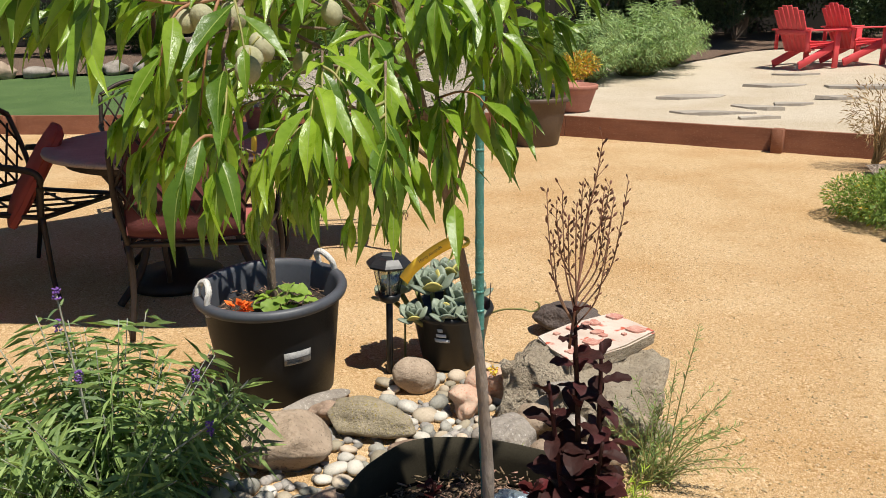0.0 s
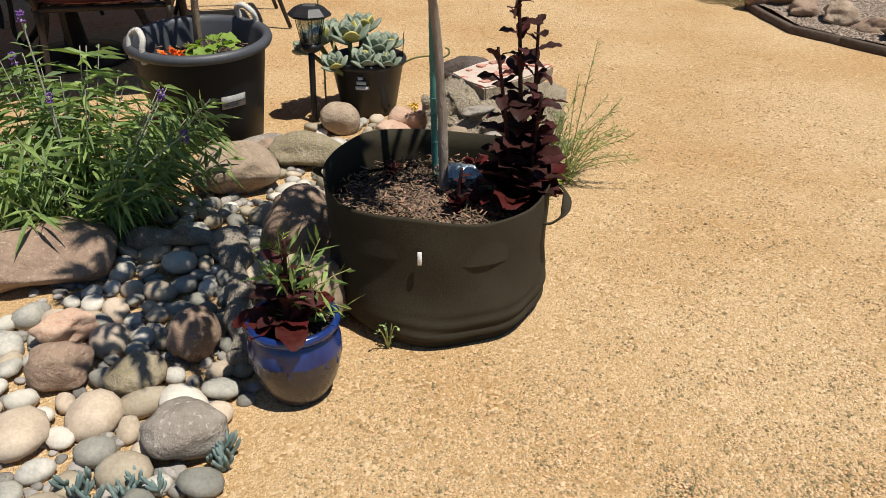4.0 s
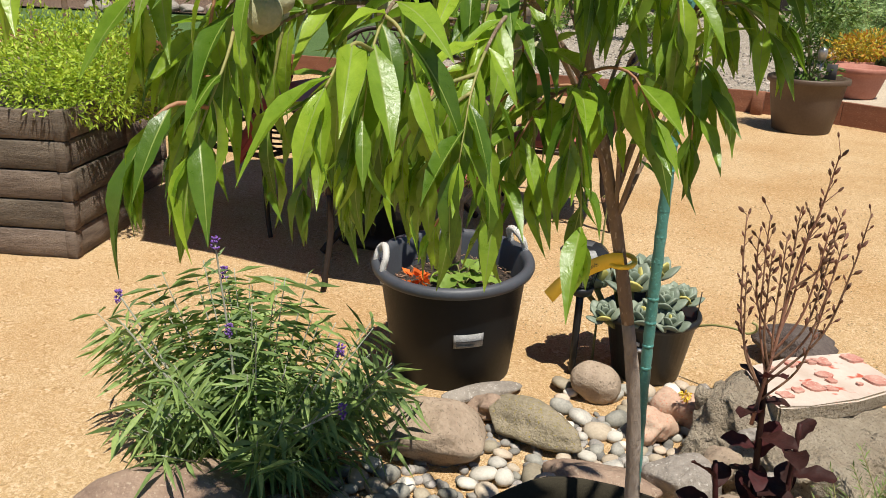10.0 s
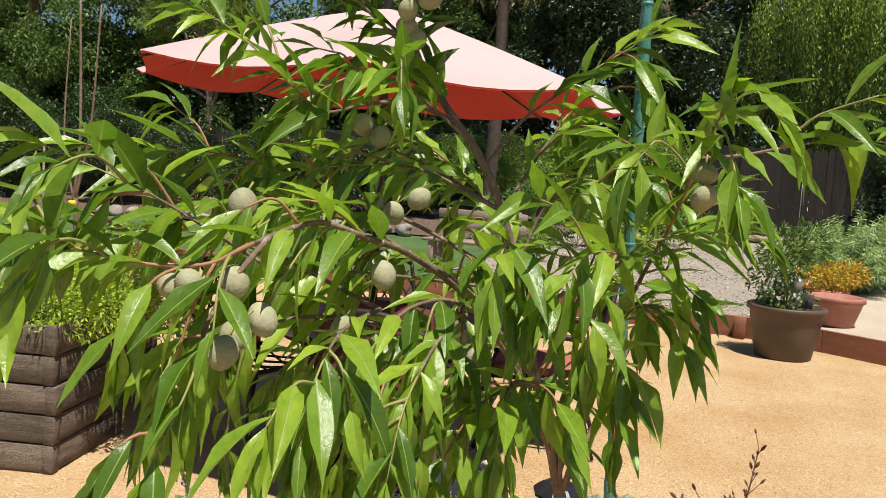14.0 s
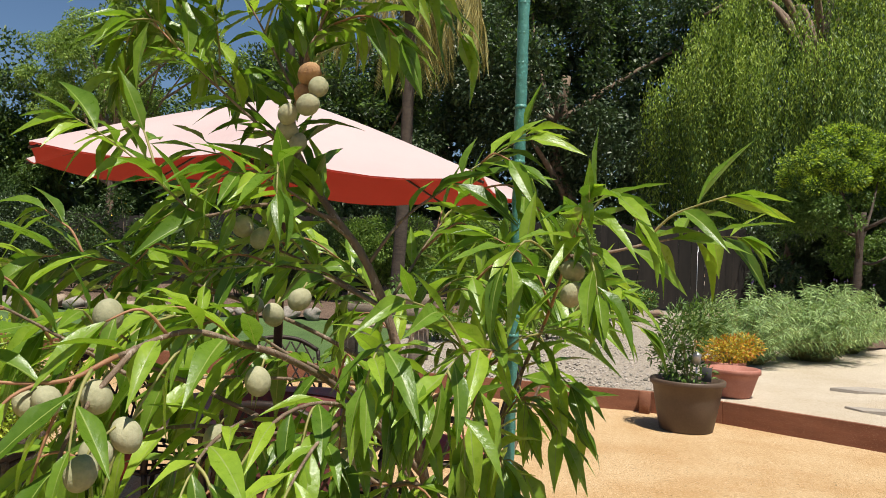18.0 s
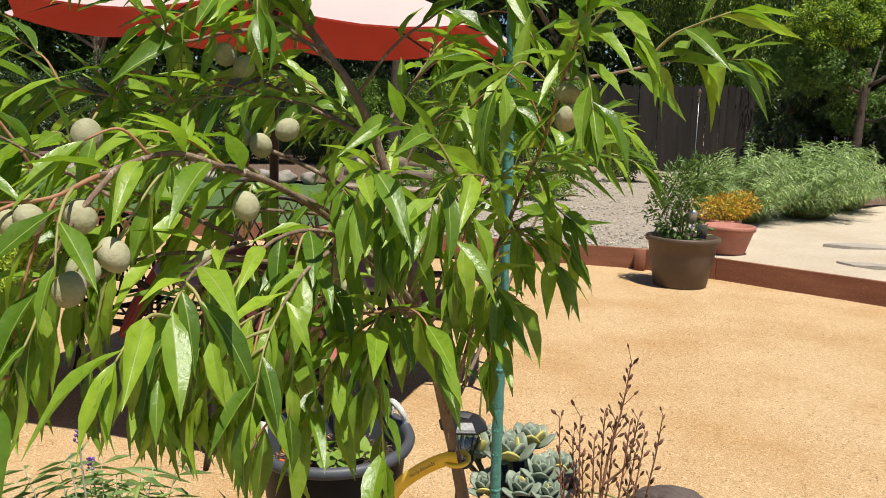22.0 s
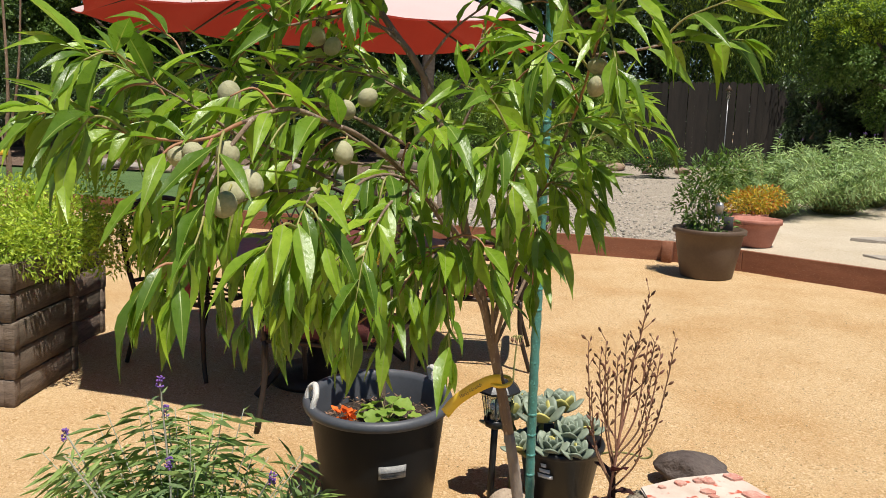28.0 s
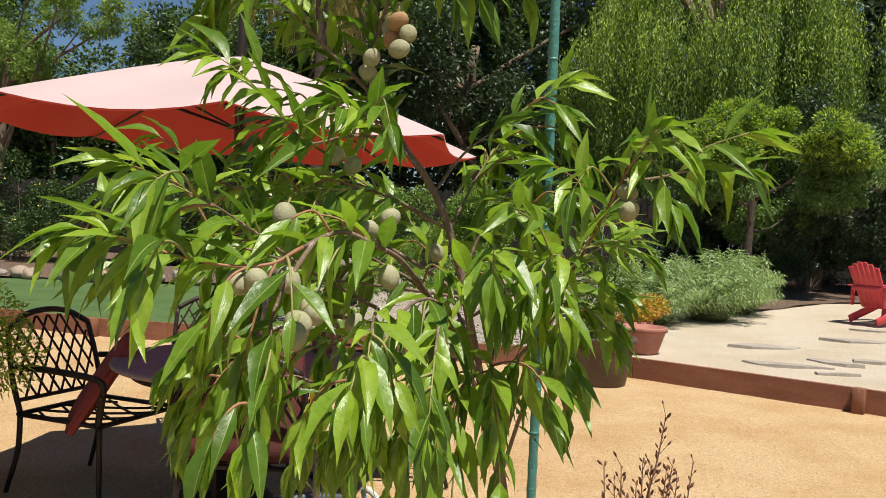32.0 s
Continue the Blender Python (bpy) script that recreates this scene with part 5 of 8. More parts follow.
def pebbles():
    """River pebbles of the dry stream: single stones near, all set down on the ground without sinking into one another."""
    rnd = random.Random(5)
    meshes = []
    for k in range(15):
        m = ("river", "river2", "river3", "river", "river2")[k % 5]
        meshes.append(rock_mesh("pebble", 100 + k, 0.5, rnd.uniform(0.34, 0.46), rnd.uniform(0.22, 0.33), 0.13, 2, m, k % 3))
    bed = thing("dry_stream_bed", "dry stream bed of grey, tan and white river pebbles", "pebbles", kind="stuff")
    block = [(-0.545, 2.235, 0.15), (-0.345, 2.445, 0.12), (-0.075, 2.235, 0.10), (-1.01, 1.69, 0.19), (-0.315, 1.775, 0.09), (-0.205, 2.70, 0.07), (0.115, 2.31, 0.1), (0.085, 1.515, 0.285), (-0.255, 1.115, 0.12), (-0.52, 1.265, 0.06), (-0.80, 1.175, 0.07), (-0.835, 1.335, 0.06), (-0.235, 1.385, 0.09),
             (-0.72, 2.785, 0.23), (-0.01, 2.59, 0.07), (-0.12, 3.0, 0.13), (-0.625, 1.145, 0.055), (-0.47, 0.93, 0.07), (-1.36, 1.72, 0.13)]
    zones = [((-0.62, 1.55), (0.38, 0.33), 0.086, 190), ((-0.72, 1.15), (0.52, 0.34), 0.100, 150), ((-0.40, 2.02), (0.34, 0.24), 0.088, 140), ((-0.16, 2.42), (0.30, 0.24), 0.062, 120), ((-0.85, 0.8), (0.5, 0.22), 0.10, 50), ((-0.05, 2.76), (0.30, 0.20), 0.062, 45)]
    put = []
    for (cx, cy), (rx, ry), size, tries in zones:
        n = 0
        for _ in range(tries * 14):
            a, r = rnd.uniform(0, 6.283), math.sqrt(rnd.random())
            x, y = cx + rx * r * math.cos(a), cy + ry * r * math.sin(a)
            s = size * rnd.uniform(0.55, 1.35)
            if any((x - bx) ** 2 + (y - by) ** 2 < (br + s * 0.22) ** 2 for bx, by, br in block):
                continue
            if x > -0.33 and y < 1.28 or x > -0.42 and y < 1.05:
                continue
            if any((x - px) ** 2 + (y - py) ** 2 < (0.40 * (s + ps)) ** 2 for px, py, ps in put):
                continue
            put.append((x, y, s))
            n += 1
            if n >= tries:
                break
    put.sort(key=lambda q: q[1])
    vs, fs = [], []
    rest = []
    for i, (x, y, s) in enumerate(put):
        me = meshes[rnd.randrange(15)]
        m = pose(x, y, s * 0.17 + rnd.uniform(0, 0.012), rnd.uniform(-18, 18), rnd.uniform(-18, 18), rnd.uniform(0, 360)) @ Matrix.Diagonal((s * 1.12, s * 1.12, s * 1.12, 1))
        if i < 300:
            o = part("pebble", me, None, bed)
            o.matrix_basis = m
        else:
            rest.append((me, m))
    by = {}
    for me, m in rest:
        by.setdefault(me.materials[0].name, []).append(([m @ v.co for v in me.vertices], [tuple(p.vertices) for p in me.polygons]))
    for name, chunks in by.items():
        me = raw("far_pebble", *merged(chunks))
        me.materials.append(bpy.data.materials[name])
        part("far_pebble", me, None, bed)["kind"] = "stuff"
    # a second, lower layer that closes the gaps
    chunks = []
    for _ in range(900):
        cx, cy, rx, ry = rnd.choice([(-0.62, 1.55, 0.40, 0.35), (-0.74, 1.12, 0.55, 0.38), (-0.40, 2.02, 0.36, 0.26), (-0.16, 2.42, 0.31, 0.25), (-0.85, 0.8, 0.5, 0.22)])
        a, r = rnd.uniform(0, 6.283), math.sqrt(rnd.random())
        x, y, s = cx + rx * r * math.cos(a), cy + ry * r * math.sin(a), rnd.uniform(0.025, 0.05)
        if x > -0.33 and y < 1.28 or x > -0.42 and y < 1.05:
            continue
        me = meshes[rnd.randrange(15)]
        m = pose(x, y, 0.004, rnd.uniform(-20, 20), rnd.uniform(-20, 20), rnd.uniform(0, 360)) @ Matrix.Diagonal((s, s, s, 1))
        chunks.append(([m @ v.co for v in me.vertices], [tuple(p.vertices) for p in me.polygons]))
    me = raw("small_pebble", *merged(chunks))
    me.materials.append(mat("small_river_pebble", (0.17, 0.16, 0.15), (0.33, 0.30, 0.26), 0.8, 16, 140, 0.25, 200, island=0.45))
    part("small_pebble", me, None, bed)["kind"] = "stuff"


pebbles()


def driftwood():
    d = thing("driftwood", "bent weathered grey driftwood branch lying on the pebbles", "driftwood", (0, 0, 0))
    line = smooth_line([(-0.80, 1.80, 0.045), (-0.68, 1.775, 0.06), (-0.57, 1.765, 0.062), (-0.495, 1.72, 0.06), (-0.465, 1.63, 0.055), (-0.44, 1.50, 0.05), (-0.425, 1.37, 0.045), (-0.405, 1.25, 0.04), (-0.395, 1.17, 0.036)], 7)
    n = len(line)
    rad = [0.034 + 0.012 * math.sin(i * 0.55) * math.sin(i * 0.21 + 1) + (0.014 if 18 < i < 30 else 0) - 0.010 * abs(i / n - 0.45) for i in range(n)]
    vs, fs = tube_data(line, rad, 16, 0.85)
    vs = [v + Vector((0.004 * noise.noise(v * 26), 0.004 * noise.noise(v * 26 + Vector((9, 0, 0))), 0.005 * noise.noise(v * 40))) for v in vs]
    part("branch", raw("branch", vs, fs), "driftwood", d)
    for k, (a, b, r) in enumerate((((-0.49, 1.72, 0.07), (-0.445, 1.755, 0.095), 0.02), ((-0.62, 1.77, 0.075), (-0.635, 1.745, 0.105), 0.016), ((-0.43, 1.42, 0.06), (-0.405, 1.41, 0.085), 0.015))):
        tube("branch_stub", [a, Vector(a).lerp(Vector(b), 0.6), b], (r, r * 0.6), "driftwood", d, 9)


driftwood()


# ---- concrete lump with painted slab ----
def rubble():
    me = rock_mesh("concrete_lump", 81, 0.33, 0.29, 0.15, 0.42, 5, "concrete", 9)
    for v in me.vertices:
        v.co += Vector((1, 1, 1)) * (0.022 * noise.noise(v.co * 20) + 0.014 * noise.noise(v.co * 55))
    ob = new("concrete_lump", me)
    ob.matrix_basis = pose(0.385, 2.56, 0.105, 0, 0, 30)
    tagged(ob, "rough broken concrete lump with stones set in it", "rubble")
    inv = ob.matrix_basis.inverted()
    for i, (x, y, z, dx, dy, dz, m) in enumerate(((0.20, 2.40, 0.10, 0.13, 0.08, 0.10, "tanrock"), (0.34, 2.33, 0.12, 0.10, 0.07, 0.08, "greyrock"), (0.17, 2.52, 0.17, 0.12, 0.10, 0.07, "concrete"), (0.50, 2.36, 0.13, 0.14, 0.08, 0.08, "tanrock"), (0.30, 2.42, 0.20, 0.13, 0.06, 0.03, "greyrock"), (0.58, 2.45, 0.15, 0.12, 0.09, 0.10, "concrete"), (0.42, 2.29, 0.06, 0.15, 0.10, 0.09, "tanrock"), (0.14, 2.62, 0.16, 0.10, 0.09, 0.10, "concrete"))):
        e = part("embedded_stone", rock_mesh("embedded_stone", 400 + i, dx / 2, dy / 2, dz / 2, 0.35, 3, m, 6), None, ob)
        e.matrix_basis = inv @ pose(x, y, z, i * 9 - 30, i * 7 - 25, i * 50)
    bm = bmesh.new()
    pts = [(0.222, 2.665), (0.335, 2.79), (0.500, 2.905), (0.575, 2.81), (0.635, 2.74), (0.52, 2.60), (0.40, 2.50), (0.325, 2.455), (0.27, 2.55)]
    rnd = random.Random(4)
    top = [bm.verts.new((x, y, 0.268 + rnd.uniform(-0.003, 0.003))) for x, y in pts]
    low = [bm.verts.new((0.43 + (x - 0.43) * rnd.uniform(0.9, 1.0), 2.68 + (y - 2.68) * rnd.uniform(0.9, 1.0), 0.215)) for x, y in pts]
    bm.faces.new(top)
    bm.faces.new(low[::-1])
    k = len(pts)
    for i in range(k):
        bm.faces.new((low[i], low[(i + 1) % k], top[(i + 1) % k], top[i]))
    bmesh.ops.bevel(bm, geom=bm.edges[:], offset=0.006, segments=2, affect="EDGES")
    s = part("painted_slab", bm, "slab", None, "", smooth=False)
    s.data.materials.append(M["concrete"])
    s.data.polygons.foreach_set("material_index", [0 if abs(q.normal.z) > 0.8 else 1 for q in s.data.polygons])
    for cx, cy, r in ((0.565, 2.735, 0.034), (0.505, 2.855, 0.030), (0.425, 2.79, 0.026), (0.395, 2.775, 0.016), (0.345, 2.735, 0.022), (0.43, 2.705, 0.024), (0.448, 2.675, 0.016), (0.405, 2.615, 0.030), (0.365, 2.575, 0.020), (0.445, 2.625, 0.018), (0.29, 2.68, 0.012), (0.335, 2.53, 0.022), (0.52, 2.69, 0.010)):
        bm = bmesh.new()
        k2 = 16
        box = [1 / max(abs(math.cos(6.283 * i / k2 - 0.6)), abs(math.sin(6.283 * i / k2 - 0.6))) for i in range(k2)]
        jag = [(0.98 if r > 0.029 else 0.95) + (0.08 if r > 0.029 else 0.42) * noise.noise(Vector((1.3 * math.cos(6.283 * i / k2) + 9 * cx * 10, 1.3 * math.sin(6.283 * i / k2), cy * 40))) for i in range(k2)]
        out = [(cx + r * 0.9 * b * g * math.cos(6.283 * i / k2 + 0.15), cy + r * 0.72 * b * g * math.sin(6.283 * i / k2 + 0.15)) for i, (b, g) in enumerate(zip(box, jag))]
        up = [bm.verts.new((x, y, 0.2735)) for x, y in out]
        dn = [bm.verts.new((x, y, 0.266)) for x, y in out]
        bm.faces.new(up)
        for i in range(k2):
            bm.faces.new((dn[i], dn[(i + 1) % k2], up[(i + 1) % k2], up[i]))
        part("paint_patch", bm, "redpaint", s, "flaking red paint", smooth=False)
    tagged(s, "broken slab with cream and red paint patches on concrete lump", "slab")
    for i, (x, y, dx, dy, dz, m) in enumerate(((0.58, 2.62, 0.10, 0.08, 0.09, "greyrock"), (0.22, 2.74, 0.10, 0.09, 0.12, "greyrock"), (0.17, 2.86, 0.09, 0.07, 0.06, "pinkrock"), (0.10, 2.93, 0.07, 0.06, 0.05, "greyrock"), (0.60, 2.48, 0.12, 0.09, 0.08, "concrete"), (0.16, 2.48, 0.13, 0.09, 0.05, "greyrock"))):
        stone("rubble_stone", "rough stone piled against the concrete lump", (x, y, 0.0), (dx, dy, dz), m, 150 + i, i * 40, 0.3, 4, cuts=3)


rubble()


# ---- garden light ----
def garden_light():
    g = thing("solar_garden_light", "black solar garden light with clear ribbed lantern on spike", "garden light", (-0.328, 2.90, 0.0), 0, tilt=(0, 1.5))
    part("spike", lathe_bm([(0, 0.0), (0.009, 0.0), (0.012, 0.02), (0.013, 0.24), (0.013, 0.31), (0, 0.31)], 14), "black", g)
    part("cup", lathe_bm([(0, 0.292), (0.022, 0.294), (0.038, 0.303), (0.042, 0.318), (0.042, 0.330), (0.036, 0.330), (0, 0.322)], 32), "black", g)
    gl = part("lantern_glass", lathe_bm([(0.035, 0.327), (0.058, 0.435), (0.056, 0.435), (0.033, 0.329)], 32), "glass", g, "clear plastic lantern")
    gl.visible_shadow = False
    part("collar", lathe_bm([(0.050, 0.430), (0.063, 0.432), (0.064, 0.442), (0.050, 0.446)], 32), "black", g)
    part("lamp_stem", lathe_bm([(0, 0.322), (0.008, 0.322), (0.007, 0.40), (0, 0.402)], 12), "white", g)
    part("cap", lathe_bm([(0.0, 0.440), (0.070, 0.436), (0.084, 0.438), (0.086, 0.446), (0.078, 0.455), (0.058, 0.472), (0.044, 0.476), (0, 0.477)], 8), "black", g, "eight-sided black cap with flat top", smooth=False)
    part("solar_cell", box_bm(0.050, 0.050, 0.003, (0, 0, 0.478), 0.001), "ink", g)
    for k in range(8):
        a = k * math.pi / 4 + 0.2
        tube("rib", [(0.0365 * math.cos(a), 0.0365 * math.sin(a), 0.327), (0.0595 * math.cos(a), 0.0595 * math.sin(a), 0.435)], 0.0016, "black", g, 5)
    # bare flower stalk that has grown up behind the light
    w = thing("flower_stalk", "thin green flower stalk with a small drooping head", "plant", (-0.285, 3.02, 0.0))
    ln = smooth_line([(0, 0, 0), (0.004, 0, 0.25), (-0.004, 0, 0.45), (0.004, 0, 0.60)], 6)
    tube("stem", ln, (0.0045, 0.003), "greentwig", w, 7)
    for k in range(9):
        a = k * 0.7
        e = Vector((0.004 + 0.022 * math.cos(a), 0.022 * math.sin(a), 0.602 + 0.008 * math.sin(a * 2)))
        st = tube("pedicel", smooth_line([(0.004, 0, 0.597), ((0.004 + e.x) / 2, e.y / 2, 0.615), e], 3), 0.0014, "greentwig", w, 5)
        tube("bud", [e, e + Vector((0, 0, -0.006)), e + Vector((0, 0, -0.014))], [0.0022, 0.0036, 0.0014], "seedstalk", st, 6)


garden_light()


# ---- succulent pot ----
def succulent_pot():
    p = thing("nursery_pot", "black plastic nursery pot with torn white label", "pot", (-0.10, 3.03, 0.0))
    p.matrix_basis = p.matrix_basis @ Matrix.Diagonal((1.24, 1.24, 1.06, 1))
    part("body", lathe_bm([(0, 0.0), (0.085, 0.0), (0.092, 0.01), (0.122, 0.20), (0.130, 0.202), (0.134, 0.215), (0.130, 0.225), (0.122, 0.225), (0.118, 0.19), (0, 0.19)], 44), "black", p)
    for k in range(3):
        part("label", curved_label(0.108 + 0.003 * k, 0.12 + 0.02 * k, 0.142 + 0.02 * k, -112 + 3 * k, -88 - 5 * k, 6), "white", p)
    s = thing("succulent", "blue-green rosette succulents with some yellow leaves, filling a pot", "succulent", (-0.145, 3.02, 0.205))
    s.matrix_basis = s.matrix_basis @ Matrix.Diagonal((1.18, 1.18, 1.12, 1))
    bm = bmesh.new()
    bmesh.ops.create_uvsphere(bm, u_segments=10, v_segments=8, radius=1)
    for v in bm.verts:
        t = (v.co.y + 1) / 2
        w = (0.25 + 0.75 * math.sin(min(1, t * 1.15) * math.pi * 0.62)) * (1 if t < 0.85 else 1 - (t - 0.85) * 3)
        v.co = Vector((v.co.x * 0.37 * w, t, v.co.z * 0.10 + 0.16 * t * t - (0.06 * v.co.x ** 2)))
    me = bpy.data.meshes.new("leaf")
    bm.to_mesh(me)
    bm.free()
    me.materials.append(M["succulent"])
    me.polygons.foreach_set("use_smooth", [True] * len(me.polygons))
    ye = me.copy()
    ye.materials.clear()
    ye.materials.append(mat("yellowing_succulent", (0.42, 0.38, 0.10), (0.52, 0.46, 0.15), 0.5, 14, 90, 0.1, rnd=0.2))
    rnd = random.Random(9)
    heads = [(-0.02, -0.03, 0.09, 0.075), (0.07, -0.05, 0.06, 0.06), (-0.12, -0.03, 0.08, 0.07), (0.02, 0.06, 0.10, 0.07), (0.11, 0.03, 0.05, 0.055), (-0.09, 0.06, 0.09, 0.06), (-0.16, 0.02, 0.04, 0.06), (0.03, -0.11, 0.03, 0.055), (-0.07, -0.11, 0.02, 0.05), (0.10, -0.09, 0.02, 0.05)]
    for x, y, z, size in heads:
        tube("stalk", [(x * 0.6, y * 0.6, -0.02), (x, y, z)], 0.009, "greentwig", s, 6)
        ax = Vector((x * 2.2, y * 2.2 - 0.1, 1)).normalized()
        q = Vector((0, 0, 1)).rotation_difference(ax).to_matrix().to_4x4()
        for k in range(15):
            a = k * 137.5
            el = 22 + 58 * (k / 15)
            o = part("leaf", ye if rnd.random() < 0.06 else me, None, s)
            sc = size * (1.42 - 0.62 * k / 15)
            o.matrix_basis = Matrix.Translation((x, y, z + 0.012 * k / 15)) @ q @ pose(0, 0, 0, 0, 0, a) @ pose(0, 0, 0, el, 0, 0) @ Matrix.Diagonal((sc, sc, sc, 1))
    w = thing("wire_hook", "bent rusty wire sticking out beside the pot", "wire", (0, 0, 0))
    tube("wire", smooth_line([(0.03, 3.02, 0.20), (0.10, 2.98, 0.24), (0.17, 2.95, 0.255), (0.21, 2.94, 0.25), (0.235, 2.935, 0.265), (0.235, 2.935, 0.285), (0.22, 2.935, 0.292)], 5), 0.004, "greentwig", w, 6)
    tube("stub", [(0.045, 3.02, 0.19), (0.055, 3.0, 0.34)], 0.002, "iron", w, 5)


succulent_pot()


# ---- blue glazed pot with red lettuce ----
def blue_pot():
    p = thing("glazed_pot", "small round glazed pot, cobalt blue rim running into brown", "pot", (-0.258, 1.110, 0.0))
    part("body", lathe_bm([(0, 0.0), (0.060, 0.0), (0.064, 0.006), (0.088, 0.05), (0.100, 0.10), (0.102, 0.125)], 48), "brownglaze", p, "brown and dark blue glazed lower body")
    part("band", lathe_bm([(0.102, 0.125), (0.101, 0.145), (0.094, 0.165), (0.0905, 0.172)], 48), "blueglaze", p, "cobalt glaze band with drips")
    part("rim", lathe_bm([(0.0905, 0.172), (0.096, 0.178), (0.103, 0.187), (0.102, 0.196), (0.096, 0.201), (0.088, 0.198), (0.085, 0.18), (0.083, 0.15)], 48), "blueglaze", p, "rolled cobalt rim")
    part("soil", lathe_bm([(0, 0.172), (0.04, 0.175), (0.086, 0.168)], 24, 0.05), "soil", p)
    rnd = random.Random(3)
    for k in range(15):
        a = k * 360 / 15 + rnd.uniform(-4, 4)
        h = rnd.uniform(0.012, 0.036)
        o = part("glaze_drip", lathe_bm([(0, 0), (0.003, 0.004), (0.0042, 0.012), (0.003, h), (0, h + 0.004)], 8), "blueglaze", p)
        o.matrix_basis = pose(0.1005 * math.cos(radians(a)), 0.1005 * math.sin(radians(a)), 0.128 - h, 0, 0, a) @ Matrix.Diagonal((0.45, 1, 1, 1))


blue_pot()


def ruffled_leaf(name, material, seed, length=1.0, width=0.54, curl=0.3, ruffle=0.035, n=11):
    """A broad lettuce leaf with a frilled edge, of length 1 along +y."""
    vs, fs = [], []
    for i in range(n + 1):
        t = i / n
        w = width * 0.5 * max(0.05, 0.16 * (1 - t) + math.sin(math.pi * t ** 1.5) ** 0.55 if 0 < t < 1 else 0.10)
        z = -curl * t * t + 0.1 * t
        for k, s in enumerate((-1, -0.5, 0, 0.5, 1)):
            e = ruffle * abs(s) ** 2 * math.sin(t * 17 + seed * 2 + s * 2)
            vs.append((s * w, t, z + 0.28 * w * abs(s) + e))
    for i in range(n):
        for k in range(4):
            a = i * 5 + k
            fs.append((a, a + 1, a + 6, a + 5))
    return raw(name, vs, fs, material)


LETT = [ruffled_leaf("leaf", "lettuce", k, curl=(0.15, 0.35, 0.5, 0.25)[k]) for k in range(4)]
LETT_RED = [ruffled_leaf("leaf", "lettuce_bright", k + 7, width=0.62, curl=(0.25, 0.40, 0.32)[k], ruffle=0.05) for k in range(3)]


def lettuce(name, label, at, height, stems, rosette, size, seed, seeds=True):
    rnd = random.Random(seed)
    L = thing(name, label, "lettuce", at)
    for sx, sy, h, lean in stems:
        line = smooth_line([(sx, sy, 0), (sx + lean[0] * 0.3, sy + lean[1] * 0.3, h * 0.4), (sx + lean[0], sy + lean[1], h)], 10)
        tube("stem", line, (0.009, 0.0035), "lettuce", L, 7)
        n = int(h / 0.0145)
        for i in range(n):
            t = 0.05 + 0.93 * i / n
            p, d = along(line, t)
            a = i * 137.5 + seed * 40
            el = rnd.uniform(0, 55)
            sc = size * (1.12 - 0.68 * t) * rnd.uniform(0.75, 1.2)
            o = part("leaf", (LETT_RED if t < 0.10 and rnd.random() < 0.7 else LETT)[rnd.randrange(3)], None, L)
            o.matrix_basis = Matrix.Translation(p) @ pose(0, 0, 0, 0, 0, a) @ pose(0, 0, 0, el, rnd.uniform(-20, 20), 0) @ Matrix.Diagonal((sc, sc, sc, 1))
    for k in range(rosette):
        a = k * 137.5 + seed * 17
        sc = size * rnd.uniform(0.8, 1.25)
        o = part("leaf", LETT_RED[rnd.randrange(3)], None, L)
        o.matrix_basis = pose(0.01 * math.cos(a), 0.01 * math.sin(a), 0.02, 0, 0, a) @ pose(0, 0, 0, rnd.uniform(12, 62), rnd.uniform(-15, 15), 0) @ Matrix.Diagonal((sc, sc, sc, 1))
    return L


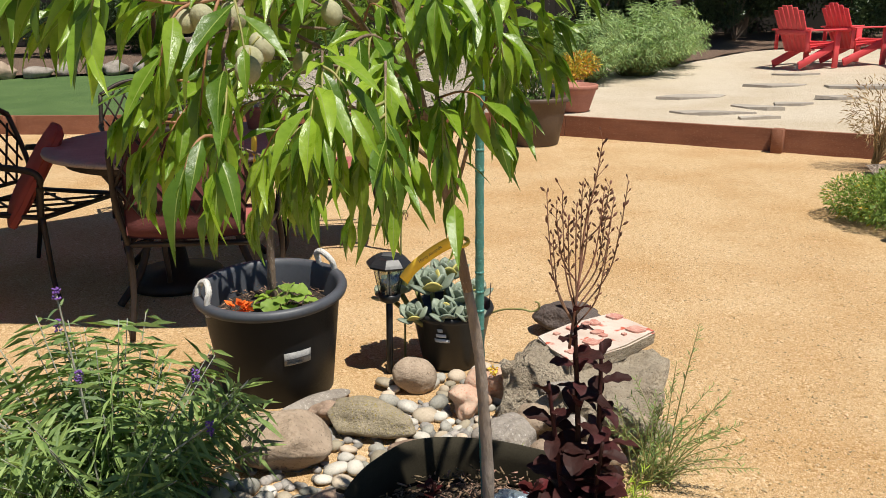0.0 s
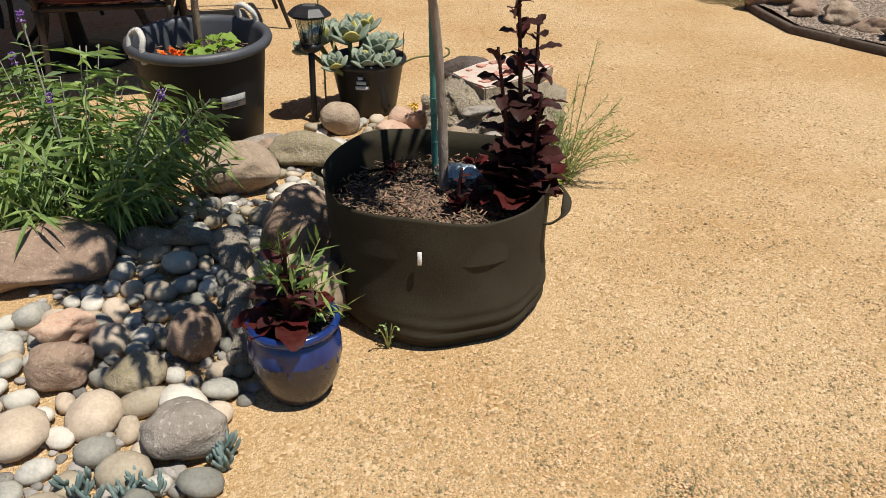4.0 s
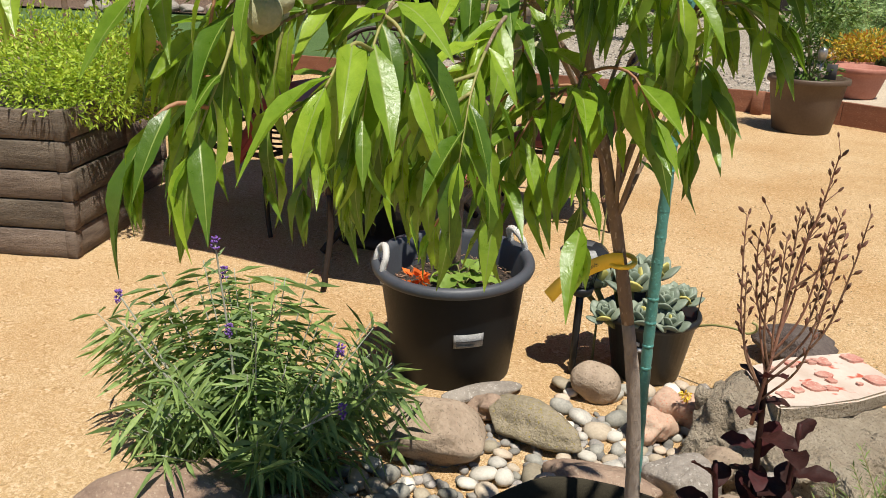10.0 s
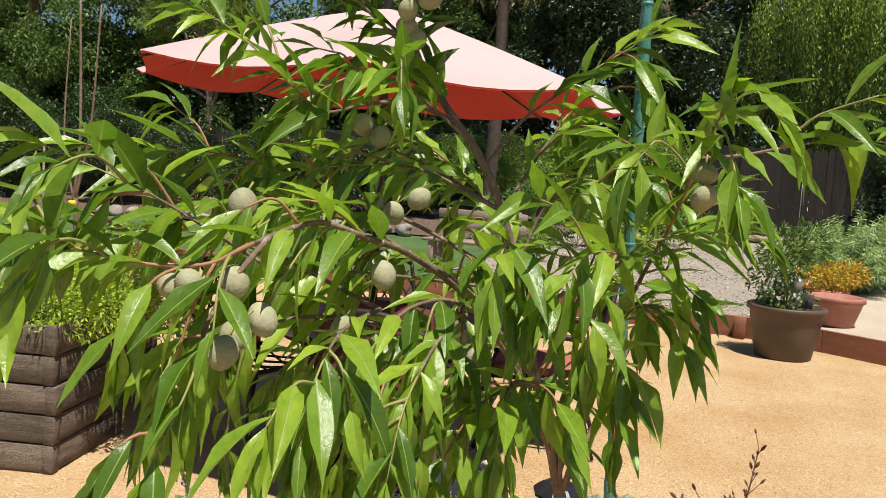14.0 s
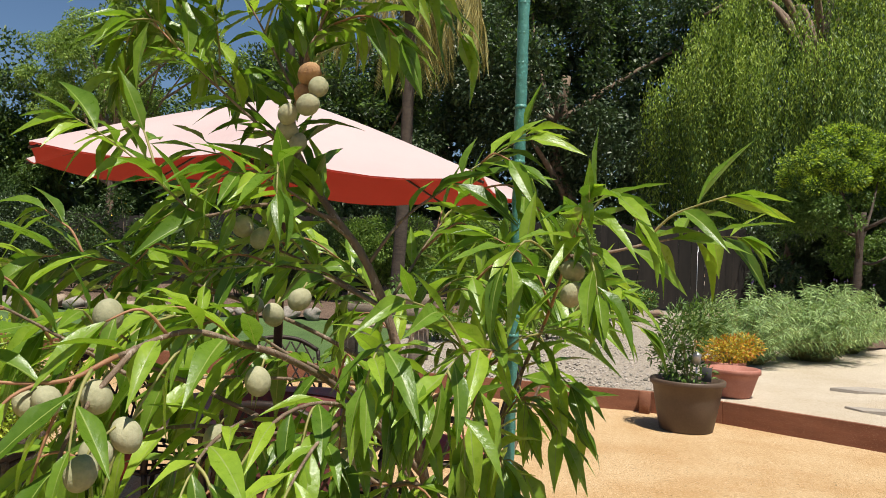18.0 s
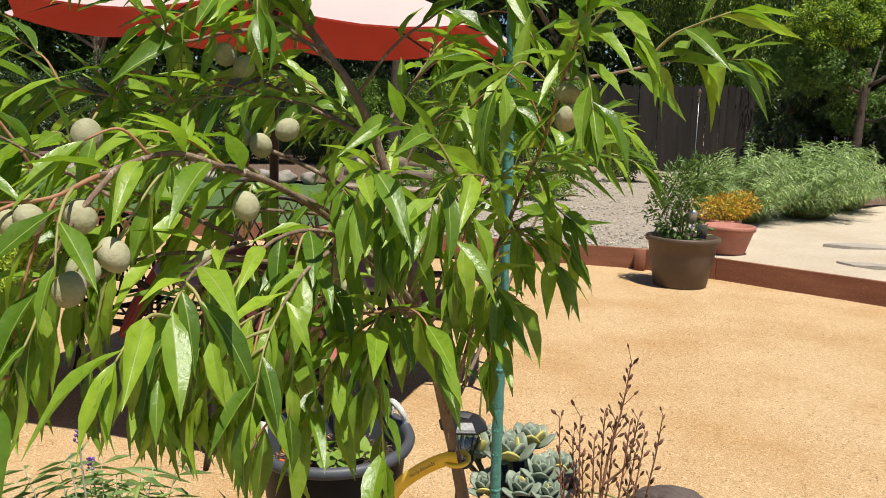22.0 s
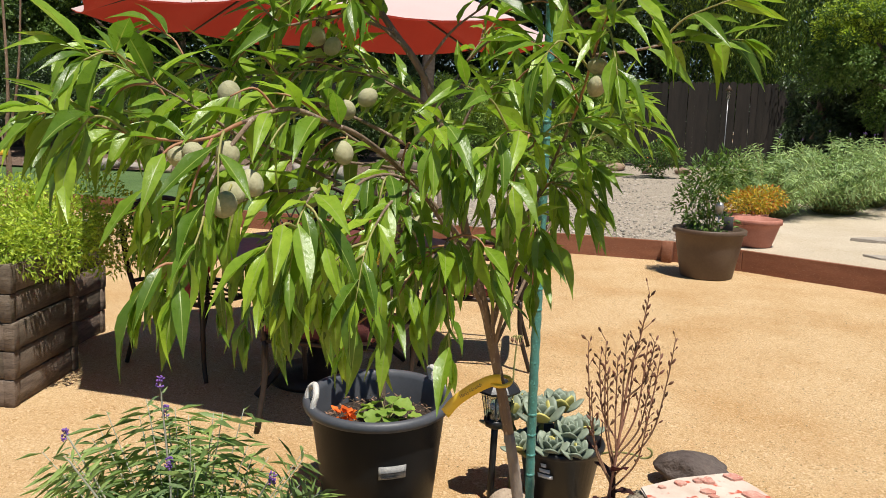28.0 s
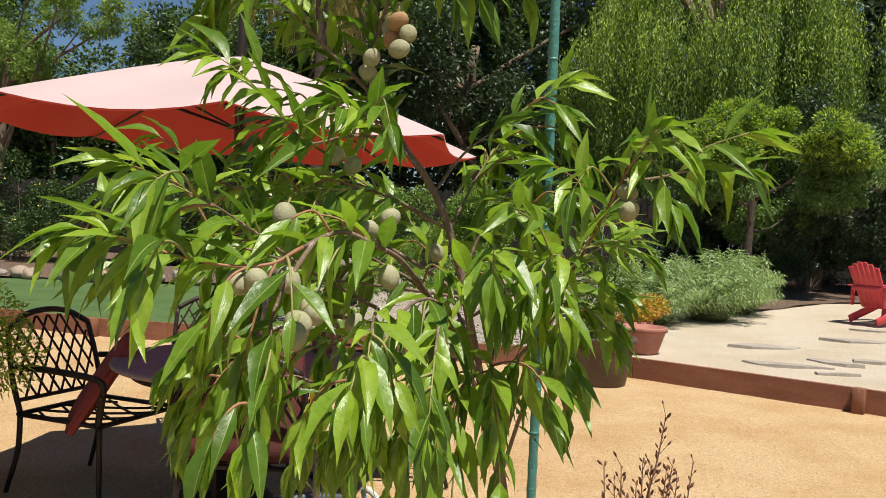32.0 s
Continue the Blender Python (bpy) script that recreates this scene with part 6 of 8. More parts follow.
def seed_head(at, seed):
    """The branched dry flower stalk above the lettuce: steep thin stems set with small buds."""
    rnd = random.Random(seed)
    S = thing("seed_stalk", "bolted lettuce flower stalk, dry brown branches with small buds", "plant", at)
    lines = [smooth_line([(0, 0, -0.06), (0.012, 0.0, 0.06), (0.022, 0.004, 0.18), (0.036, 0.004, 0.25), (0.046, 0.0, 0.325)], 6)]
    # foot height, sideways reach, height of the tip, depth
    spec = [(-0.02, -0.048, 0.235, 0.0), (0.00, -0.020, 0.235, 0.012), (0.02, 0.004, 0.215, -0.014), (-0.01, 0.092, 0.255, 0.0), (0.00, 0.070, 0.222, 0.012), (0.03, 0.050, 0.240, -0.012), (-0.03, 0.062, 0.150, -0.012),
            (-0.02, -0.036, 0.16, -0.016), (0.05, 0.028, 0.235, 0.016), (0.06, 0.014, 0.245, 0.006), (0.01, -0.010, 0.19, -0.02), (0.02, 0.058, 0.19, 0.02), (0.10, 0.060, 0.245, 0.0), (0.04, -0.030, 0.20, 0.02)]
    for z, dx, top, dy in spec:
        b = along(lines[0], (z + 0.06) / 0.385)[0]
        e = Vector((dx, dy, top))
        lines.append(smooth_line([b, b.lerp(e, 0.35) + Vector(((e.x - b.x) * 0.32, 0, -0.004)), b.lerp(e, 0.7) + Vector(((e.x - b.x) * 0.2, 0, 0)), e], 6))
    chunks, buds = [], []
    for i, ln in enumerate(lines):
        chunks.append(tube_data(ln, (0.0019 if i else 0.0032, 0.0008), 5))
        n = 15 if i else 20
        for j in range(n):
            t = 0.30 + 0.70 * j / (n - 1) if i else 0.55 + 0.45 * j / (n - 1)
            p, d = along(ln, min(0.999, t))
            side = d.cross(Vector((math.cos(j * 2.4), math.sin(j * 2.4), 0.2))).normalized()
            w = (d * rnd.uniform(0.7, 1.3) + side * rnd.uniform(0.4, 0.9)).normalized()
            e = p + w * (rnd.uniform(0.003, 0.010) if rnd.random() < 0.8 else rnd.uniform(0.012, 0.022))
            chunks.append(tube_data([p, e], 0.0006, 4))
            buds.append((e, w))
    part("branching_stem", raw("branching_stem", *merged(chunks)), "seedstalk", S)
    me = raw("bud", *tube_data([(0, 0, 0), (0, 0, 0.003), (0, 0, 0.0065), (0, 0, 0.009)], [0.0008, 0.0019, 0.0016, 0.0004], 6))
    me.materials.append(M["seedbud"])
    for e, d in buds:
        o = part("bud", me, None, S)
        o.matrix_basis = Matrix.Translation(e) @ Vector((0, 0, 1)).rotation_difference(d).to_matrix().to_4x4() @ Matrix.Diagonal((*[rnd.uniform(0.75, 1.35)] * 3, 1))
    return S


lettuce("bolted_lettuce", "tall bolted dark purple-red lettuce in the grow bag", (0.290, 1.465, 0.28), 0.6, [(0, 0, 0.56, (-0.026, 0.01)), (0.03, 0.02, 0.46, (0.0, 0.02)), (-0.025, -0.01, 0.40, (-0.045, 0.0)), (0.01, -0.03, 0.30, (0.02, -0.02))], 18, 0.098, 4)
seed_head((0.258, 1.472, 0.80), 6)
lettuce("lettuce_seedling", "small dark red lettuce seedlings in bark mulch", (0.128, 1.432, 0.275), 0.1, [(0, 0, 0.12, (0.01, 0)), (0.05, 0.02, 0.08, (0.0, 0))], 5, 0.045, 9)
lettuce("lettuce_seedling", "small dark red lettuce seedling at the edge of the bag", (-0.03, 1.66, 0.275), 0.1, [(0, 0, 0.05, (0.01, 0))], 4, 0.035, 12)
lettuce("lettuce_seedling", "small dark red lettuce seedling beside the trunk", (0.20, 1.67, 0.275), 0.1, [(0, 0, 0.06, (0.01, 0))], 5, 0.04, 15)
lettuce("pot_lettuce", "dark red lettuce growing out of the blue pot", (-0.270, 1.100, 0.17), 0.3, [(0, 0, 0.21, (0.01, 0.02))], 9, 0.095, 18)


# ---- crinkled foil in the bag ----
bm = bmesh.new()
bmesh.ops.create_icosphere(bm, subdivisions=3, radius=1)
for v in bm.verts:
    k = 1 + 0.35 * noise.noise(v.co * 2.5)
    v.co = Vector((v.co.x * 0.055 * k, v.co.y * 0.045 * k, max(-0.01, v.co.z * 0.028 * k)))
foil = part("foil_wrap", bm, None, None, smooth=False)
foil.data.materials.append(mat("crinkled_foil", (0.25, 0.30, 0.36), (0.5, 0.62, 0.66), 0.3, 20, 120, 0.6, 60, metal=0.7, c3=(0.75, 0.8, 0.75)))
foil.matrix_basis = pose(0.160, 1.635, 0.288)
tagged(foil, "crumpled shiny foil scrap lying on the bark mulch", "foil")


# ---- sage bush beside the bed ----
def sage_clump(name, label, at, n_stems, height, spread, leaf, material, seed, droop=0.35, flowers=0, lean=(0, 0), tag="shrub", per=22, stemmat="greentwig", arch=0.25):
    """A shrub of many arching stems set with narrow leaves."""
    rs = np.random.RandomState(seed)
    B = thing(name, label, tag, at)
    pts, dirs, stems, tips = [], [], [], []
    for k in range(n_stems):
        a = rs.uniform(0, 6.283)
        r = math.sqrt(rs.uniform(0, 1))
        foot = Vector((0.25 * spread[0] * r * math.cos(a), 0.25 * spread[1] * r * math.sin(a), 0))
        h = height * rs.uniform(0.42, 1.04) * (1 - 0.35 * r * r)
        tip = Vector((spread[0] * r * math.cos(a) + lean[0] * h, spread[1] * r * math.sin(a) + lean[1] * h, h))
        mid = foot.lerp(tip, 0.5) + Vector((0, 0, arch * h))
        ln = smooth_line([foot, mid, tip], 6)
        stems.append(tube_data(ln, (0.0035 * height / 0.6, 0.0012), 5))
        tips.append((ln[-1], (ln[-1] - ln[-2]).normalized()))
        m = len(ln)
        for i in range(per):
            t = 0.12 + 0.88 * (i + rs.uniform(0, 1)) / per
            p, d = along(ln, min(0.999, t))
            for side in (0, math.pi):
                b = i * 1.57 + side + rs.uniform(-0.4, 0.4)
                s = d.cross(Vector((0.1, 0.2, 1)))
                s = s.normalized() if s.length > 1e-3 else Vector((1, 0, 0))
                u = s.cross(d)
                o = s * math.cos(b) + u * math.sin(b)
                w = d * 0.55 + o * 0.9 + Vector((0, 0, -droop))
                pts.append(p)
                dirs.append(w)
    part("stalk_spray", raw("stalk_spray", *merged(stems)), stemmat, B)["kind"] = "stuff"
    part("foliage", leaves_mesh("foliage", pts, dirs, leaf[0], leaf[1], material, seed, droop=0.25), material, B)["kind"] = "stuff"
    order = sorted(range(len(tips)), key=lambda i: -tips[i][0].z)
    for i in order[:flowers]:
        p, d = tips[i]
        ln = smooth_line([p, p + d * 0.012 + Vector((0, 0, 0.008)), p + d * 0.02 + Vector((0, 0, 0.03))], 4)
        sp = tube("flower_spike", ln, (0.003, 0.002), "salviafar", B, 5)
        ch = []
        for j in range(14):
            q = ln[-1] + Vector((rs.uniform(-0.009, 0.009), rs.uniform(-0.009, 0.009), rs.uniform(-0.02, 0.006)))
            ch.append(tube_data([q, q + Vector((rs.uniform(-1, 1), rs.uniform(-1, 1), 0.6)) * 0.006], (0.003, 0.0016), 5))
        part("flower", raw("flower", *merged(ch)), "purple", sp, "purple flowers")
    return B


def sage_spires():
    """Tall flowering stems of the sage: whitish, with arching leaf pairs and a purple tip."""
    rs = random.Random(12)
    for foot, tip in (((-0.97, 1.93, 0.0), (-0.998, 1.90, 0.675)), ((-0.95, 1.88, 0.0), (-0.972, 1.90, 0.45)), ((-1.12, 1.95, 0.0), (-1.33, 1.90, 0.475)), ((-1.05, 2.05, 0.0), (-1.12, 2.08, 0.52)), ((-0.86, 1.97, 0.0), (-0.68, 1.95, 0.44)), ((-0.9, 1.86, 0.0), (-0.60, 1.82, 0.36))):
        T = thing("flowering_sage", "tall whitish sage shoot with arching leaf pairs", "plant", foot)
        f, t = Vector((0, 0, 0)), Vector(tip) - Vector(foot)
        ln = smooth_line([f, f.lerp(t, 0.5) + Vector((-t.x * 0.12, 0, 0.02)), t], 8)
        tube("stem", ln, (0.0042, 0.0022), "palestem", T, 6)
        n = int(t.length / 0.048)
        for i in range(2, n):
            p, d = along(ln, i / n)
            for side in (-1, 1):
                a = i * 1.57 + (0 if side > 0 else math.pi) + rs.uniform(-0.25, 0.25)
                o = Vector((math.cos(a), math.sin(a), 0))
                size = (0.115 - 0.065 * i / n) * rs.uniform(0.8, 1.15)
                q = part("leaf", SAGE[rs.randrange(3)], None, T)
                q.matrix_basis = leaf_pose(p, o + d * rs.uniform(0.3, 0.7), Vector((0, 0, 1)) + o * 0.2, size)
        ch = []
        for j in range(26):
            c = t + Vector((rs.uniform(-0.008, 0.008), rs.uniform(-0.008, 0.008), rs.uniform(-0.028, 0.008)))
            ch.append(tube_data([c, c + Vector((rs.uniform(-1, 1), rs.uniform(-1, 1), 0.7)) * 0.006], (0.0032, 0.0015), 5))
        part("flower", raw("flower", *merged(ch)), "purple", T, "small purple flower tuft")


M["sageblade"] = mat("sage_blade", (0.125, 0.20, 0.075), (0.215, 0.295, 0.13), 0.5, 8, 120, 0.2, rnd=0.35, translucent=0.3)
M["palestem"] = mat("woolly_pale_stem", (0.26, 0.27, 0.20), (0.42, 0.41, 0.34), 0.85, 20, 120, 0.3)
SAGE = [blade_mesh("leaf", (0.35, 0.6, 0.2)[k], 0.25, 0.2, 0.02, 60 + k, width=0.15, n=8, material="sageblade", rib="sageblade") for k in range(3)]


sage_clump("sage_bush", "bushy green sage with narrow leaves and purple flower tips", (-0.98, 1.98, 0.0), 100, 0.57, (0.47, 0.34), (0.108, 0.0138), "salvia", 2, 0.30, 0, per=15, stemmat="palestem", arch=0.06)
sage_spires()


def sprig(name, label, at, stems, leaf, material, seed, per=40):
    """A few thin upright stems with needle leaves."""
    rs = np.random.RandomState(seed)
    B = thing(name, label, "plant", at)
    pts, dirs, ch = [], [], []
    for foot, tip in stems:
        f, t = Vector(foot), Vector(tip)
        ln = smooth_line([f, f.lerp(t, 0.5) + Vector((0, 0, 0.03)), t], 6)
        ch.append(tube_data(ln, (0.0022, 0.0009), 5))
        n = max(6, int(per * (t - f).length / 0.4))
        for i in range(n):
            p, d = along(ln, 0.08 + 0.919 * i / n)
            g = rs.normal(size=3)
            o = (Vector(g) - d * d.dot(Vector(g))).normalized()
            pts.append(p)
            dirs.append(d * 0.8 + o)
    part("stalk_spray", raw("stalk_spray", *merged(ch)), "greentwig", B)["kind"] = "stuff"
    part("foliage", leaves_mesh("foliage", pts, dirs, leaf[0], leaf[1], material, seed, droop=0.0), material, B)["kind"] = "stuff"


rr = random.Random(31)
sprig("wild_sprig", "airy green needle-leaved plant growing out of the gravel", (0.56, 2.22, 0.0), [((rr.uniform(-0.06, 0.06), rr.uniform(-0.05, 0.05), 0), (rr.uniform(-0.17, 0.27), rr.uniform(-0.15, 0.15), rr.uniform(0.08, 0.30))) for _ in range(38)] + [((0.03, 0, 0), (0.10, 0, 0.50)), ((0.02, 0, 0), (0.05, 0.02, 0.38)), ((0.04, 0, 0), (0.20, 0.0, 0.30))], (0.026, 0.0035), "salvia", 5, 60)
sprig("grass_tuft", "bright green grassy tuft beside the grow bag", (0.42, 1.93, 0.0), [((rr.uniform(-0.03, 0.03), rr.uniform(-0.03, 0.03), 0), (rr.uniform(-0.07, 0.09), rr.uniform(-0.07, 0.07), rr.uniform(0.08, 0.21))) for _ in range(34)], (0.03, 0.004), "mint", 6, 50)
sprig("small_weed", "small grey-green weed growing at the foot of the bag", (-0.055, 1.255, 0.0), [((0, 0, 0), (rr.uniform(-0.035, 0.035), rr.uniform(-0.03, 0.03), rr.uniform(0.05, 0.11))) for _ in range(6)], (0.012, 0.007), "salviafar", 7, 34)
sprig("small_weed", "thin green weed standing between the stones", (0.20, 2.06, 0.0), [((0, 0, 0), (rr.uniform(-0.03, 0.03), rr.uniform(-0.03, 0.03), rr.uniform(0.08, 0.2))) for _ in range(7)], (0.02, 0.004), "mint", 8, 40)
sprig("pot_sprig", "leafy green shoots drooping from the blue pot", (-0.250, 1.130, 0.17), [((0, 0, 0), (rr.uniform(-0.10, 0.13), rr.uniform(-0.09, 0.05), rr.uniform(0.03, 0.19))) for _ in range(16)], (0.06, 0.011), "salvia", 9, 24)
sprig("grass_sprig", "thin grass blades between pebbles and driftwood", (-0.365, 1.60, 0.0), [((rr.uniform(-0.03, 0.03), rr.uniform(-0.03, 0.03), 0), (rr.uniform(-0.05, 0.05), rr.uniform(-0.05, 0.05), rr.uniform(0.06, 0.17))) for _ in range(12)], (0.025, 0.004), "mint", 10, 30)


def finger_succulent(at, n, spread, seed, label):
    """Upright blue-grey fingers on short stems."""
    rnd = random.Random(seed)
    B = thing("finger_succulent", label, "succulent", at)
    for _ in range(n):
        a, r = rnd.uniform(0, 6.283), math.sqrt(rnd.random())
        f = Vector((spread[0] * r * math.cos(a), spread[1] * r * math.sin(a), 0.0))
        for _ in range(rnd.randint(4, 7)):
            l = rnd.uniform(0.03, 0.052)
            d = Vector((rnd.uniform(-0.8, 0.8), rnd.uniform(-0.8, 0.8), 1.0)).normalized()
            b = f + Vector((0, 0, rnd.uniform(0.0, 0.03)))
            e = b + d * l * 0.55
            tube("finger", smooth_line([b, e, e + (d + Vector((0, 0, 0.6))).normalized() * l * 0.45], 3), [0.0028, 0.0038, 0.0042, 0.0043, 0.0042, 0.0036, 0.0012], "bluefinger", B, 7)
    return B


M["bluefinger"] = mat("blue_grey_succulent", (0.115, 0.165, 0.155), (0.19, 0.25, 0.23), 0.6, 14, 90, 0.1, 100)
finger_succulent((-0.395, 0.885, 0.0), 7, (0.035, 0.03), 61, "blue-grey finger succulent sprouting beside the cobbles")
finger_succulent((-0.60, 0.80, 0.0), 12, (0.10, 0.035), 62, "blue-grey finger succulents along the edge of the bed")


# ---- table and chairs ----
def table():
    t = thing("round_table", "round stone-topped patio table with dark metal legs", "table", (-1.50, 3.98, 0.0), 20)
    part("tabletop", lathe_bm([(0, 0.700), (0.62, 0.700), (0.655, 0.704), (0.66, 0.715), (0.655, 0.727), (0.62, 0.732), (0, 0.732)], 64), "tabletop", t, "mottled brown-grey stone top")
    part("apron", lathe_bm([(0.55, 0.655), (0.565, 0.655), (0.565, 0.700), (0.55, 0.700)], 48), "iron", t)
    for k in range(4):
        a = radians(45 + 90 * k)
        c, s = math.cos(a), math.sin(a)
        line = smooth_line([(0.52 * c, 0.52 * s, 0.69), (0.42 * c, 0.42 * s, 0.55), (0.30 * c, 0.30 * s, 0.35), (0.36 * c, 0.36 * s, 0.15), (0.50 * c, 0.50 * s, 0.015)], 6)
        tube("leg", line, (0.022, 0.018), "iron", t, 10)
        tube("scroll", [(0.35 * c + 0.06 * math.cos(b) * c, 0.35 * s + 0.06 * math.cos(b) * s, 0.60 + 0.06 * math.sin(b)) for b in [i * 0.5 for i in range(12)]], 0.008, "iron", t, 6)
    part("stretcher_ring", lathe_bm([(0.285, 0.33), (0.30, 0.33), (0.30, 0.35), (0.285, 0.35)], 40), "iron", t)
    return t


table()


def patio_chair(at, rz, label, lattice=True):
    """Cast metal armchair, lattice seat and back; it looks towards its own +y."""
    c = thing("patio_chair", label, "chair", at, rz, "patio chairs round the table")
    w, d, h = 0.275, 0.26, 0.41
    for sx in (-1, 1):
        tube("front_leg", smooth_line([(sx * w, d, h), (sx * (w + 0.01), d + 0.015, 0.25), (sx * w, d + 0.01, 0.1), (sx * (w + 0.015), d + 0.04, 0.008)], 5), (0.015, 0.012), "iron", c, 8)
        tube("back_leg", smooth_line([(sx * (w - 0.01), -d, h), (sx * (w - 0.01), -d - 0.01, 0.22), (sx * w, -d - 0.07, 0.008)], 5), (0.015, 0.012), "iron", c, 8)
        tube("arm", smooth_line([(sx * w, -d - 0.03, 0.64), (sx * (w + 0.03), -0.05, 0.655), (sx * (w + 0.035), d - 0.02, 0.645), (sx * (w + 0.03), d + 0.045, 0.61), (sx * (w + 0.02), d + 0.03, 0.56), (sx * w, d - 0.01, h)], 6), (0.012, 0.014), "iron", c, 8, squash=1.4)
        tube("back_post", smooth_line([(sx * (w - 0.01), -d, h), (sx * (w + 0.005), -d - 0.05, 0.60), (sx * (w - 0.015), -d - 0.11, 0.82)], 6), 0.014, "iron", c, 8)
    tube("seat_rim", [(-w, -d, h), (w, -d, h), (w, d, h), (-w, d, h), (-w, -d, h)], 0.013, "iron", c, 8)
    tube("crest", smooth_line([(-w + 0.015, -d - 0.11, 0.82), (-0.14, -d - 0.13, 0.885), (0, -d - 0.135, 0.905), (0.14, -d - 0.13, 0.885), (w - 0.015, -d - 0.11, 0.82)], 6), 0.016, "iron", c, 8)
    tube("back_rail", [(-w + 0.01, -d - 0.015, 0.475), (w - 0.01, -d - 0.015, 0.475)], 0.011, "iron", c, 8)
    # lattice: slats both ways
    for i in range(-5, 6):
        for sgn in (-1, 1):
            x0 = i * 0.075
            pts = [(x0 + sgn * (z - 0.475) * 0.55, z) for z in np.linspace(0.475, 0.875, 9)]
            pts = [(x, z) for x, z in pts if abs(x) < w - 0.01 and z < 0.90 - 0.9 * x * x]
            if len(pts) > 2 and lattice:
                tube("back_slat", [(x, -d - 0.015 - 0.115 * (z - 0.475) / 0.4, z) for x, z in pts], 0.0065, "iron", c, 5)
            q = [(x0 + sgn * y * 0.55, y) for y in np.linspace(-d, d, 8)]
            q = [(x, y) for x, y in q if abs(x) < w]
            if len(q) > 2 and i % 2 == 0:
                tube("seat_slat", [(x, y, h - 0.004 - 0.012 * (1 - (y / d) ** 2)) for x, y in q], 0.007, "iron", c, 5)
    return c


def cushion(name, label, dims, m, material, tufts=0):
    bm = bmesh.new()
    bmesh.ops.create_cube(bm, size=1)
    bmesh.ops.subdivide_edges(bm, edges=bm.edges[:], cuts=7, use_grid_fill=True)
    for v in bm.verts:
        x, y, z = v.co * 2
        puff = (1 - x ** 4) * (1 - y ** 4)
        edge = 1 - 0.05 * (x * x * y * y)
        v.co = Vector((x * dims[0] / 2 * edge, y * dims[1] / 2 * edge, z * dims[2] / 2 * (0.45 + 0.55 * puff) + 0.004 * noise.noise(Vector((x * 3, y * 3, z)))))
    bmesh.ops.bevel(bm, geom=[e for e in bm.edges if e.calc_face_angle(0) > 1.0], offset=0.008, segments=2, affect="EDGES")
    o = part(name, bm, material)
    o.matrix_basis = m
    return tagged(o, label, "cushion")


patio_chair((-2.30, 3.95, 0.0), -101, "dark bronze cast-metal patio chair with lattice back, cushion tipped up")
cushion("seat_cushion", "brick-red seat cushion standing tipped against the chair", (0.54, 0.46, 0.085), pose(-2.26, 3.88, 0.575, 0, -58, 33), "cushion")
patio_chair((-1.24, 3.50, 0.0), 8, "dark bronze patio chair with red cushions drawn up to table")
cushion("seat_cushion", "faded red seat cushion lying on a patio chair", (0.47, 0.46, 0.08), pose(-1.24, 3.50, 0.445, 0, 0, 8), "cushion_faded")
cushion("back_cushion", "dark maroon back cushion leaning in a patio chair", (0.50, 0.50, 0.07), pose(-1.222, 3.27, 0.68, 74, 0, 8), "cushion_dark")
patio_chair((-0.95, 4.72, 0.0), 104, "dark bronze patio chair with red cushion beside the table")
cushion("seat_cushion", "faded red seat cushion on the chair beside table", (0.47, 0.46, 0.08), pose(-0.95, 4.72, 0.445, 0, 0, 104), "cushion_faded")
patio_chair((-2.16, 5.05, 0.0), 212, "dark bronze patio chair with lattice back behind the table")
pl = thing("table_plant", "small leafy plant in red pot standing on the table", "plant", (-1.25, 4.35, 0.732))
part("pot", lathe_bm([(0, 0), (0.05, 0), (0.065, 0.10), (0.07, 0.105), (0.06, 0.105), (0, 0.09)], 24), "terracotta", pl)
_p, _g = cloud(np.random.RandomState(3), 160, [((0, 0, 0.15), (0.10, 0.10, 0.07))], 0.2)
part("foliage", leaves_mesh("foliage", _p, _g + np.array([0, 0, 0.3]), 0.05, 0.02, "mint", 4), "mint", pl)["kind"] = "stuff"


# ---- plants in planter, pots and tub ----
def heap(name, label, at, blobs, n, leaf, material, seed, cat="plant", extra=(), stems=0, stemmat="greentwig", shell=0.3):
    """A plant as a heap of leaves on a few stems."""
    rs = np.random.RandomState(seed)
    B = thing(name, label, cat, at)
    p, g = cloud(rs, n, blobs, shell)
    g = g * 0.8 + rs.normal(size=g.shape) * 0.5 + np.array([0, 0, 0.25])
    part("foliage", leaves_mesh("foliage", p, g, leaf[0], leaf[1], material, seed), material, B)["kind"] = "stuff"
    for k, (m, cnt, lf) in enumerate(extra):
        p, g = cloud(rs, cnt, blobs, 0.75)
        part("young_foliage", leaves_mesh("young_foliage", p, g + rs.normal(size=g.shape) * 0.4 + np.array([0, 0, 0.4]), lf[0], lf[1], m, seed + 3 + k), m, B)["kind"] = "stuff"
    ch = []
    for k in range(stems):
        c, r = blobs[rs.randint(len(blobs))]
        tip = Vector(c) + Vector(rs.uniform(-0.7, 0.7, 3)) * max(r) * 0.8
        ch.append(tube_data(smooth_line([(rs.uniform(-0.02, 0.02), rs.uniform(-0.02, 0.02), 0), (tip.x * 0.4, tip.y * 0.4, tip.z * 0.6), tip], 4), (0.008, 0.002), 5))
    if ch:
        part("stalk_spray", raw("stalk_spray", *merged(ch)), stemmat, B)["kind"] = "stuff"
    return B


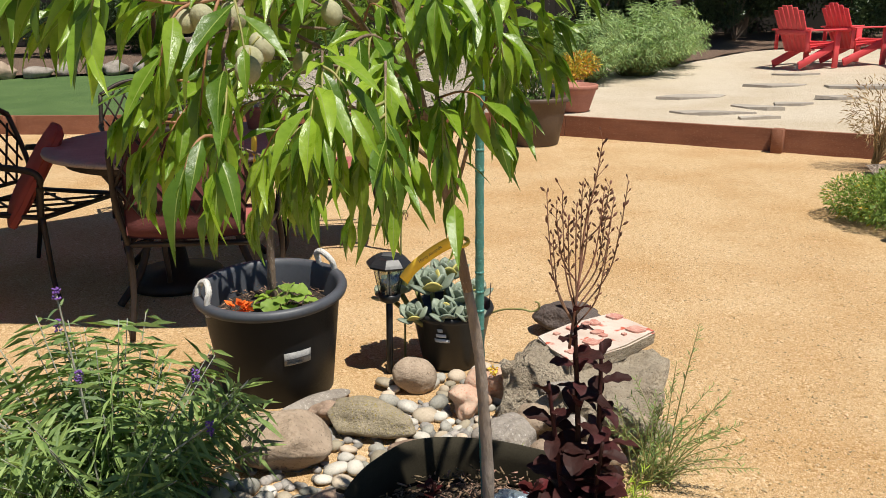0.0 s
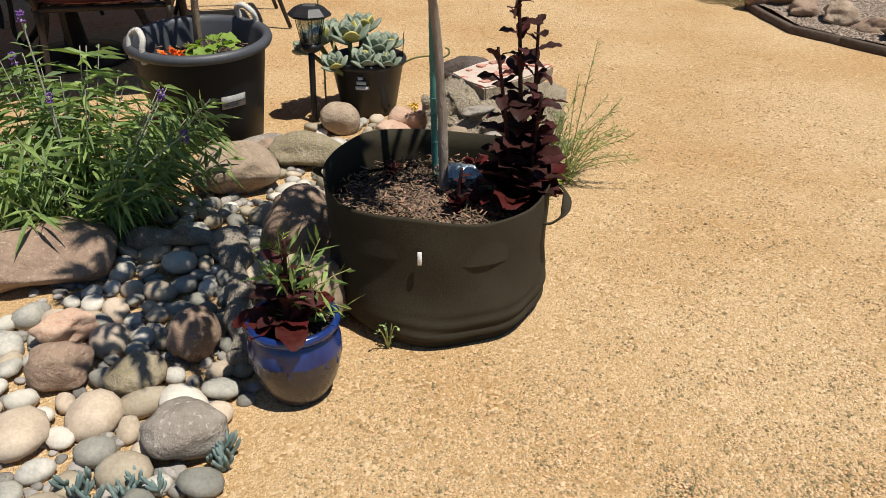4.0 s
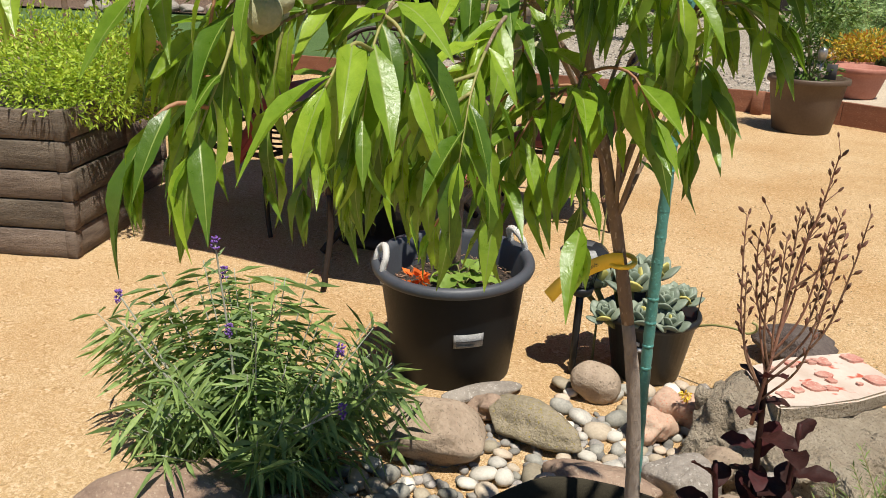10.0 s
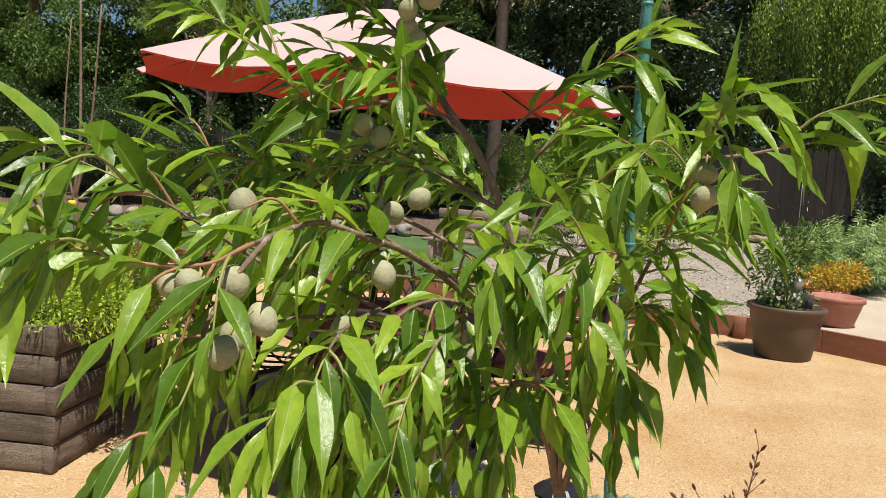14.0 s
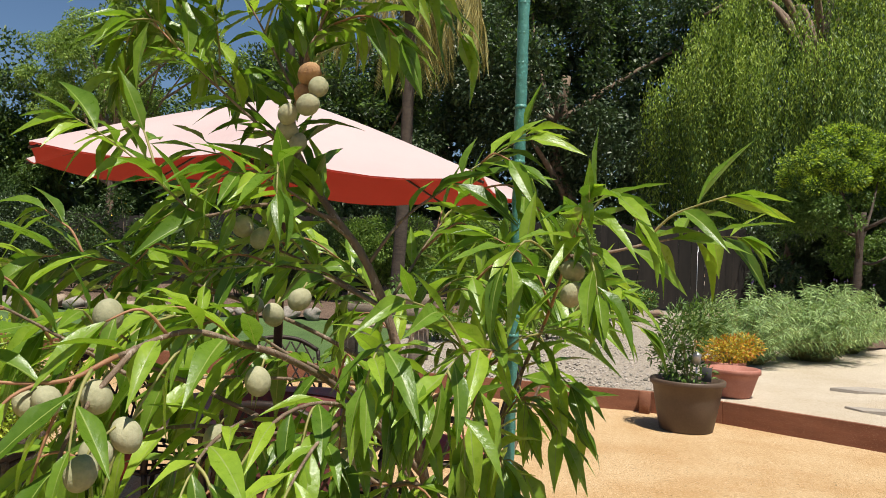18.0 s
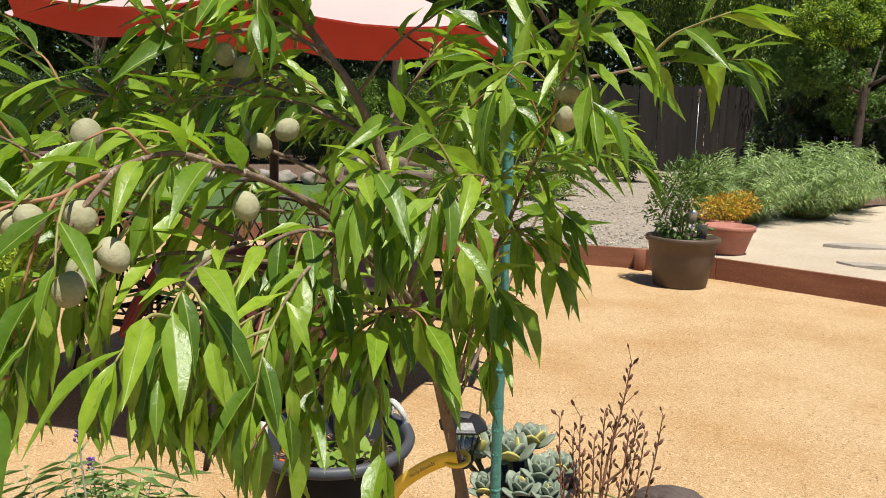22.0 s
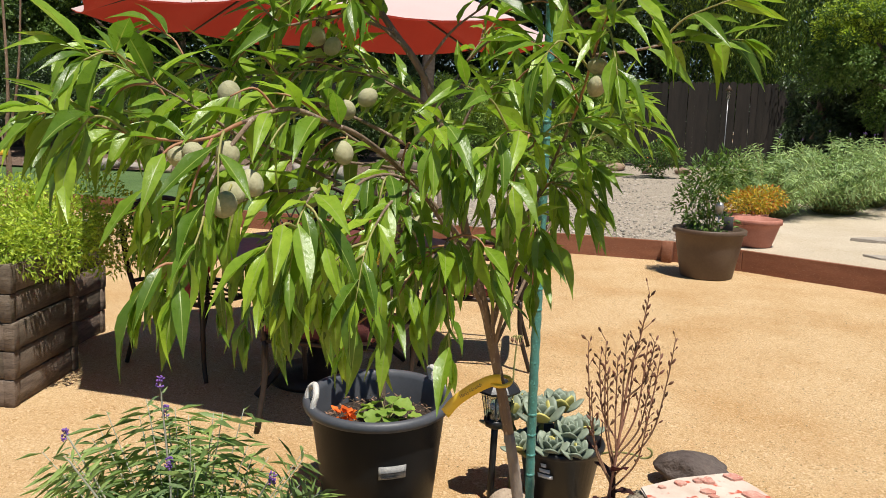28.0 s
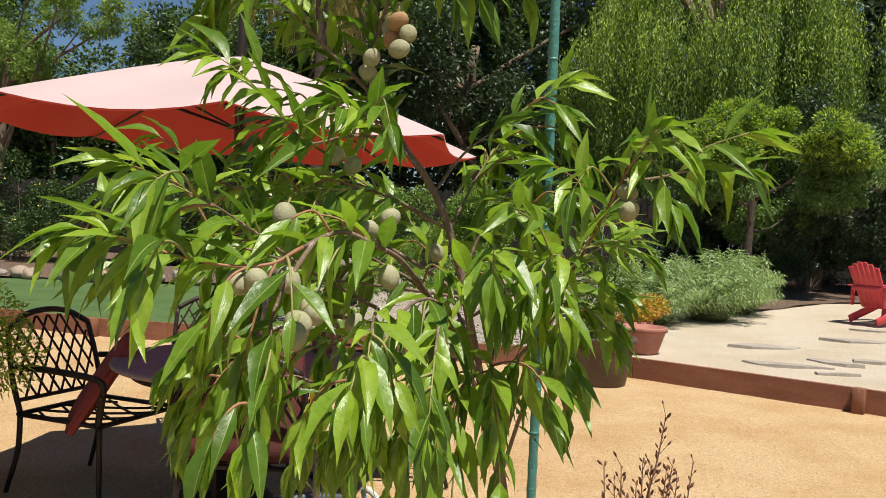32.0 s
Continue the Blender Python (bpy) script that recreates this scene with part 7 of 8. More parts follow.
heap("planter_herb", "dense bright green herb filling and spilling over the planter", (-2.98, 3.42, 0.64), [((0.05, -0.05, 0.17), (0.38, 0.33, 0.25)), ((0.32, -0.16, 0.14), (0.24, 0.27, 0.22)), ((0.10, 0.20, 0.21), (0.34, 0.27, 0.26)), ((-0.25, -0.1, 0.19), (0.34, 0.36, 0.26)), ((0.40, 0.12, 0.08), (0.20, 0.24, 0.18)), ((0.18, -0.36, 0.10), (0.26, 0.18, 0.18))], 11000, (0.036, 0.012), "mint", 14, shell=0.2, stems=26)
heap("pot_shrub", "dark green leafy shrub growing in the large brown pot", (0.285, 8.33, 0.42), [((-0.05, 0, 0.50), (0.24, 0.24, 0.26)), ((0.12, 0.05, 0.62), (0.18, 0.2, 0.2)), ((-0.16, 0, 0.30), (0.20, 0.2, 0.22)), ((0.0, 0, 0.1), (0.24, 0.24, 0.10))], 1500, (0.075, 0.022), "midtree", 15, stems=9)
dp = thing("solar_spike_light", "small steel solar path light pushed into the pot", "garden light", (0.36, 8.2, 0.42))
part("spike", lathe_bm([(0, 0), (0.008, 0), (0.008, 0.22), (0, 0.22)], 10), "steel", dp)
part("lantern", lathe_bm([(0, 0.2), (0.03, 0.21), (0.04, 0.28), (0.035, 0.30), (0, 0.32)], 20), "steel", dp)
part("panel", box_bm(0.09, 0.006, 0.13, (0.09, -0.03, 0.12), 0.002, -20), "ink", dp)
heap("gold_shrub", "low shrub with yellow and orange leaves in a clay pot", (0.66, 9.95, 0.45), [((0.0, 0, 0.16), (0.30, 0.26, 0.15)), ((0.15, 0, 0.22), (0.24, 0.2, 0.14)), ((-0.15, 0, 0.15), (0.2, 0.2, 0.13))], 1300, (0.05, 0.02), "nandina", 16, extra=(("nandina_red", 420, (0.05, 0.02)),), stems=8)
terr_pot("clay_pot", "smaller terracotta pot holding the gold shrub", (0.66, 9.95, 0.21), pot_profile(0.20, 0.14, 0.28, 0.018, 0.05), "terracotta")


def tub_seedling():
    rs = random.Random(17)
    T = thing("tub_seedling", "light green scalloped leaves growing in the tub", "plant", (-0.665, 2.70, 0.315))
    blades = [ruffled_leaf("leaf", "lightleaf", k + 3, width=1.05, curl=(0.30, 0.45, 0.2)[k], ruffle=0.05, n=14) for k in range(3)]
    for k in range(17):
        a = k * 137.5 + rs.uniform(-20, 20)
        r = 0.022 + 0.052 * (k / 17)
        h = 0.085 - 0.065 * (k / 17) + rs.uniform(-0.01, 0.01)
        e = Vector((r * math.cos(radians(a)) * 1.15, r * math.sin(radians(a)) * 0.8, h))
        tube("stalk", smooth_line([(0, 0, 0), e * 0.5 + Vector((0, 0, 0.01)), e], 3), 0.0022, "greentwig", T, 5)
        o = part("leaf", blades[k % 3], None, T)
        sc = rs.uniform(0.045, 0.068)
        o.matrix_basis = Matrix.Translation(e) @ pose(0, 0, 0, 0, 0, a - 90) @ pose(0, 0, 0, rs.uniform(-12, 22), rs.uniform(-15, 15), 0) @ Matrix.Diagonal((sc, sc, sc, 1))


tub_seedling()
fl = heap("orange_flower", "orange fallen petals on bark in the tub", (-0.80, 2.63, 0.345), [((0, 0, 0.012), (0.035, 0.03, 0.012))], 26, (0.04, 0.03), "orange", 18, cat="flower")
heap("yellow_flower", "yellow bloom on the pink quartz rock", (0.075, 2.645, 0.135), [((0, 0, 0.01), (0.014, 0.012, 0.012))], 40, (0.014, 0.01), "yellow", 19, cat="flower")


def tub_sapling():
    rs = random.Random(77)
    t = thing("tub_sapling", "slim young fruit tree with drooping leaves planted in tub", "tree", (0, 0, 0))
    line = smooth_line([(-0.745, 2.83, 0.3), (-0.735, 2.82, 0.5), (-0.72, 2.80, 0.7), (-0.69, 2.78, 0.9), (-0.66, 2.76, 1.08)], 5)
    tube("trunk", line, (0.017, 0.006), "bark", t, 10)
    poses = []
    for f, e in (((-0.70, 2.79, 0.85), (-0.90, 2.65, 0.88)), ((-0.69, 2.78, 0.9), (-0.55, 2.60, 0.92)), ((-0.67, 2.77, 1.0), (-0.62, 2.85, 1.15)), ((-0.66, 2.76, 1.06), (-0.72, 2.7, 1.2))):
        ln = smooth_line([f, Vector(f).lerp(Vector(e), 0.5) + Vector((0, 0, 0.04)), e], 5)
        tube("limb", ln, (0.005, 0.002), "bark", t, 6)
        for i in range(14):
            p, d = along(ln, 0.2 + 0.79 * i / 14)
            a = i * 2.4
            o = Vector((math.cos(a), math.sin(a), 0.1))
            m = leaf_pose(p, d * 0.4 + o * 0.6 + Vector((0, 0, -rs.uniform(0.4, 1.1))), Vector((rs.uniform(-0.4, 0.4), -0.2, 1)), rs.uniform(0.07, 0.10))
            q = part("leaf", LEAVES[rs.randrange(len(LEAVES))], "leaf", t)
            q.matrix_basis = m
    part("tape", raw("tape", *ribbon([(-0.75, 2.79, 0.93), (-0.755, 2.785, 0.86), (-0.745, 2.78, 0.78), (-0.73, 2.78, 0.74)], 0.02)), "yellowtag", t, "yellow plastic tape")


tub_sapling()


# ---- right-hand border: edging, stones, shrubs, bark ----
EDGE = [(2.34, 4.85), (2.33, 4.55), (2.335, 4.2), (2.49, 3.93), (2.64, 3.65), (2.95, 3.1), (3.3, 2.4)]
BED = [(2.9, 6.9), (2.75, 6.0), (2.45, 5.3)] + EDGE
ed = thing("border_edging", "low dark timber edging strip along the planted border", "edging", kind="structure")
for (xa, ya), (xb, yb) in zip(EDGE, EDGE[1:]):
    d = Vector((xb - xa, yb - ya, 0))
    b = part("board", board_quad("edge_board", d.length + 0.01, 0.066, 0.035, 0.006), "edgewood", ed)
    b.matrix_basis = pose((xa + xb) / 2, (ya + yb) / 2, -0.02, 0, 0, math.degrees(math.atan2(d.y, d.x)))
vs, fs = [], []
ey = np.linspace(2.3, 6.9, 40)
ex = np.interp(ey, [p[1] for p in BED][::-1], [p[0] for p in BED][::-1]) + 0.03
for x0, y in zip(ex, ey):
    for k in range(26):
        x = x0 + (k / 25) ** 1.3 * 3.4
        vs.append((x, y, 0.05 + 0.05 * min(1, k / 8) + 0.02 * noise.noise(Vector((x * 3, y * 3, 0))) + 0.01 * noise.noise(Vector((x * 14, y * 14, 0)))))
fs = [(j * 26 + i, j * 26 + i + 1, (j + 1) * 26 + i + 1, (j + 1) * 26 + i) for j in range(39) for i in range(25)]
M["borderbark"] = pebbly("border_bark", (0.30, 0.22, 0.165), [(0.09, 0.06, 0.045), (0.36, 0.27, 0.205), (0.54, 0.45, 0.36), (0.21, 0.14, 0.10)], 45, 1.0, 0.03, fine2=2.0)
tagged(part("border_bed", raw("border_bed", vs, fs), "borderbark"), "planted border covered with loose bark mulch", "bed", kind="structure")
for i, (x, y, dx, dy, dz, m) in enumerate(((2.44, 4.80, 0.30, 0.24, 0.19, "brownrock"), (2.58, 4.70, 0.30, 0.22, 0.20, "brownrock"), (2.50, 4.45, 0.26, 0.20, 0.13, "brownrock"), (2.60, 4.22, 0.26, 0.2, 0.14, "tanrock"), (2.70, 4.00, 0.22, 0.16, 0.12, "brownrock"), (2.82, 3.80, 0.32, 0.24, 0.16, "tanrock"), (3.06, 3.35, 0.28, 0.24, 0.2, "brownrock"), (3.3, 2.9, 0.3, 0.24, 0.2, "greyrock"))):
    stone("border_stone", "grey-brown field stone set behind the border edging", (x, y, 0.02), (dx, dy, dz), m, 200 + i, i * 33, 0.34, 6, cuts=4)
heap("border_shrub", "low light green shrub with yellowish tips at the border", (2.45, 5.25, 0.02), [((-0.02, -0.12, 0.15), (0.28, 0.28, 0.17)), ((0.12, 0.05, 0.18), (0.22, 0.26, 0.17)), ((-0.14, 0.12, 0.12), (0.22, 0.26, 0.14))], 7500, (0.034, 0.011), "lighttree", 21, extra=(("nandina", 420, (0.03, 0.011)),), stems=10)
heap("border_shrub", "green leafy rounded shrub in the border", (3.08, 6.0, 0.05), [((0.0, 0, 0.26), (0.27, 0.28, 0.22)), ((0.18, 0.12, 0.32), (0.24, 0.26, 0.22)), ((-0.14, -0.06, 0.18), (0.2, 0.22, 0.17))], 2400, (0.05, 0.022), "midtree", 22, extra=(("lighttree", 700, (0.045, 0.018)),), stems=10)
heap("dry_shrub", "tan dry twiggy shrub against the low wall", (3.05, 7.0, 0.05), [((0.0, 0, 0.45), (0.30, 0.24, 0.26)), ((0.15, 0, 0.3), (0.3, 0.2, 0.2))], 900, (0.07, 0.010), "drybush", 23, stems=40, stemmat="drybush")
heap("border_shrub", "dark green shrub deeper in the border", (3.9, 6.2, 0.05), [((0.0, 0, 0.4), (0.6, 0.45, 0.38)), ((0.6, 0.1, 0.5), (0.5, 0.45, 0.4))], 9000, (0.06, 0.022), "shrubdark", 24, stems=8)


# ---- terrace: sage, flagstones, red chairs, bench ----
def t_at(x, y, dz=0.0):
    return (x, y, terrace(x, y) + dz)


sage_clump("sage_bush", "broad grey-green flowering sage bush on the terrace", t_at(0.95, 12.0), 247, 1.02, (0.95, 0.75), (0.10, 0.017), "salviafar", 41, 0.3, 3, per=17)
sage_clump("sage_bush", "wide grey-green sage bush spreading over sand", t_at(1.85, 12.7), 266, 1.08, (1.0, 0.8), (0.10, 0.017), "salviafar", 42, 0.3, 3, per=17)
sage_clump("sage_bush", "grey-green sage bush with long arching tips", t_at(2.45, 13.8), 209, 1.02, (0.72, 0.8), (0.10, 0.017), "salviafar", 43, 0.3, 4, per=17)

for k, (x, y, rx, ry, rz) in enumerate(((2.25, 10.35, 0.42, 0.16, 8), (2.15, 9.1, 0.40, 0.13, -6), (2.72, 9.45, 0.26, 0.15, -35), (3.15, 9.65, 0.24, 0.12, 4), (3.45, 11.2, 0.4, 0.15, 0), (3.85, 10.05, 0.3, 0.14, 12), (4.4, 10.9, 0.4, 0.2, -8), (4.75, 9.4, 0.4, 0.22, 20), (2.55, 8.75, 0.22, 0.08, 5), (4.0, 12.3, 0.3, 0.12, 0))):
    rnd = random.Random(300 + k)
    bm = bmesh.new()
    n = rnd.choice((5, 6, 6, 7))
    ang = sorted((i + rnd.uniform(-0.3, 0.3)) * 6.283 / n for i in range(n))
    pts = [(rx * rnd.uniform(0.8, 1.25) * math.cos(a), ry * rnd.uniform(0.8, 1.25) * math.sin(a)) for a in ang]
    top = [bm.verts.new((a, b, 0.002 + rnd.uniform(-0.004, 0.010))) for a, b in pts]
    low = [bm.verts.new((a * 1.02, b * 1.02, -0.03)) for a, b in pts]
    bm.faces.new(top)
    for i in range(n):
        bm.faces.new((low[i], low[(i + 1) % n], top[(i + 1) % n], top[i]))
    f = part("flagstone", bm, "flag", None, smooth=False)
    f.matrix_basis = pose(*t_at(x, y, 0.012), rnd.uniform(-2, 2), rnd.uniform(-2, 2), rz)
    tagged(f, "irregular grey flagstone half sunk in the sand", "flagstone", "flagstones in the sand")


def lounge_chair(at, rz):
    c = thing("adirondack_chair", "bright red slatted adirondack garden chair on the sand", "chair", at, rz, "red chairs on the sand")
    for k in range(6):
        x = (k - 2.5) * 0.092
        z1 = 0.98 - 0.05 * abs(k - 2.5) ** 1.4 * 0.5
        bm = box_bm(0.084, 0.02, z1 - 0.24, (0, 0, (z1 - 0.24) / 2), 0.004)
        o = part("back_slat", bm, "redchair", c)
        o.matrix_basis = pose(x * 0.9, -0.20, 0.24, 24, x * 14, 0)
    for k in range(6):
        part("seat_slat", box_bm(0.50, 0.075, 0.018, (0, -0.16 + k * 0.085, 0.27 + k * 0.018), 0.004), "redchair", c)
    for sx in (-1, 1):
        part("front_leg", box_bm(0.03, 0.10, 0.54, (sx * 0.28, 0.26, 0.27), 0.005), "redchair", c)
        o = part("back_leg", box_bm(0.028, 0.78, 0.11, (0, 0, 0), 0.006), "redchair", c)
        o.matrix_basis = pose(sx * 0.255, -0.06, 0.2, 22, 0, 0)
        part("arm", box_bm(0.12, 0.72, 0.022, (sx * 0.32, -0.02, 0.555), 0.008), "redchair", c)
        o = part("arm_brace", box_bm(0.028, 0.06, 0.30, (sx * 0.30, -0.34, 0.41), 0.005), "redchair", c)
    part("back_rail", box_bm(0.56, 0.03, 0.07, (0, -0.36, 0.52), 0.005), "redchair", c)
    part("front_rail", box_bm(0.53, 0.025, 0.10, (0, 0.30, 0.33), 0.005), "redchair", c)
    return c


lounge_chair(t_at(4.42, 13.15), -62)
lounge_chair(t_at(5.22, 13.45), -70)
lounge_chair(t_at(6.3, 12.4), 40)
st = thing("side_table", "low dark wooden slab table beside the red chairs", "table", t_at(5.95, 13.0))
part("top", box_bm(0.7, 0.45, 0.05, (0, 0, 0.38), 0.01), "darkrock", st)
for sx in (-1, 1):
    part("leg", box_bm(0.06, 0.35, 0.36, (sx * 0.26, 0, 0.18), 0.006), "darkrock", st)

bn = thing("timber_bench", "weathered grey plank garden bench on the gravel", "bench", t_at(-3.45, 10.0), -4)
for k in range(3):
    part("seat_plank", box_bm(1.25, 0.13, 0.035, (0, -0.15 + k * 0.15, 0.43), 0.005), "greywood", bn)
for k in range(2):
    o = part("back_plank", box_bm(1.25, 0.03, 0.12, (0, 0.24, 0.60 + k * 0.16), 0.005), "greywood", bn)
for sx in (-1, 1):
    part("leg", box_bm(0.07, 0.40, 0.41, (sx * 0.5, 0, 0.205), 0.006), "greywood", bn)
    part("back_post", box_bm(0.06, 0.05, 0.84, (sx * 0.5, 0.27, 0.42), 0.006), "greywood", bn)

fd = thing("bird_feeder", "bird feeder on thin metal pole rising behind the sage", "bird feeder", t_at(0.30, 16.5))
part("pole", lathe_bm([(0, 0), (0.007, 0), (0.007, 1.58), (0, 1.58)], 8), "steel", fd)
part("lantern", lathe_bm([(0, 1.57), (0.04, 1.58), (0.035, 1.72), (0.038, 1.73), (0, 1.74)], 14), "glass", fd)
part("roof", lathe_bm([(0.0, 1.73), (0.075, 1.735), (0.02, 1.80), (0, 1.84)], 14), "brownpot", fd)

rs = random.Random(8)
for k in range(16):
    x = -12.5 + k * 0.42 + rs.uniform(-0.1, 0.1)
    y = 13.4 + (x + 8) * 0.18 + rs.uniform(-0.2, 0.2)
    stone("lawn_stone", "grey field stone along the back of the lawn", t_at(x, y, -0.02), (rs.uniform(0.3, 0.6), rs.uniform(0.25, 0.4), rs.uniform(0.18, 0.36)), rs.choice(("greyrock", "tanrock", "greyrock")), 320 + k, rs.uniform(0, 180), 0.25, 4, cuts=3, group="stones along the lawn")
for k in range(7):
    x = -4.0 + k * 0.7
    stone("edge_timber_stone", "low rough stone at the back of the gravel bed", t_at(x, 18.3 + 0.2 * (k % 2), -0.02), (0.5, 0.3, 0.2), "brownrock", 350 + k, k * 20, 0.25, 4, cuts=3, group="stones behind the gravel")


# ---- trees, hedges and shrubs round the garden ----
def limb_tree(name, label, at, trunk, limbs, blobs, n, leaf, material, seed, bark="bark", extra=(), shell=0.5, cat="tree", hang=0.0):
    """A tree: tapered trunk, limbs into the clumps, and a crown of leaf clumps with gaps."""
    rs = np.random.RandomState(seed)
    T = thing(name, label, cat, at)
    line = smooth_line(trunk, 5)
    tube("trunk", line, (limbs[0], limbs[0] * 0.45), bark, T, 12)
    for c, r in blobs[:limbs[1]]:
        s = line[int(len(line) * rs.uniform(0.45, 0.95)) - 1]
        e = Vector(c)
        tube("limb", smooth_line([s, s.lerp(e, 0.5) + Vector(rs.uniform(-0.2, 0.2, 3)), e], 4), (limbs[0] * 0.4, limbs[0] * 0.1), bark, T, 7)
    # break each clump into smaller sprays so that the outline is uneven
    fine = []
    for c, r in blobs:
        for _ in range(9):
            g = rs.normal(size=3)
            g /= np.linalg.norm(g)
            fine.append((tuple(np.array(c) + g * np.array(r) * rs.uniform(0.45, 0.95)), tuple(np.array(r) * rs.uniform(0.22, 0.45))))
    p, g = cloud(rs, n, fine, shell * 0.5)
    g = g * 0.6 + rs.normal(size=g.shape) * 0.6 + np.array([0, 0, -hang])
    part("crown", leaves_mesh("crown", p, g, leaf[0], leaf[1], material, seed, droop=0.2), material, T)["kind"] = "stuff"
    # lighter leaf colour over the upper clumps imitates sun on the crown
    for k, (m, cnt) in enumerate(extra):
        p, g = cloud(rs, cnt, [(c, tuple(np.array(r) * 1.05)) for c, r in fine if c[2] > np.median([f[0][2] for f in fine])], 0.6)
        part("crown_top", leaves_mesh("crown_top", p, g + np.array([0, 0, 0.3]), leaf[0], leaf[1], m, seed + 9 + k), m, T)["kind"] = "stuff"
    return T


def mound(rs, c, r, n, k=0.5):
    """Clumps scattered over a big rounded form."""
    out = []
    for _ in range(n):
        g = rs.normal(size=3)
        g /= np.linalg.norm(g)
        f = rs.uniform(0.5, 0.9)
        out.append(((c[0] + g[0] * r[0] * f, c[1] + g[1] * r[1] * f, c[2] + g[2] * r[2] * f), (r[0] * k * rs.uniform(0.6, 1.0), r[1] * k * rs.uniform(0.6, 1.0), r[2] * k * rs.uniform(0.6, 1.0))))
    return out


R = np.random.RandomState(50)
# bright upper leaves and dark bark put sun and shade into the colour
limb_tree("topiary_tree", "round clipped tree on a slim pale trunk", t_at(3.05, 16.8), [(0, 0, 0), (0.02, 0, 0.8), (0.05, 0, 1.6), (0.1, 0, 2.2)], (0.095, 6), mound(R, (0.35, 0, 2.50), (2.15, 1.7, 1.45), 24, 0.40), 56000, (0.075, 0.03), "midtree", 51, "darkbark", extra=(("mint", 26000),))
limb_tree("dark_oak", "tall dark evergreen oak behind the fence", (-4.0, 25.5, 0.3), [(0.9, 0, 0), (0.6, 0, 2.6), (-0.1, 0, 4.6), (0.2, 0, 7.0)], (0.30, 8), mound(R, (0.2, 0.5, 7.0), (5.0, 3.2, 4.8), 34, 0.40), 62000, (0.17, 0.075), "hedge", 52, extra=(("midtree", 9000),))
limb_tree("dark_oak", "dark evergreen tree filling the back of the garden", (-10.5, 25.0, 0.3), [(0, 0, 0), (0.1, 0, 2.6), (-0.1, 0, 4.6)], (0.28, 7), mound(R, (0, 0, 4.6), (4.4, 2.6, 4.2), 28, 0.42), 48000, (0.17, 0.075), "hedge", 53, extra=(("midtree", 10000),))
limb_tree("light_tree", "feathery light green tree against the sky", (-17.0, 21.0, 0.3), [(0, 0, 0), (0.2, 0, 3), (0.3, 0, 6)], (0.16, 14), mound(R, (0.2, 0, 6.7), (4.2, 2.0, 2.9), 34, 0.25), 40000, (0.11, 0.042), "lighttree", 54)
limb_tree("light_tree", "thin light green tree with open crown", (-13.2, 26.5, 0.3), [(0, 0, 0), (0.2, 0, 3), (0.6, 0, 7)], (0.2, 8), mound(R, (0.5, 0, 5.6), (2.2, 2.0, 3.4), 18, 0.27), 18000, (0.13, 0.045), "lighttree", 55)
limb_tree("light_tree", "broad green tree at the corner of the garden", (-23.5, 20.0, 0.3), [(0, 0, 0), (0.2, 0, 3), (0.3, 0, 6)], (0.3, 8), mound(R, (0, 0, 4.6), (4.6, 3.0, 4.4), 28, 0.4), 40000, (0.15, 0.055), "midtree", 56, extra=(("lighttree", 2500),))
SHRUBS = (
    (-15.6, 15.6, 2.2, 2.8, "shrubdark", "tall green shrub beside the lawn"), (-12.3, 16.2, 2.2, 2.5, "shrubdark", "leafy green shrub with yellow flowers before the fence"),
    (-9.8, 16.9, 1.9, 2.1, "hedge", "dark shrub with yellow flowers behind the lawn"), (-8.0, 17.5, 1.6, 2.2, "shrubdark", "green shrub spreading against the fence"),
    (-6.4, 18.0, 1.6, 2.4, "lighttree", "light green shrub reaching above the fence"), (-4.3, 18.3, 1.5, 2.3, "lighttree", "tall light green shrub against the fence"),
    (-2.5, 18.8, 1.1, 2.1, "lighttree", "yellow-green leafy shrub against the fence"), (-18.5, 13.0, 2.4, 3.2, "shrubdark", "tall shrub at the edge of the lawn"), (-21.5, 10.5, 2.4, 3.0, "hedge", "dark tall shrub at the corner of the lawn"),
    (-16.6, 13.9, 2.0, 3.0, "shrubdark", "dense green shrub in the corner of the lawn"), (-14.0, 14.7, 1.6, 2.4, "hedge", "dark leafy shrub beside the lawn"),
    # dark shrubs added where the shade of the hedge trees reads black
    (4.5, 18.0, 1.3, 2.3, "hedge", "dark shrub in the shade behind the red chairs"), (6.6, 17.6, 1.4, 2.6, "hedge", "dark evergreen shrub behind the red chairs"), (8.9, 16.9, 1.5, 2.6, "hedge", "dark evergreen shrub closing the sand"), (11.2, 15.6, 1.6, 2.6, "hedge", "dark evergreen shrub at the end of the sand"))
for k, (x, y, rx, h, m, label) in enumerate(SHRUBS):
    z = terrace(x, y)
    heap("garden_shrub", label, (x, y, z), mound(R, (0, 0, h * 0.5), (rx * 0.85, 0.8, h * 0.45), 18, 0.42), 17000, (0.085, 0.036), m, 60 + k, cat="shrub", stems=8, stemmat="bark", extra=(("yellow", 90, (0.06, 0.06)),) if k in (1, 2) else (("lighttree" if 3 < k < 7 else "midtree", 700 if k < 11 else 150, (0.10, 0.038)),))
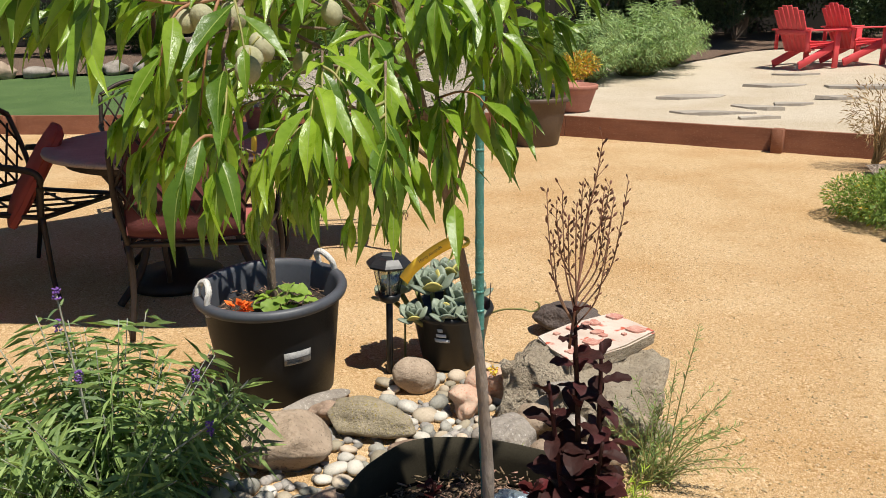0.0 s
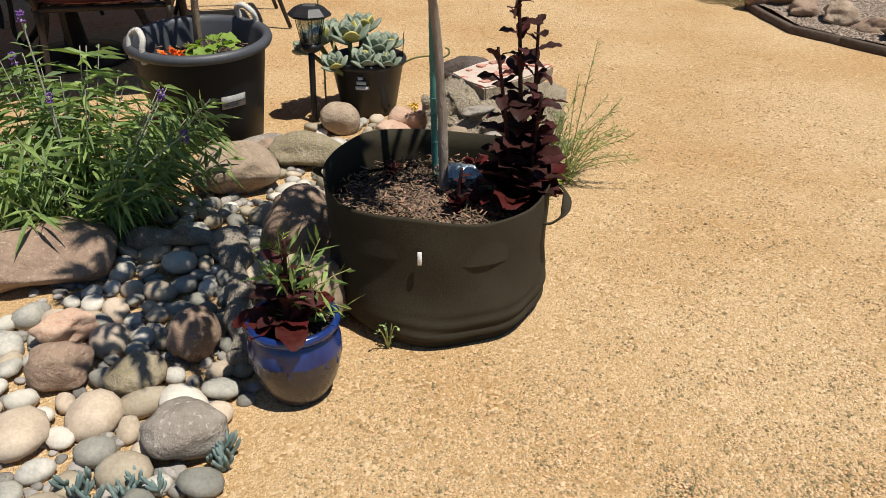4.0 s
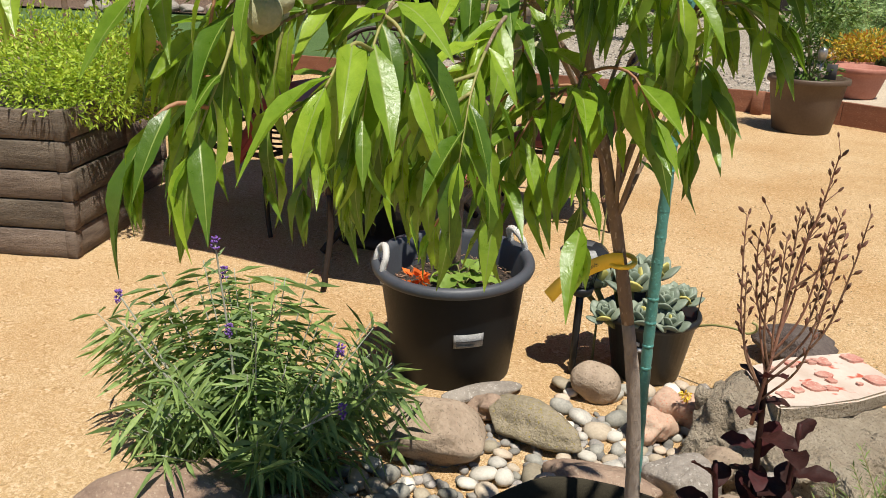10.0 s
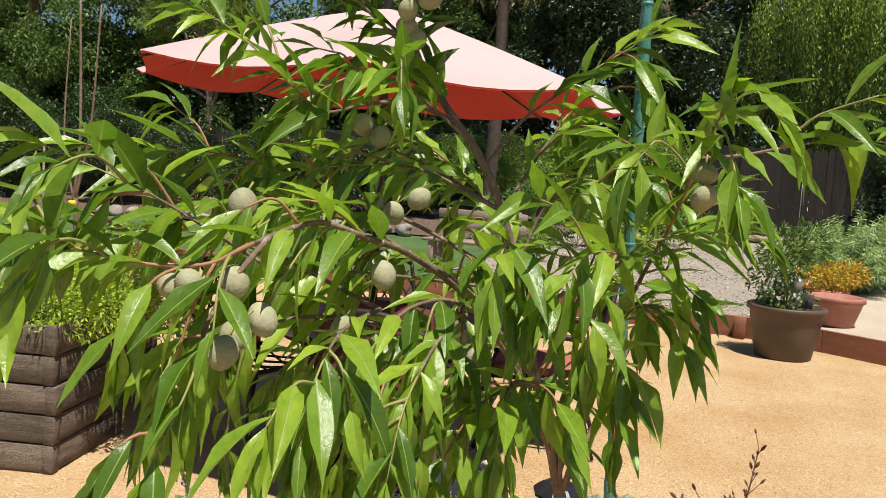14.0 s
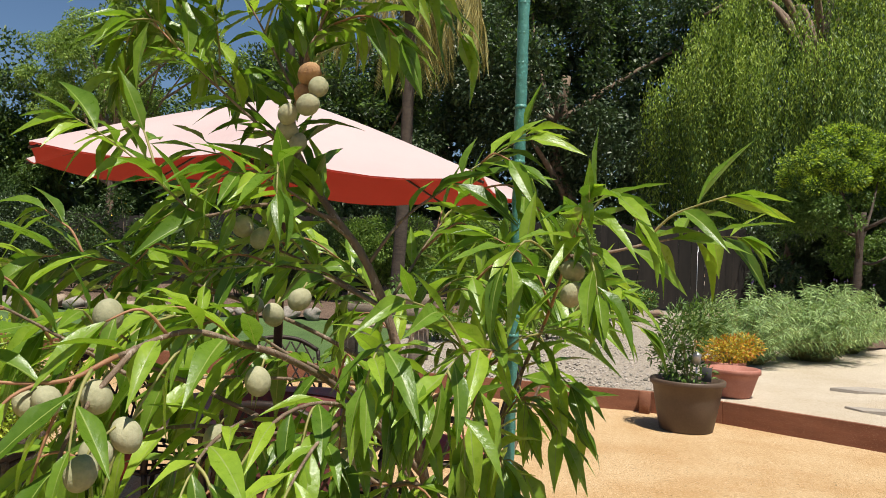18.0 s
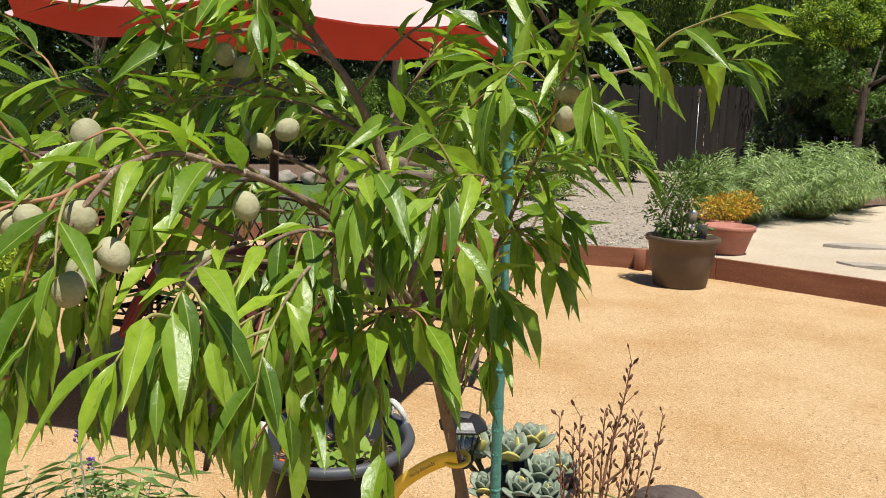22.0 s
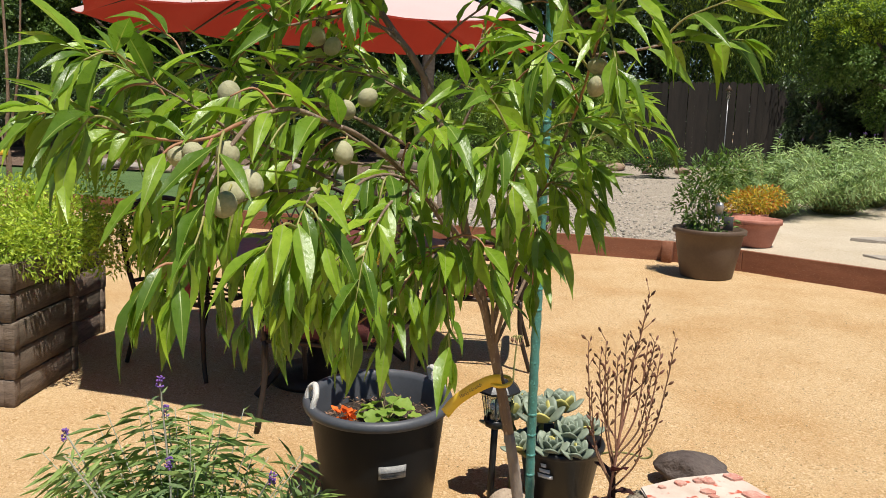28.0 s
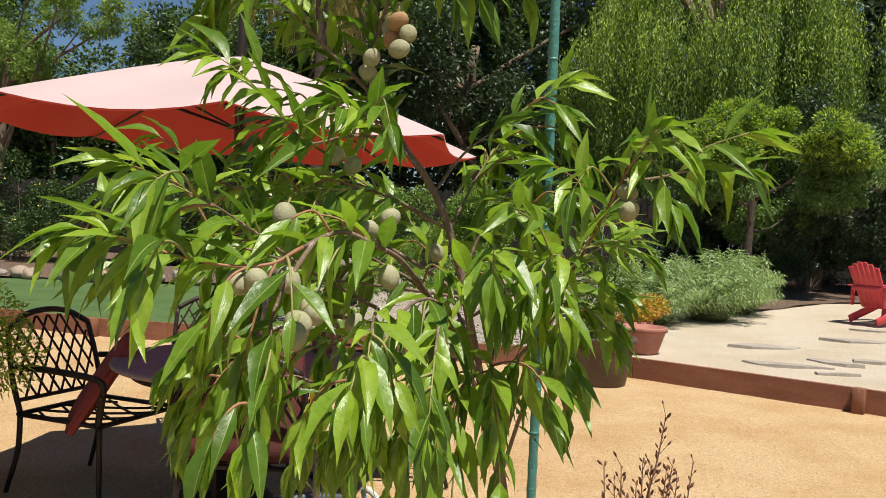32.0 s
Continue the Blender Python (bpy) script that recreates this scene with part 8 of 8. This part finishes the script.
for k, (x, y, rx, h) in enumerate(((2.1, 19.5, 0.9, 2.7), (3.4, 19.4, 1.2, 3.2), (4.9, 19.3, 2.3, 4.6), (8.2, 18.4, 2.6, 5.2), (11.6, 16.6, 2.8, 5.0), (14.6, 14.0, 3.0, 5.0))):
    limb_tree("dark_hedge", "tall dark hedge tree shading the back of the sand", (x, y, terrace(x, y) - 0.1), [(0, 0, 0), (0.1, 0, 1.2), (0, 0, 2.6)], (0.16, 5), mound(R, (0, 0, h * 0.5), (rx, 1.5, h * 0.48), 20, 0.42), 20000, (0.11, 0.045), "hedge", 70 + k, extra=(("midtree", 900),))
heap("silver_shrub", "grey-green airy shrub on top of the dark hedge", (5.6, 17.6, 2.6), mound(R, (0, 0, 0.7), (1.5, 0.8, 0.9), 10, 0.4), 2600, (0.12, 0.03), "salviafar", 81, cat="shrub", stems=6, stemmat="bark")


def willow():
    rs = np.random.RandomState(90)
    T = thing("weeping_willow", "large weeping tree with long hanging curtains of leaves", "tree", (3.2, 22.8, 0.3))
    tube("trunk", smooth_line([(0, 0, 0), (0.2, 0, 3), (-0.2, 0, 6), (0.1, 0, 8.5)], 5), (0.22, 0.08), "darkbark", T, 12)
    pts, dirs, hi, hid = [], [], [], []
    # hanging curtains: strands gathered into lobes with dark gaps between them
    for k in range(64):
        a = 2.4 * k + rs.uniform(-0.3, 0.3)
        r = math.sqrt(rs.uniform(0.22, 1.0))
        lobe = 0.85 + 0.22 * math.sin(3 * a + 0.6) + 0.1 * math.sin(7 * a)
        cx, cy = 4.6 * r * math.cos(a) * lobe, 2.6 * r * math.sin(a) * lobe
        crown = 10.2 - 3.8 * r ** 2.2 + rs.uniform(-0.7, 0.7)
        drop = rs.uniform(3.4, 6.6) * (0.65 + 0.45 * r)
        wide = rs.uniform(0.34, 0.56)
        for _ in range(34):
            b, q = rs.uniform(0, 6.283), math.sqrt(rs.uniform(0, 1))
            x, y = cx + wide * q * math.cos(b), cy + wide * q * math.sin(b)
            top = crown - 0.9 * q * q + rs.uniform(-0.25, 0.25)
            bot = max(2.1, top - drop * rs.uniform(0.6, 1.0))
            n = int((top - bot) / 0.045)
            ph = rs.uniform(0, 6.28)
            for i in range(n):
                t = i / n
                p = (x + 0.08 * math.sin(ph + 3 * t) + rs.normal() * 0.05, y + rs.normal() * 0.05, top + (bot - top) * t)
                # brighter leaves towards the tops and left lobes put sunlight into the colour
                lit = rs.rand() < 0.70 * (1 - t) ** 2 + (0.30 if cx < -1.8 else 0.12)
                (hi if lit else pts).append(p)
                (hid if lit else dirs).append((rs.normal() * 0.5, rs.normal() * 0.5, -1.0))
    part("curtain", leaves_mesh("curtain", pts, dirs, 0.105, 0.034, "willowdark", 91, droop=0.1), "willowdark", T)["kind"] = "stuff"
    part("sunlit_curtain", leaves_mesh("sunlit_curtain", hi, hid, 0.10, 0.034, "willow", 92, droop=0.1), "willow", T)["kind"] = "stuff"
    for k in range(10):
        a = k * 0.63
        tube("limb", smooth_line([(0, 0, 6.0), (1.6 * math.cos(a), 1.1 * math.sin(a), 8.3), (3.0 * math.cos(a), 2.0 * math.sin(a), 7.9)], 4), (0.12, 0.03), "bark", T, 7)


willow()


def palm():
    rs = np.random.RandomState(95)
    T = thing("palm_tree", "palm with straw-coloured hanging fronds", "palm", (-6.0, 17.2, 0.5))
    tube("trunk", smooth_line([(0, 0, 0), (0.1, 0, 3.2), (0.05, 0, 7.2)], 6), (0.15, 0.12), "darkbark", T, 12)
    for k in range(34):
        a = rs.uniform(0, 6.283)
        reach = rs.uniform(0.9, 1.9)
        rise = rs.uniform(-0.2, 0.9)
        ln = smooth_line([(0, 0, 7.2), (reach * 0.5 * math.cos(a), reach * 0.5 * math.sin(a), 7.2 + rise), (reach * math.cos(a), reach * math.sin(a), 6.7 + rise * 0.3), (reach * 1.12 * math.cos(a), reach * 1.12 * math.sin(a), 5.4 + rs.uniform(-0.4, 0.5))], 6)
        f = tube("frond", ln, (0.02, 0.006), "frond", T, 6)
        pts, dirs = [], []
        for i in range(60):
            p, d = along(ln, 0.15 + 0.84 * i / 60)
            for s in (-1, 1):
                o = d.cross(Vector((0, 0, 1))).normalized() * s
                pts.append(p)
                dirs.append(o * 0.6 + d * 0.4 + Vector((0, 0, -0.7)))
        part("leaflet_fringe", leaves_mesh("leaflet_fringe", pts, dirs, 0.42, 0.022, "frond", 96 + k, droop=0.25), "frond", f)["kind"] = "stuff"


palm()


def stake_tree():
    T = thing("bare_fruit_tree", "thin staked bare fruit tree with few leaves behind planter", "tree", (-5.9, 6.0, 0.0))
    for k, (a, b, c, r) in enumerate((((0, 0, 0), (0.02, 0, 0.9), (-0.02, 0, 1.05), 0.035), ((-0.02, 0, 0.95), (0.05, 0, 1.6), (0.02, 0, 2.9), 0.02), ((0, 0, 1.0), (0.18, 0, 1.7), (0.28, 0, 2.8), 0.015), ((0, 0, 0.95), (-0.15, 0, 1.6), (-0.2, 0.1, 2.7), 0.012))):
        tube("limb" if k else "trunk", smooth_line([a, b, c], 6), (r, r * 0.45), "bark" if k else "bark", T, 8)
    for x, y in ((-0.42, 0.0), (0.33, 0.05)):
        s = thing("wooden_stake", "thin weathered wooden garden stake", "stake", (-5.9 + x, 6.0 + y, 0))
        tube("rod", [(0, 0, 0), (0.01, 0, 1.55)], 0.011, "greywood", s, 6)
    part("tape", box_bm(0.07, 0.05, 0.05, (0.0, -0.03, 0.98), 0.01), "yellowtag", T, "yellow plastic tape")
    p = thing("clay_pot", "terracotta pots at the foot of the bare tree", "pot", (-5.95, 5.8, 0))
    part("body", lathe_bm(pot_profile(0.2, 0.15, 0.28, 0.015, 0.05), 32), "terracotta", p)


stake_tree()
heap("bed_plant", "bright green leafy plants in the bed behind planter", (-4.75, 5.1, 0.0), [((0, 0, 0.35), (0.5, 0.4, 0.3)), ((-0.6, 0.2, 0.35), (0.5, 0.4, 0.3)), ((-1.3, 0.4, 0.3), (0.5, 0.4, 0.28))], 2600, (0.07, 0.028), "mint", 101, stems=8)


# ---- the dark wood behind the fence, and loose grit on the gravel ----
def far_woods():
    rs = np.random.RandomState(130)
    T = thing("far_woods", "dense dark evergreen woods closing the view behind the fence", "woods", (0, 0, 0), kind="stuff")
    blobs = []
    for k in range(60):
        x = -12.5 + 33.0 * k / 59 + rs.uniform(-0.6, 0.6)
        top = 11.5 + 1.6 * math.sin(x * 0.7) + rs.uniform(-1, 1) - (3.5 if x < -10 else 0)
        for z in np.arange(1.2, top, 2.0):
            blobs.append(((x, 28.0 + rs.uniform(-0.8, 0.8) - 0.12 * max(0, x - 4), z), (1.5, 0.9, 1.5)))
    p, g = cloud(rs, 120000, blobs, 0.4)
    part("foliage", leaves_mesh("foliage", p, g + rs.normal(size=g.shape) * 0.8, 0.27, 0.14, "hedge", 131), "hedge", T)["kind"] = "stuff"
    # lighter leaves on the outside put the sunlit texture into the colour
    p, g = cloud(rs, 26000, blobs, 0.8)
    part("young_foliage", leaves_mesh("young_foliage", p, g + rs.normal(size=g.shape) * 0.6, 0.20, 0.09, "midtree", 132), "midtree", T)["kind"] = "stuff"
    for k in range(14):
        x = -11 + k * 2.2
        tube("trunk", smooth_line([(x, 28.6, 0), (x + rs.uniform(-0.3, 0.3), 28.6, 4), (x + rs.uniform(-0.5, 0.5), 28.6, 9)], 4), (0.3, 0.12), "bark", T, 8)


far_woods()


def west_woods():
    rs = np.random.RandomState(133)
    T = thing("west_woods", "leafy green belt of trees closing the view behind the lawn", "woods", (0, 0, 0), kind="stuff")
    blobs = []
    for k in range(46):
        x = -36.0 + 26.0 * k / 45 + rs.uniform(-0.5, 0.5)
        y = 24.5 - 0.45 * max(0, -15 - x) + rs.uniform(-0.7, 0.7)
        top = 6.6 + 1.3 * math.sin(x * 0.9) + 0.9 * math.sin(x * 2.3) + rs.uniform(-0.6, 0.6)
        for z in np.arange(0.8, top, 1.3):
            blobs.append(((x, y, z), (1.0, 0.8, 1.0)))
    p, g = cloud(rs, 110000, blobs, 0.5)
    part("foliage", leaves_mesh("foliage", p, g + rs.normal(size=g.shape) * 0.8, 0.20, 0.095, "shrubdark", 134), "shrubdark", T)["kind"] = "stuff"
    # lighter leaves above 4.2 m: pale treetops, with their sunlight in the colour
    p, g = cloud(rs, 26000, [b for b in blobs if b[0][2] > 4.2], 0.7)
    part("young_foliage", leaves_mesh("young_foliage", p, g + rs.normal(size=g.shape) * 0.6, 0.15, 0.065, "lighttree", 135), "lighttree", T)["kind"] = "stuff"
    # large dark leaves added behind, filling gaps where the sky showed through
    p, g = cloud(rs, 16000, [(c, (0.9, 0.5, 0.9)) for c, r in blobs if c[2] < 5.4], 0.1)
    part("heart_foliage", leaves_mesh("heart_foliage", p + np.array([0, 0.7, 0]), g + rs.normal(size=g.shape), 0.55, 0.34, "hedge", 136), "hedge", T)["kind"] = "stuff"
    for k in range(9):
        x = -34 + k * 2.8
        tube("trunk", smooth_line([(x, 24.5 - 0.45 * max(0, -15 - x), 0), (x + 0.2, 24.6 - 0.45 * max(0, -15 - x), 3), (x + rs.uniform(-0.5, 0.5), 24.6 - 0.45 * max(0, -15 - x), 6)], 4), (0.16, 0.06), "bark", T, 8)


west_woods()


# low planting on the gravel terrace, and loose stones in it
for k, (x, y, rx, h, m, label) in enumerate(((-1.9, 13.2, 0.55, 0.6, "lighttree", "low yellow-green plant on the gravel terrace"), (-3.2, 14.4, 0.7, 0.75, "midtree", "rounded green plant on the gravel terrace"), (-2.2, 16.2, 0.7, 0.9, "lighttree", "light green bush on the gravel terrace"),
                                             (-4.6, 13.6, 0.7, 0.7, "salviafar", "grey-green tufted plant beside the bench"), (-1.0, 17.2, 0.6, 0.8, "midtree", "green bush near the fence"), (-4.9, 16.2, 0.8, 1.0, "midtree", "dark green bush below the fence"), (-3.4, 12.2, 0.4, 0.45, "lighttree", "small light green plant behind the bench"))):
    heap("terrace_plant", label, t_at(x, y), mound(R, (0, 0, h * 0.5), (rx, rx * 0.8, h * 0.45), 9, 0.45), 1500, (0.10, 0.032), m, 160 + k, cat="plant", stems=7, stemmat="bark", extra=(("nandina_red", 50, (0.06, 0.03)),) if k in (1, 4) else ())


def terrace_stones():
    rs = np.random.RandomState(150)
    chunks = []
    base = [rock_mesh("grit_stone", 500 + k, 0.5, 0.4, 0.3, 0.2, 1) for k in range(4)]
    data = [([v.co.copy() for v in b.vertices], [tuple(p.vertices) for p in b.polygons]) for b in base]
    for b in base:
        bpy.data.meshes.remove(b)
    for _ in range(2600):
        x, r = rs.uniform(-3.6, 0.6), rs.uniform(0.1, 1.0) ** 1.6 * 7.5
        y = wall_y(x) + r
        s = rs.uniform(0.02, 0.055)
        m = pose(x, y, terrace(x, y) - 0.005, rs.uniform(-20, 20), rs.uniform(-20, 20), rs.uniform(0, 360)) @ Matrix.Diagonal((s, s, s, 1))
        v, f = data[rs.randint(4)]
        chunks.append(([m @ q for q in v], f))
    M["gritstone"] = mat("terrace_stone", (0.26, 0.23, 0.19), (0.44, 0.39, 0.33), 0.9, 8, 60, 0.3, island=0.5)
    tagged(part("terrace_stones", raw("terrace_stones", *merged(chunks)), "gritstone", smooth=False), "loose grey stones scattered over the gravel terrace", "gravel", kind="stuff")


terrace_stones()


def loose_grit():
    rs = np.random.RandomState(140)
    n = 60000
    u = rs.uniform(0, 1, n) ** 1.7
    y = 0.7 + u * 6.5
    x = rs.uniform(-0.9, 1.0, n) * (0.9 + 0.45 * y) + 0.45
    keep = (x > 0.42) | (y > 3.1) | ((x > -0.30 + 0.25 * (y - 0.7)) & (y < 1.22))
    keep &= ~((x > 2.0) & (y < 6.2))
    x, y = x[keep], y[keep]
    s = rs.uniform(0.0018, 0.0050, len(x)) * np.where(rs.rand(len(x)) < 0.03, 1.6, 1.0)
    o = np.array([(1, 0, 0), (0, 1, 0), (-1, 0, 0), (0, -1, 0), (0, 0, 0.6), (0, 0, -0.6)])
    a = rs.uniform(0, 6.283, len(x))
    vs = np.empty((len(x), 6, 3))
    j = o[None] * rs.uniform(0.6, 1.3, (len(x), 6, 1)) * s[:, None, None]
    z = np.array([ground_height(p, q) for p, q in zip(x, y)])
    vs[:, :, 0] = x[:, None] + j[:, :, 0] * np.cos(a)[:, None] - j[:, :, 1] * np.sin(a)[:, None]
    vs[:, :, 1] = y[:, None] + j[:, :, 0] * np.sin(a)[:, None] + j[:, :, 1] * np.cos(a)[:, None]
    vs[:, :, 2] = (z + s * 0.3)[:, None] + j[:, :, 2]
    f = np.array([(0, 1, 4), (1, 2, 4), (2, 3, 4), (3, 0, 4), (1, 0, 5), (2, 1, 5), (3, 2, 5), (0, 3, 5)])
    fs = (f[None] + 6 * np.arange(len(x))[:, None, None]).reshape(-1, 3)
    M["grain"] = mat("loose_grit_grain", (0.38, 0.26, 0.13), (0.52, 0.385, 0.225), 0.9, 30, 200, 0.0, island=0.6)
    g = part("loose_grit", raw("loose_grit", vs.reshape(-1, 3).tolist(), fs.tolist(), "grain", False), "grain", None, smooth=False)
    tagged(g, "loose tan grit grains scattered over the gravel", "gravel", kind="stuff")


loose_grit()
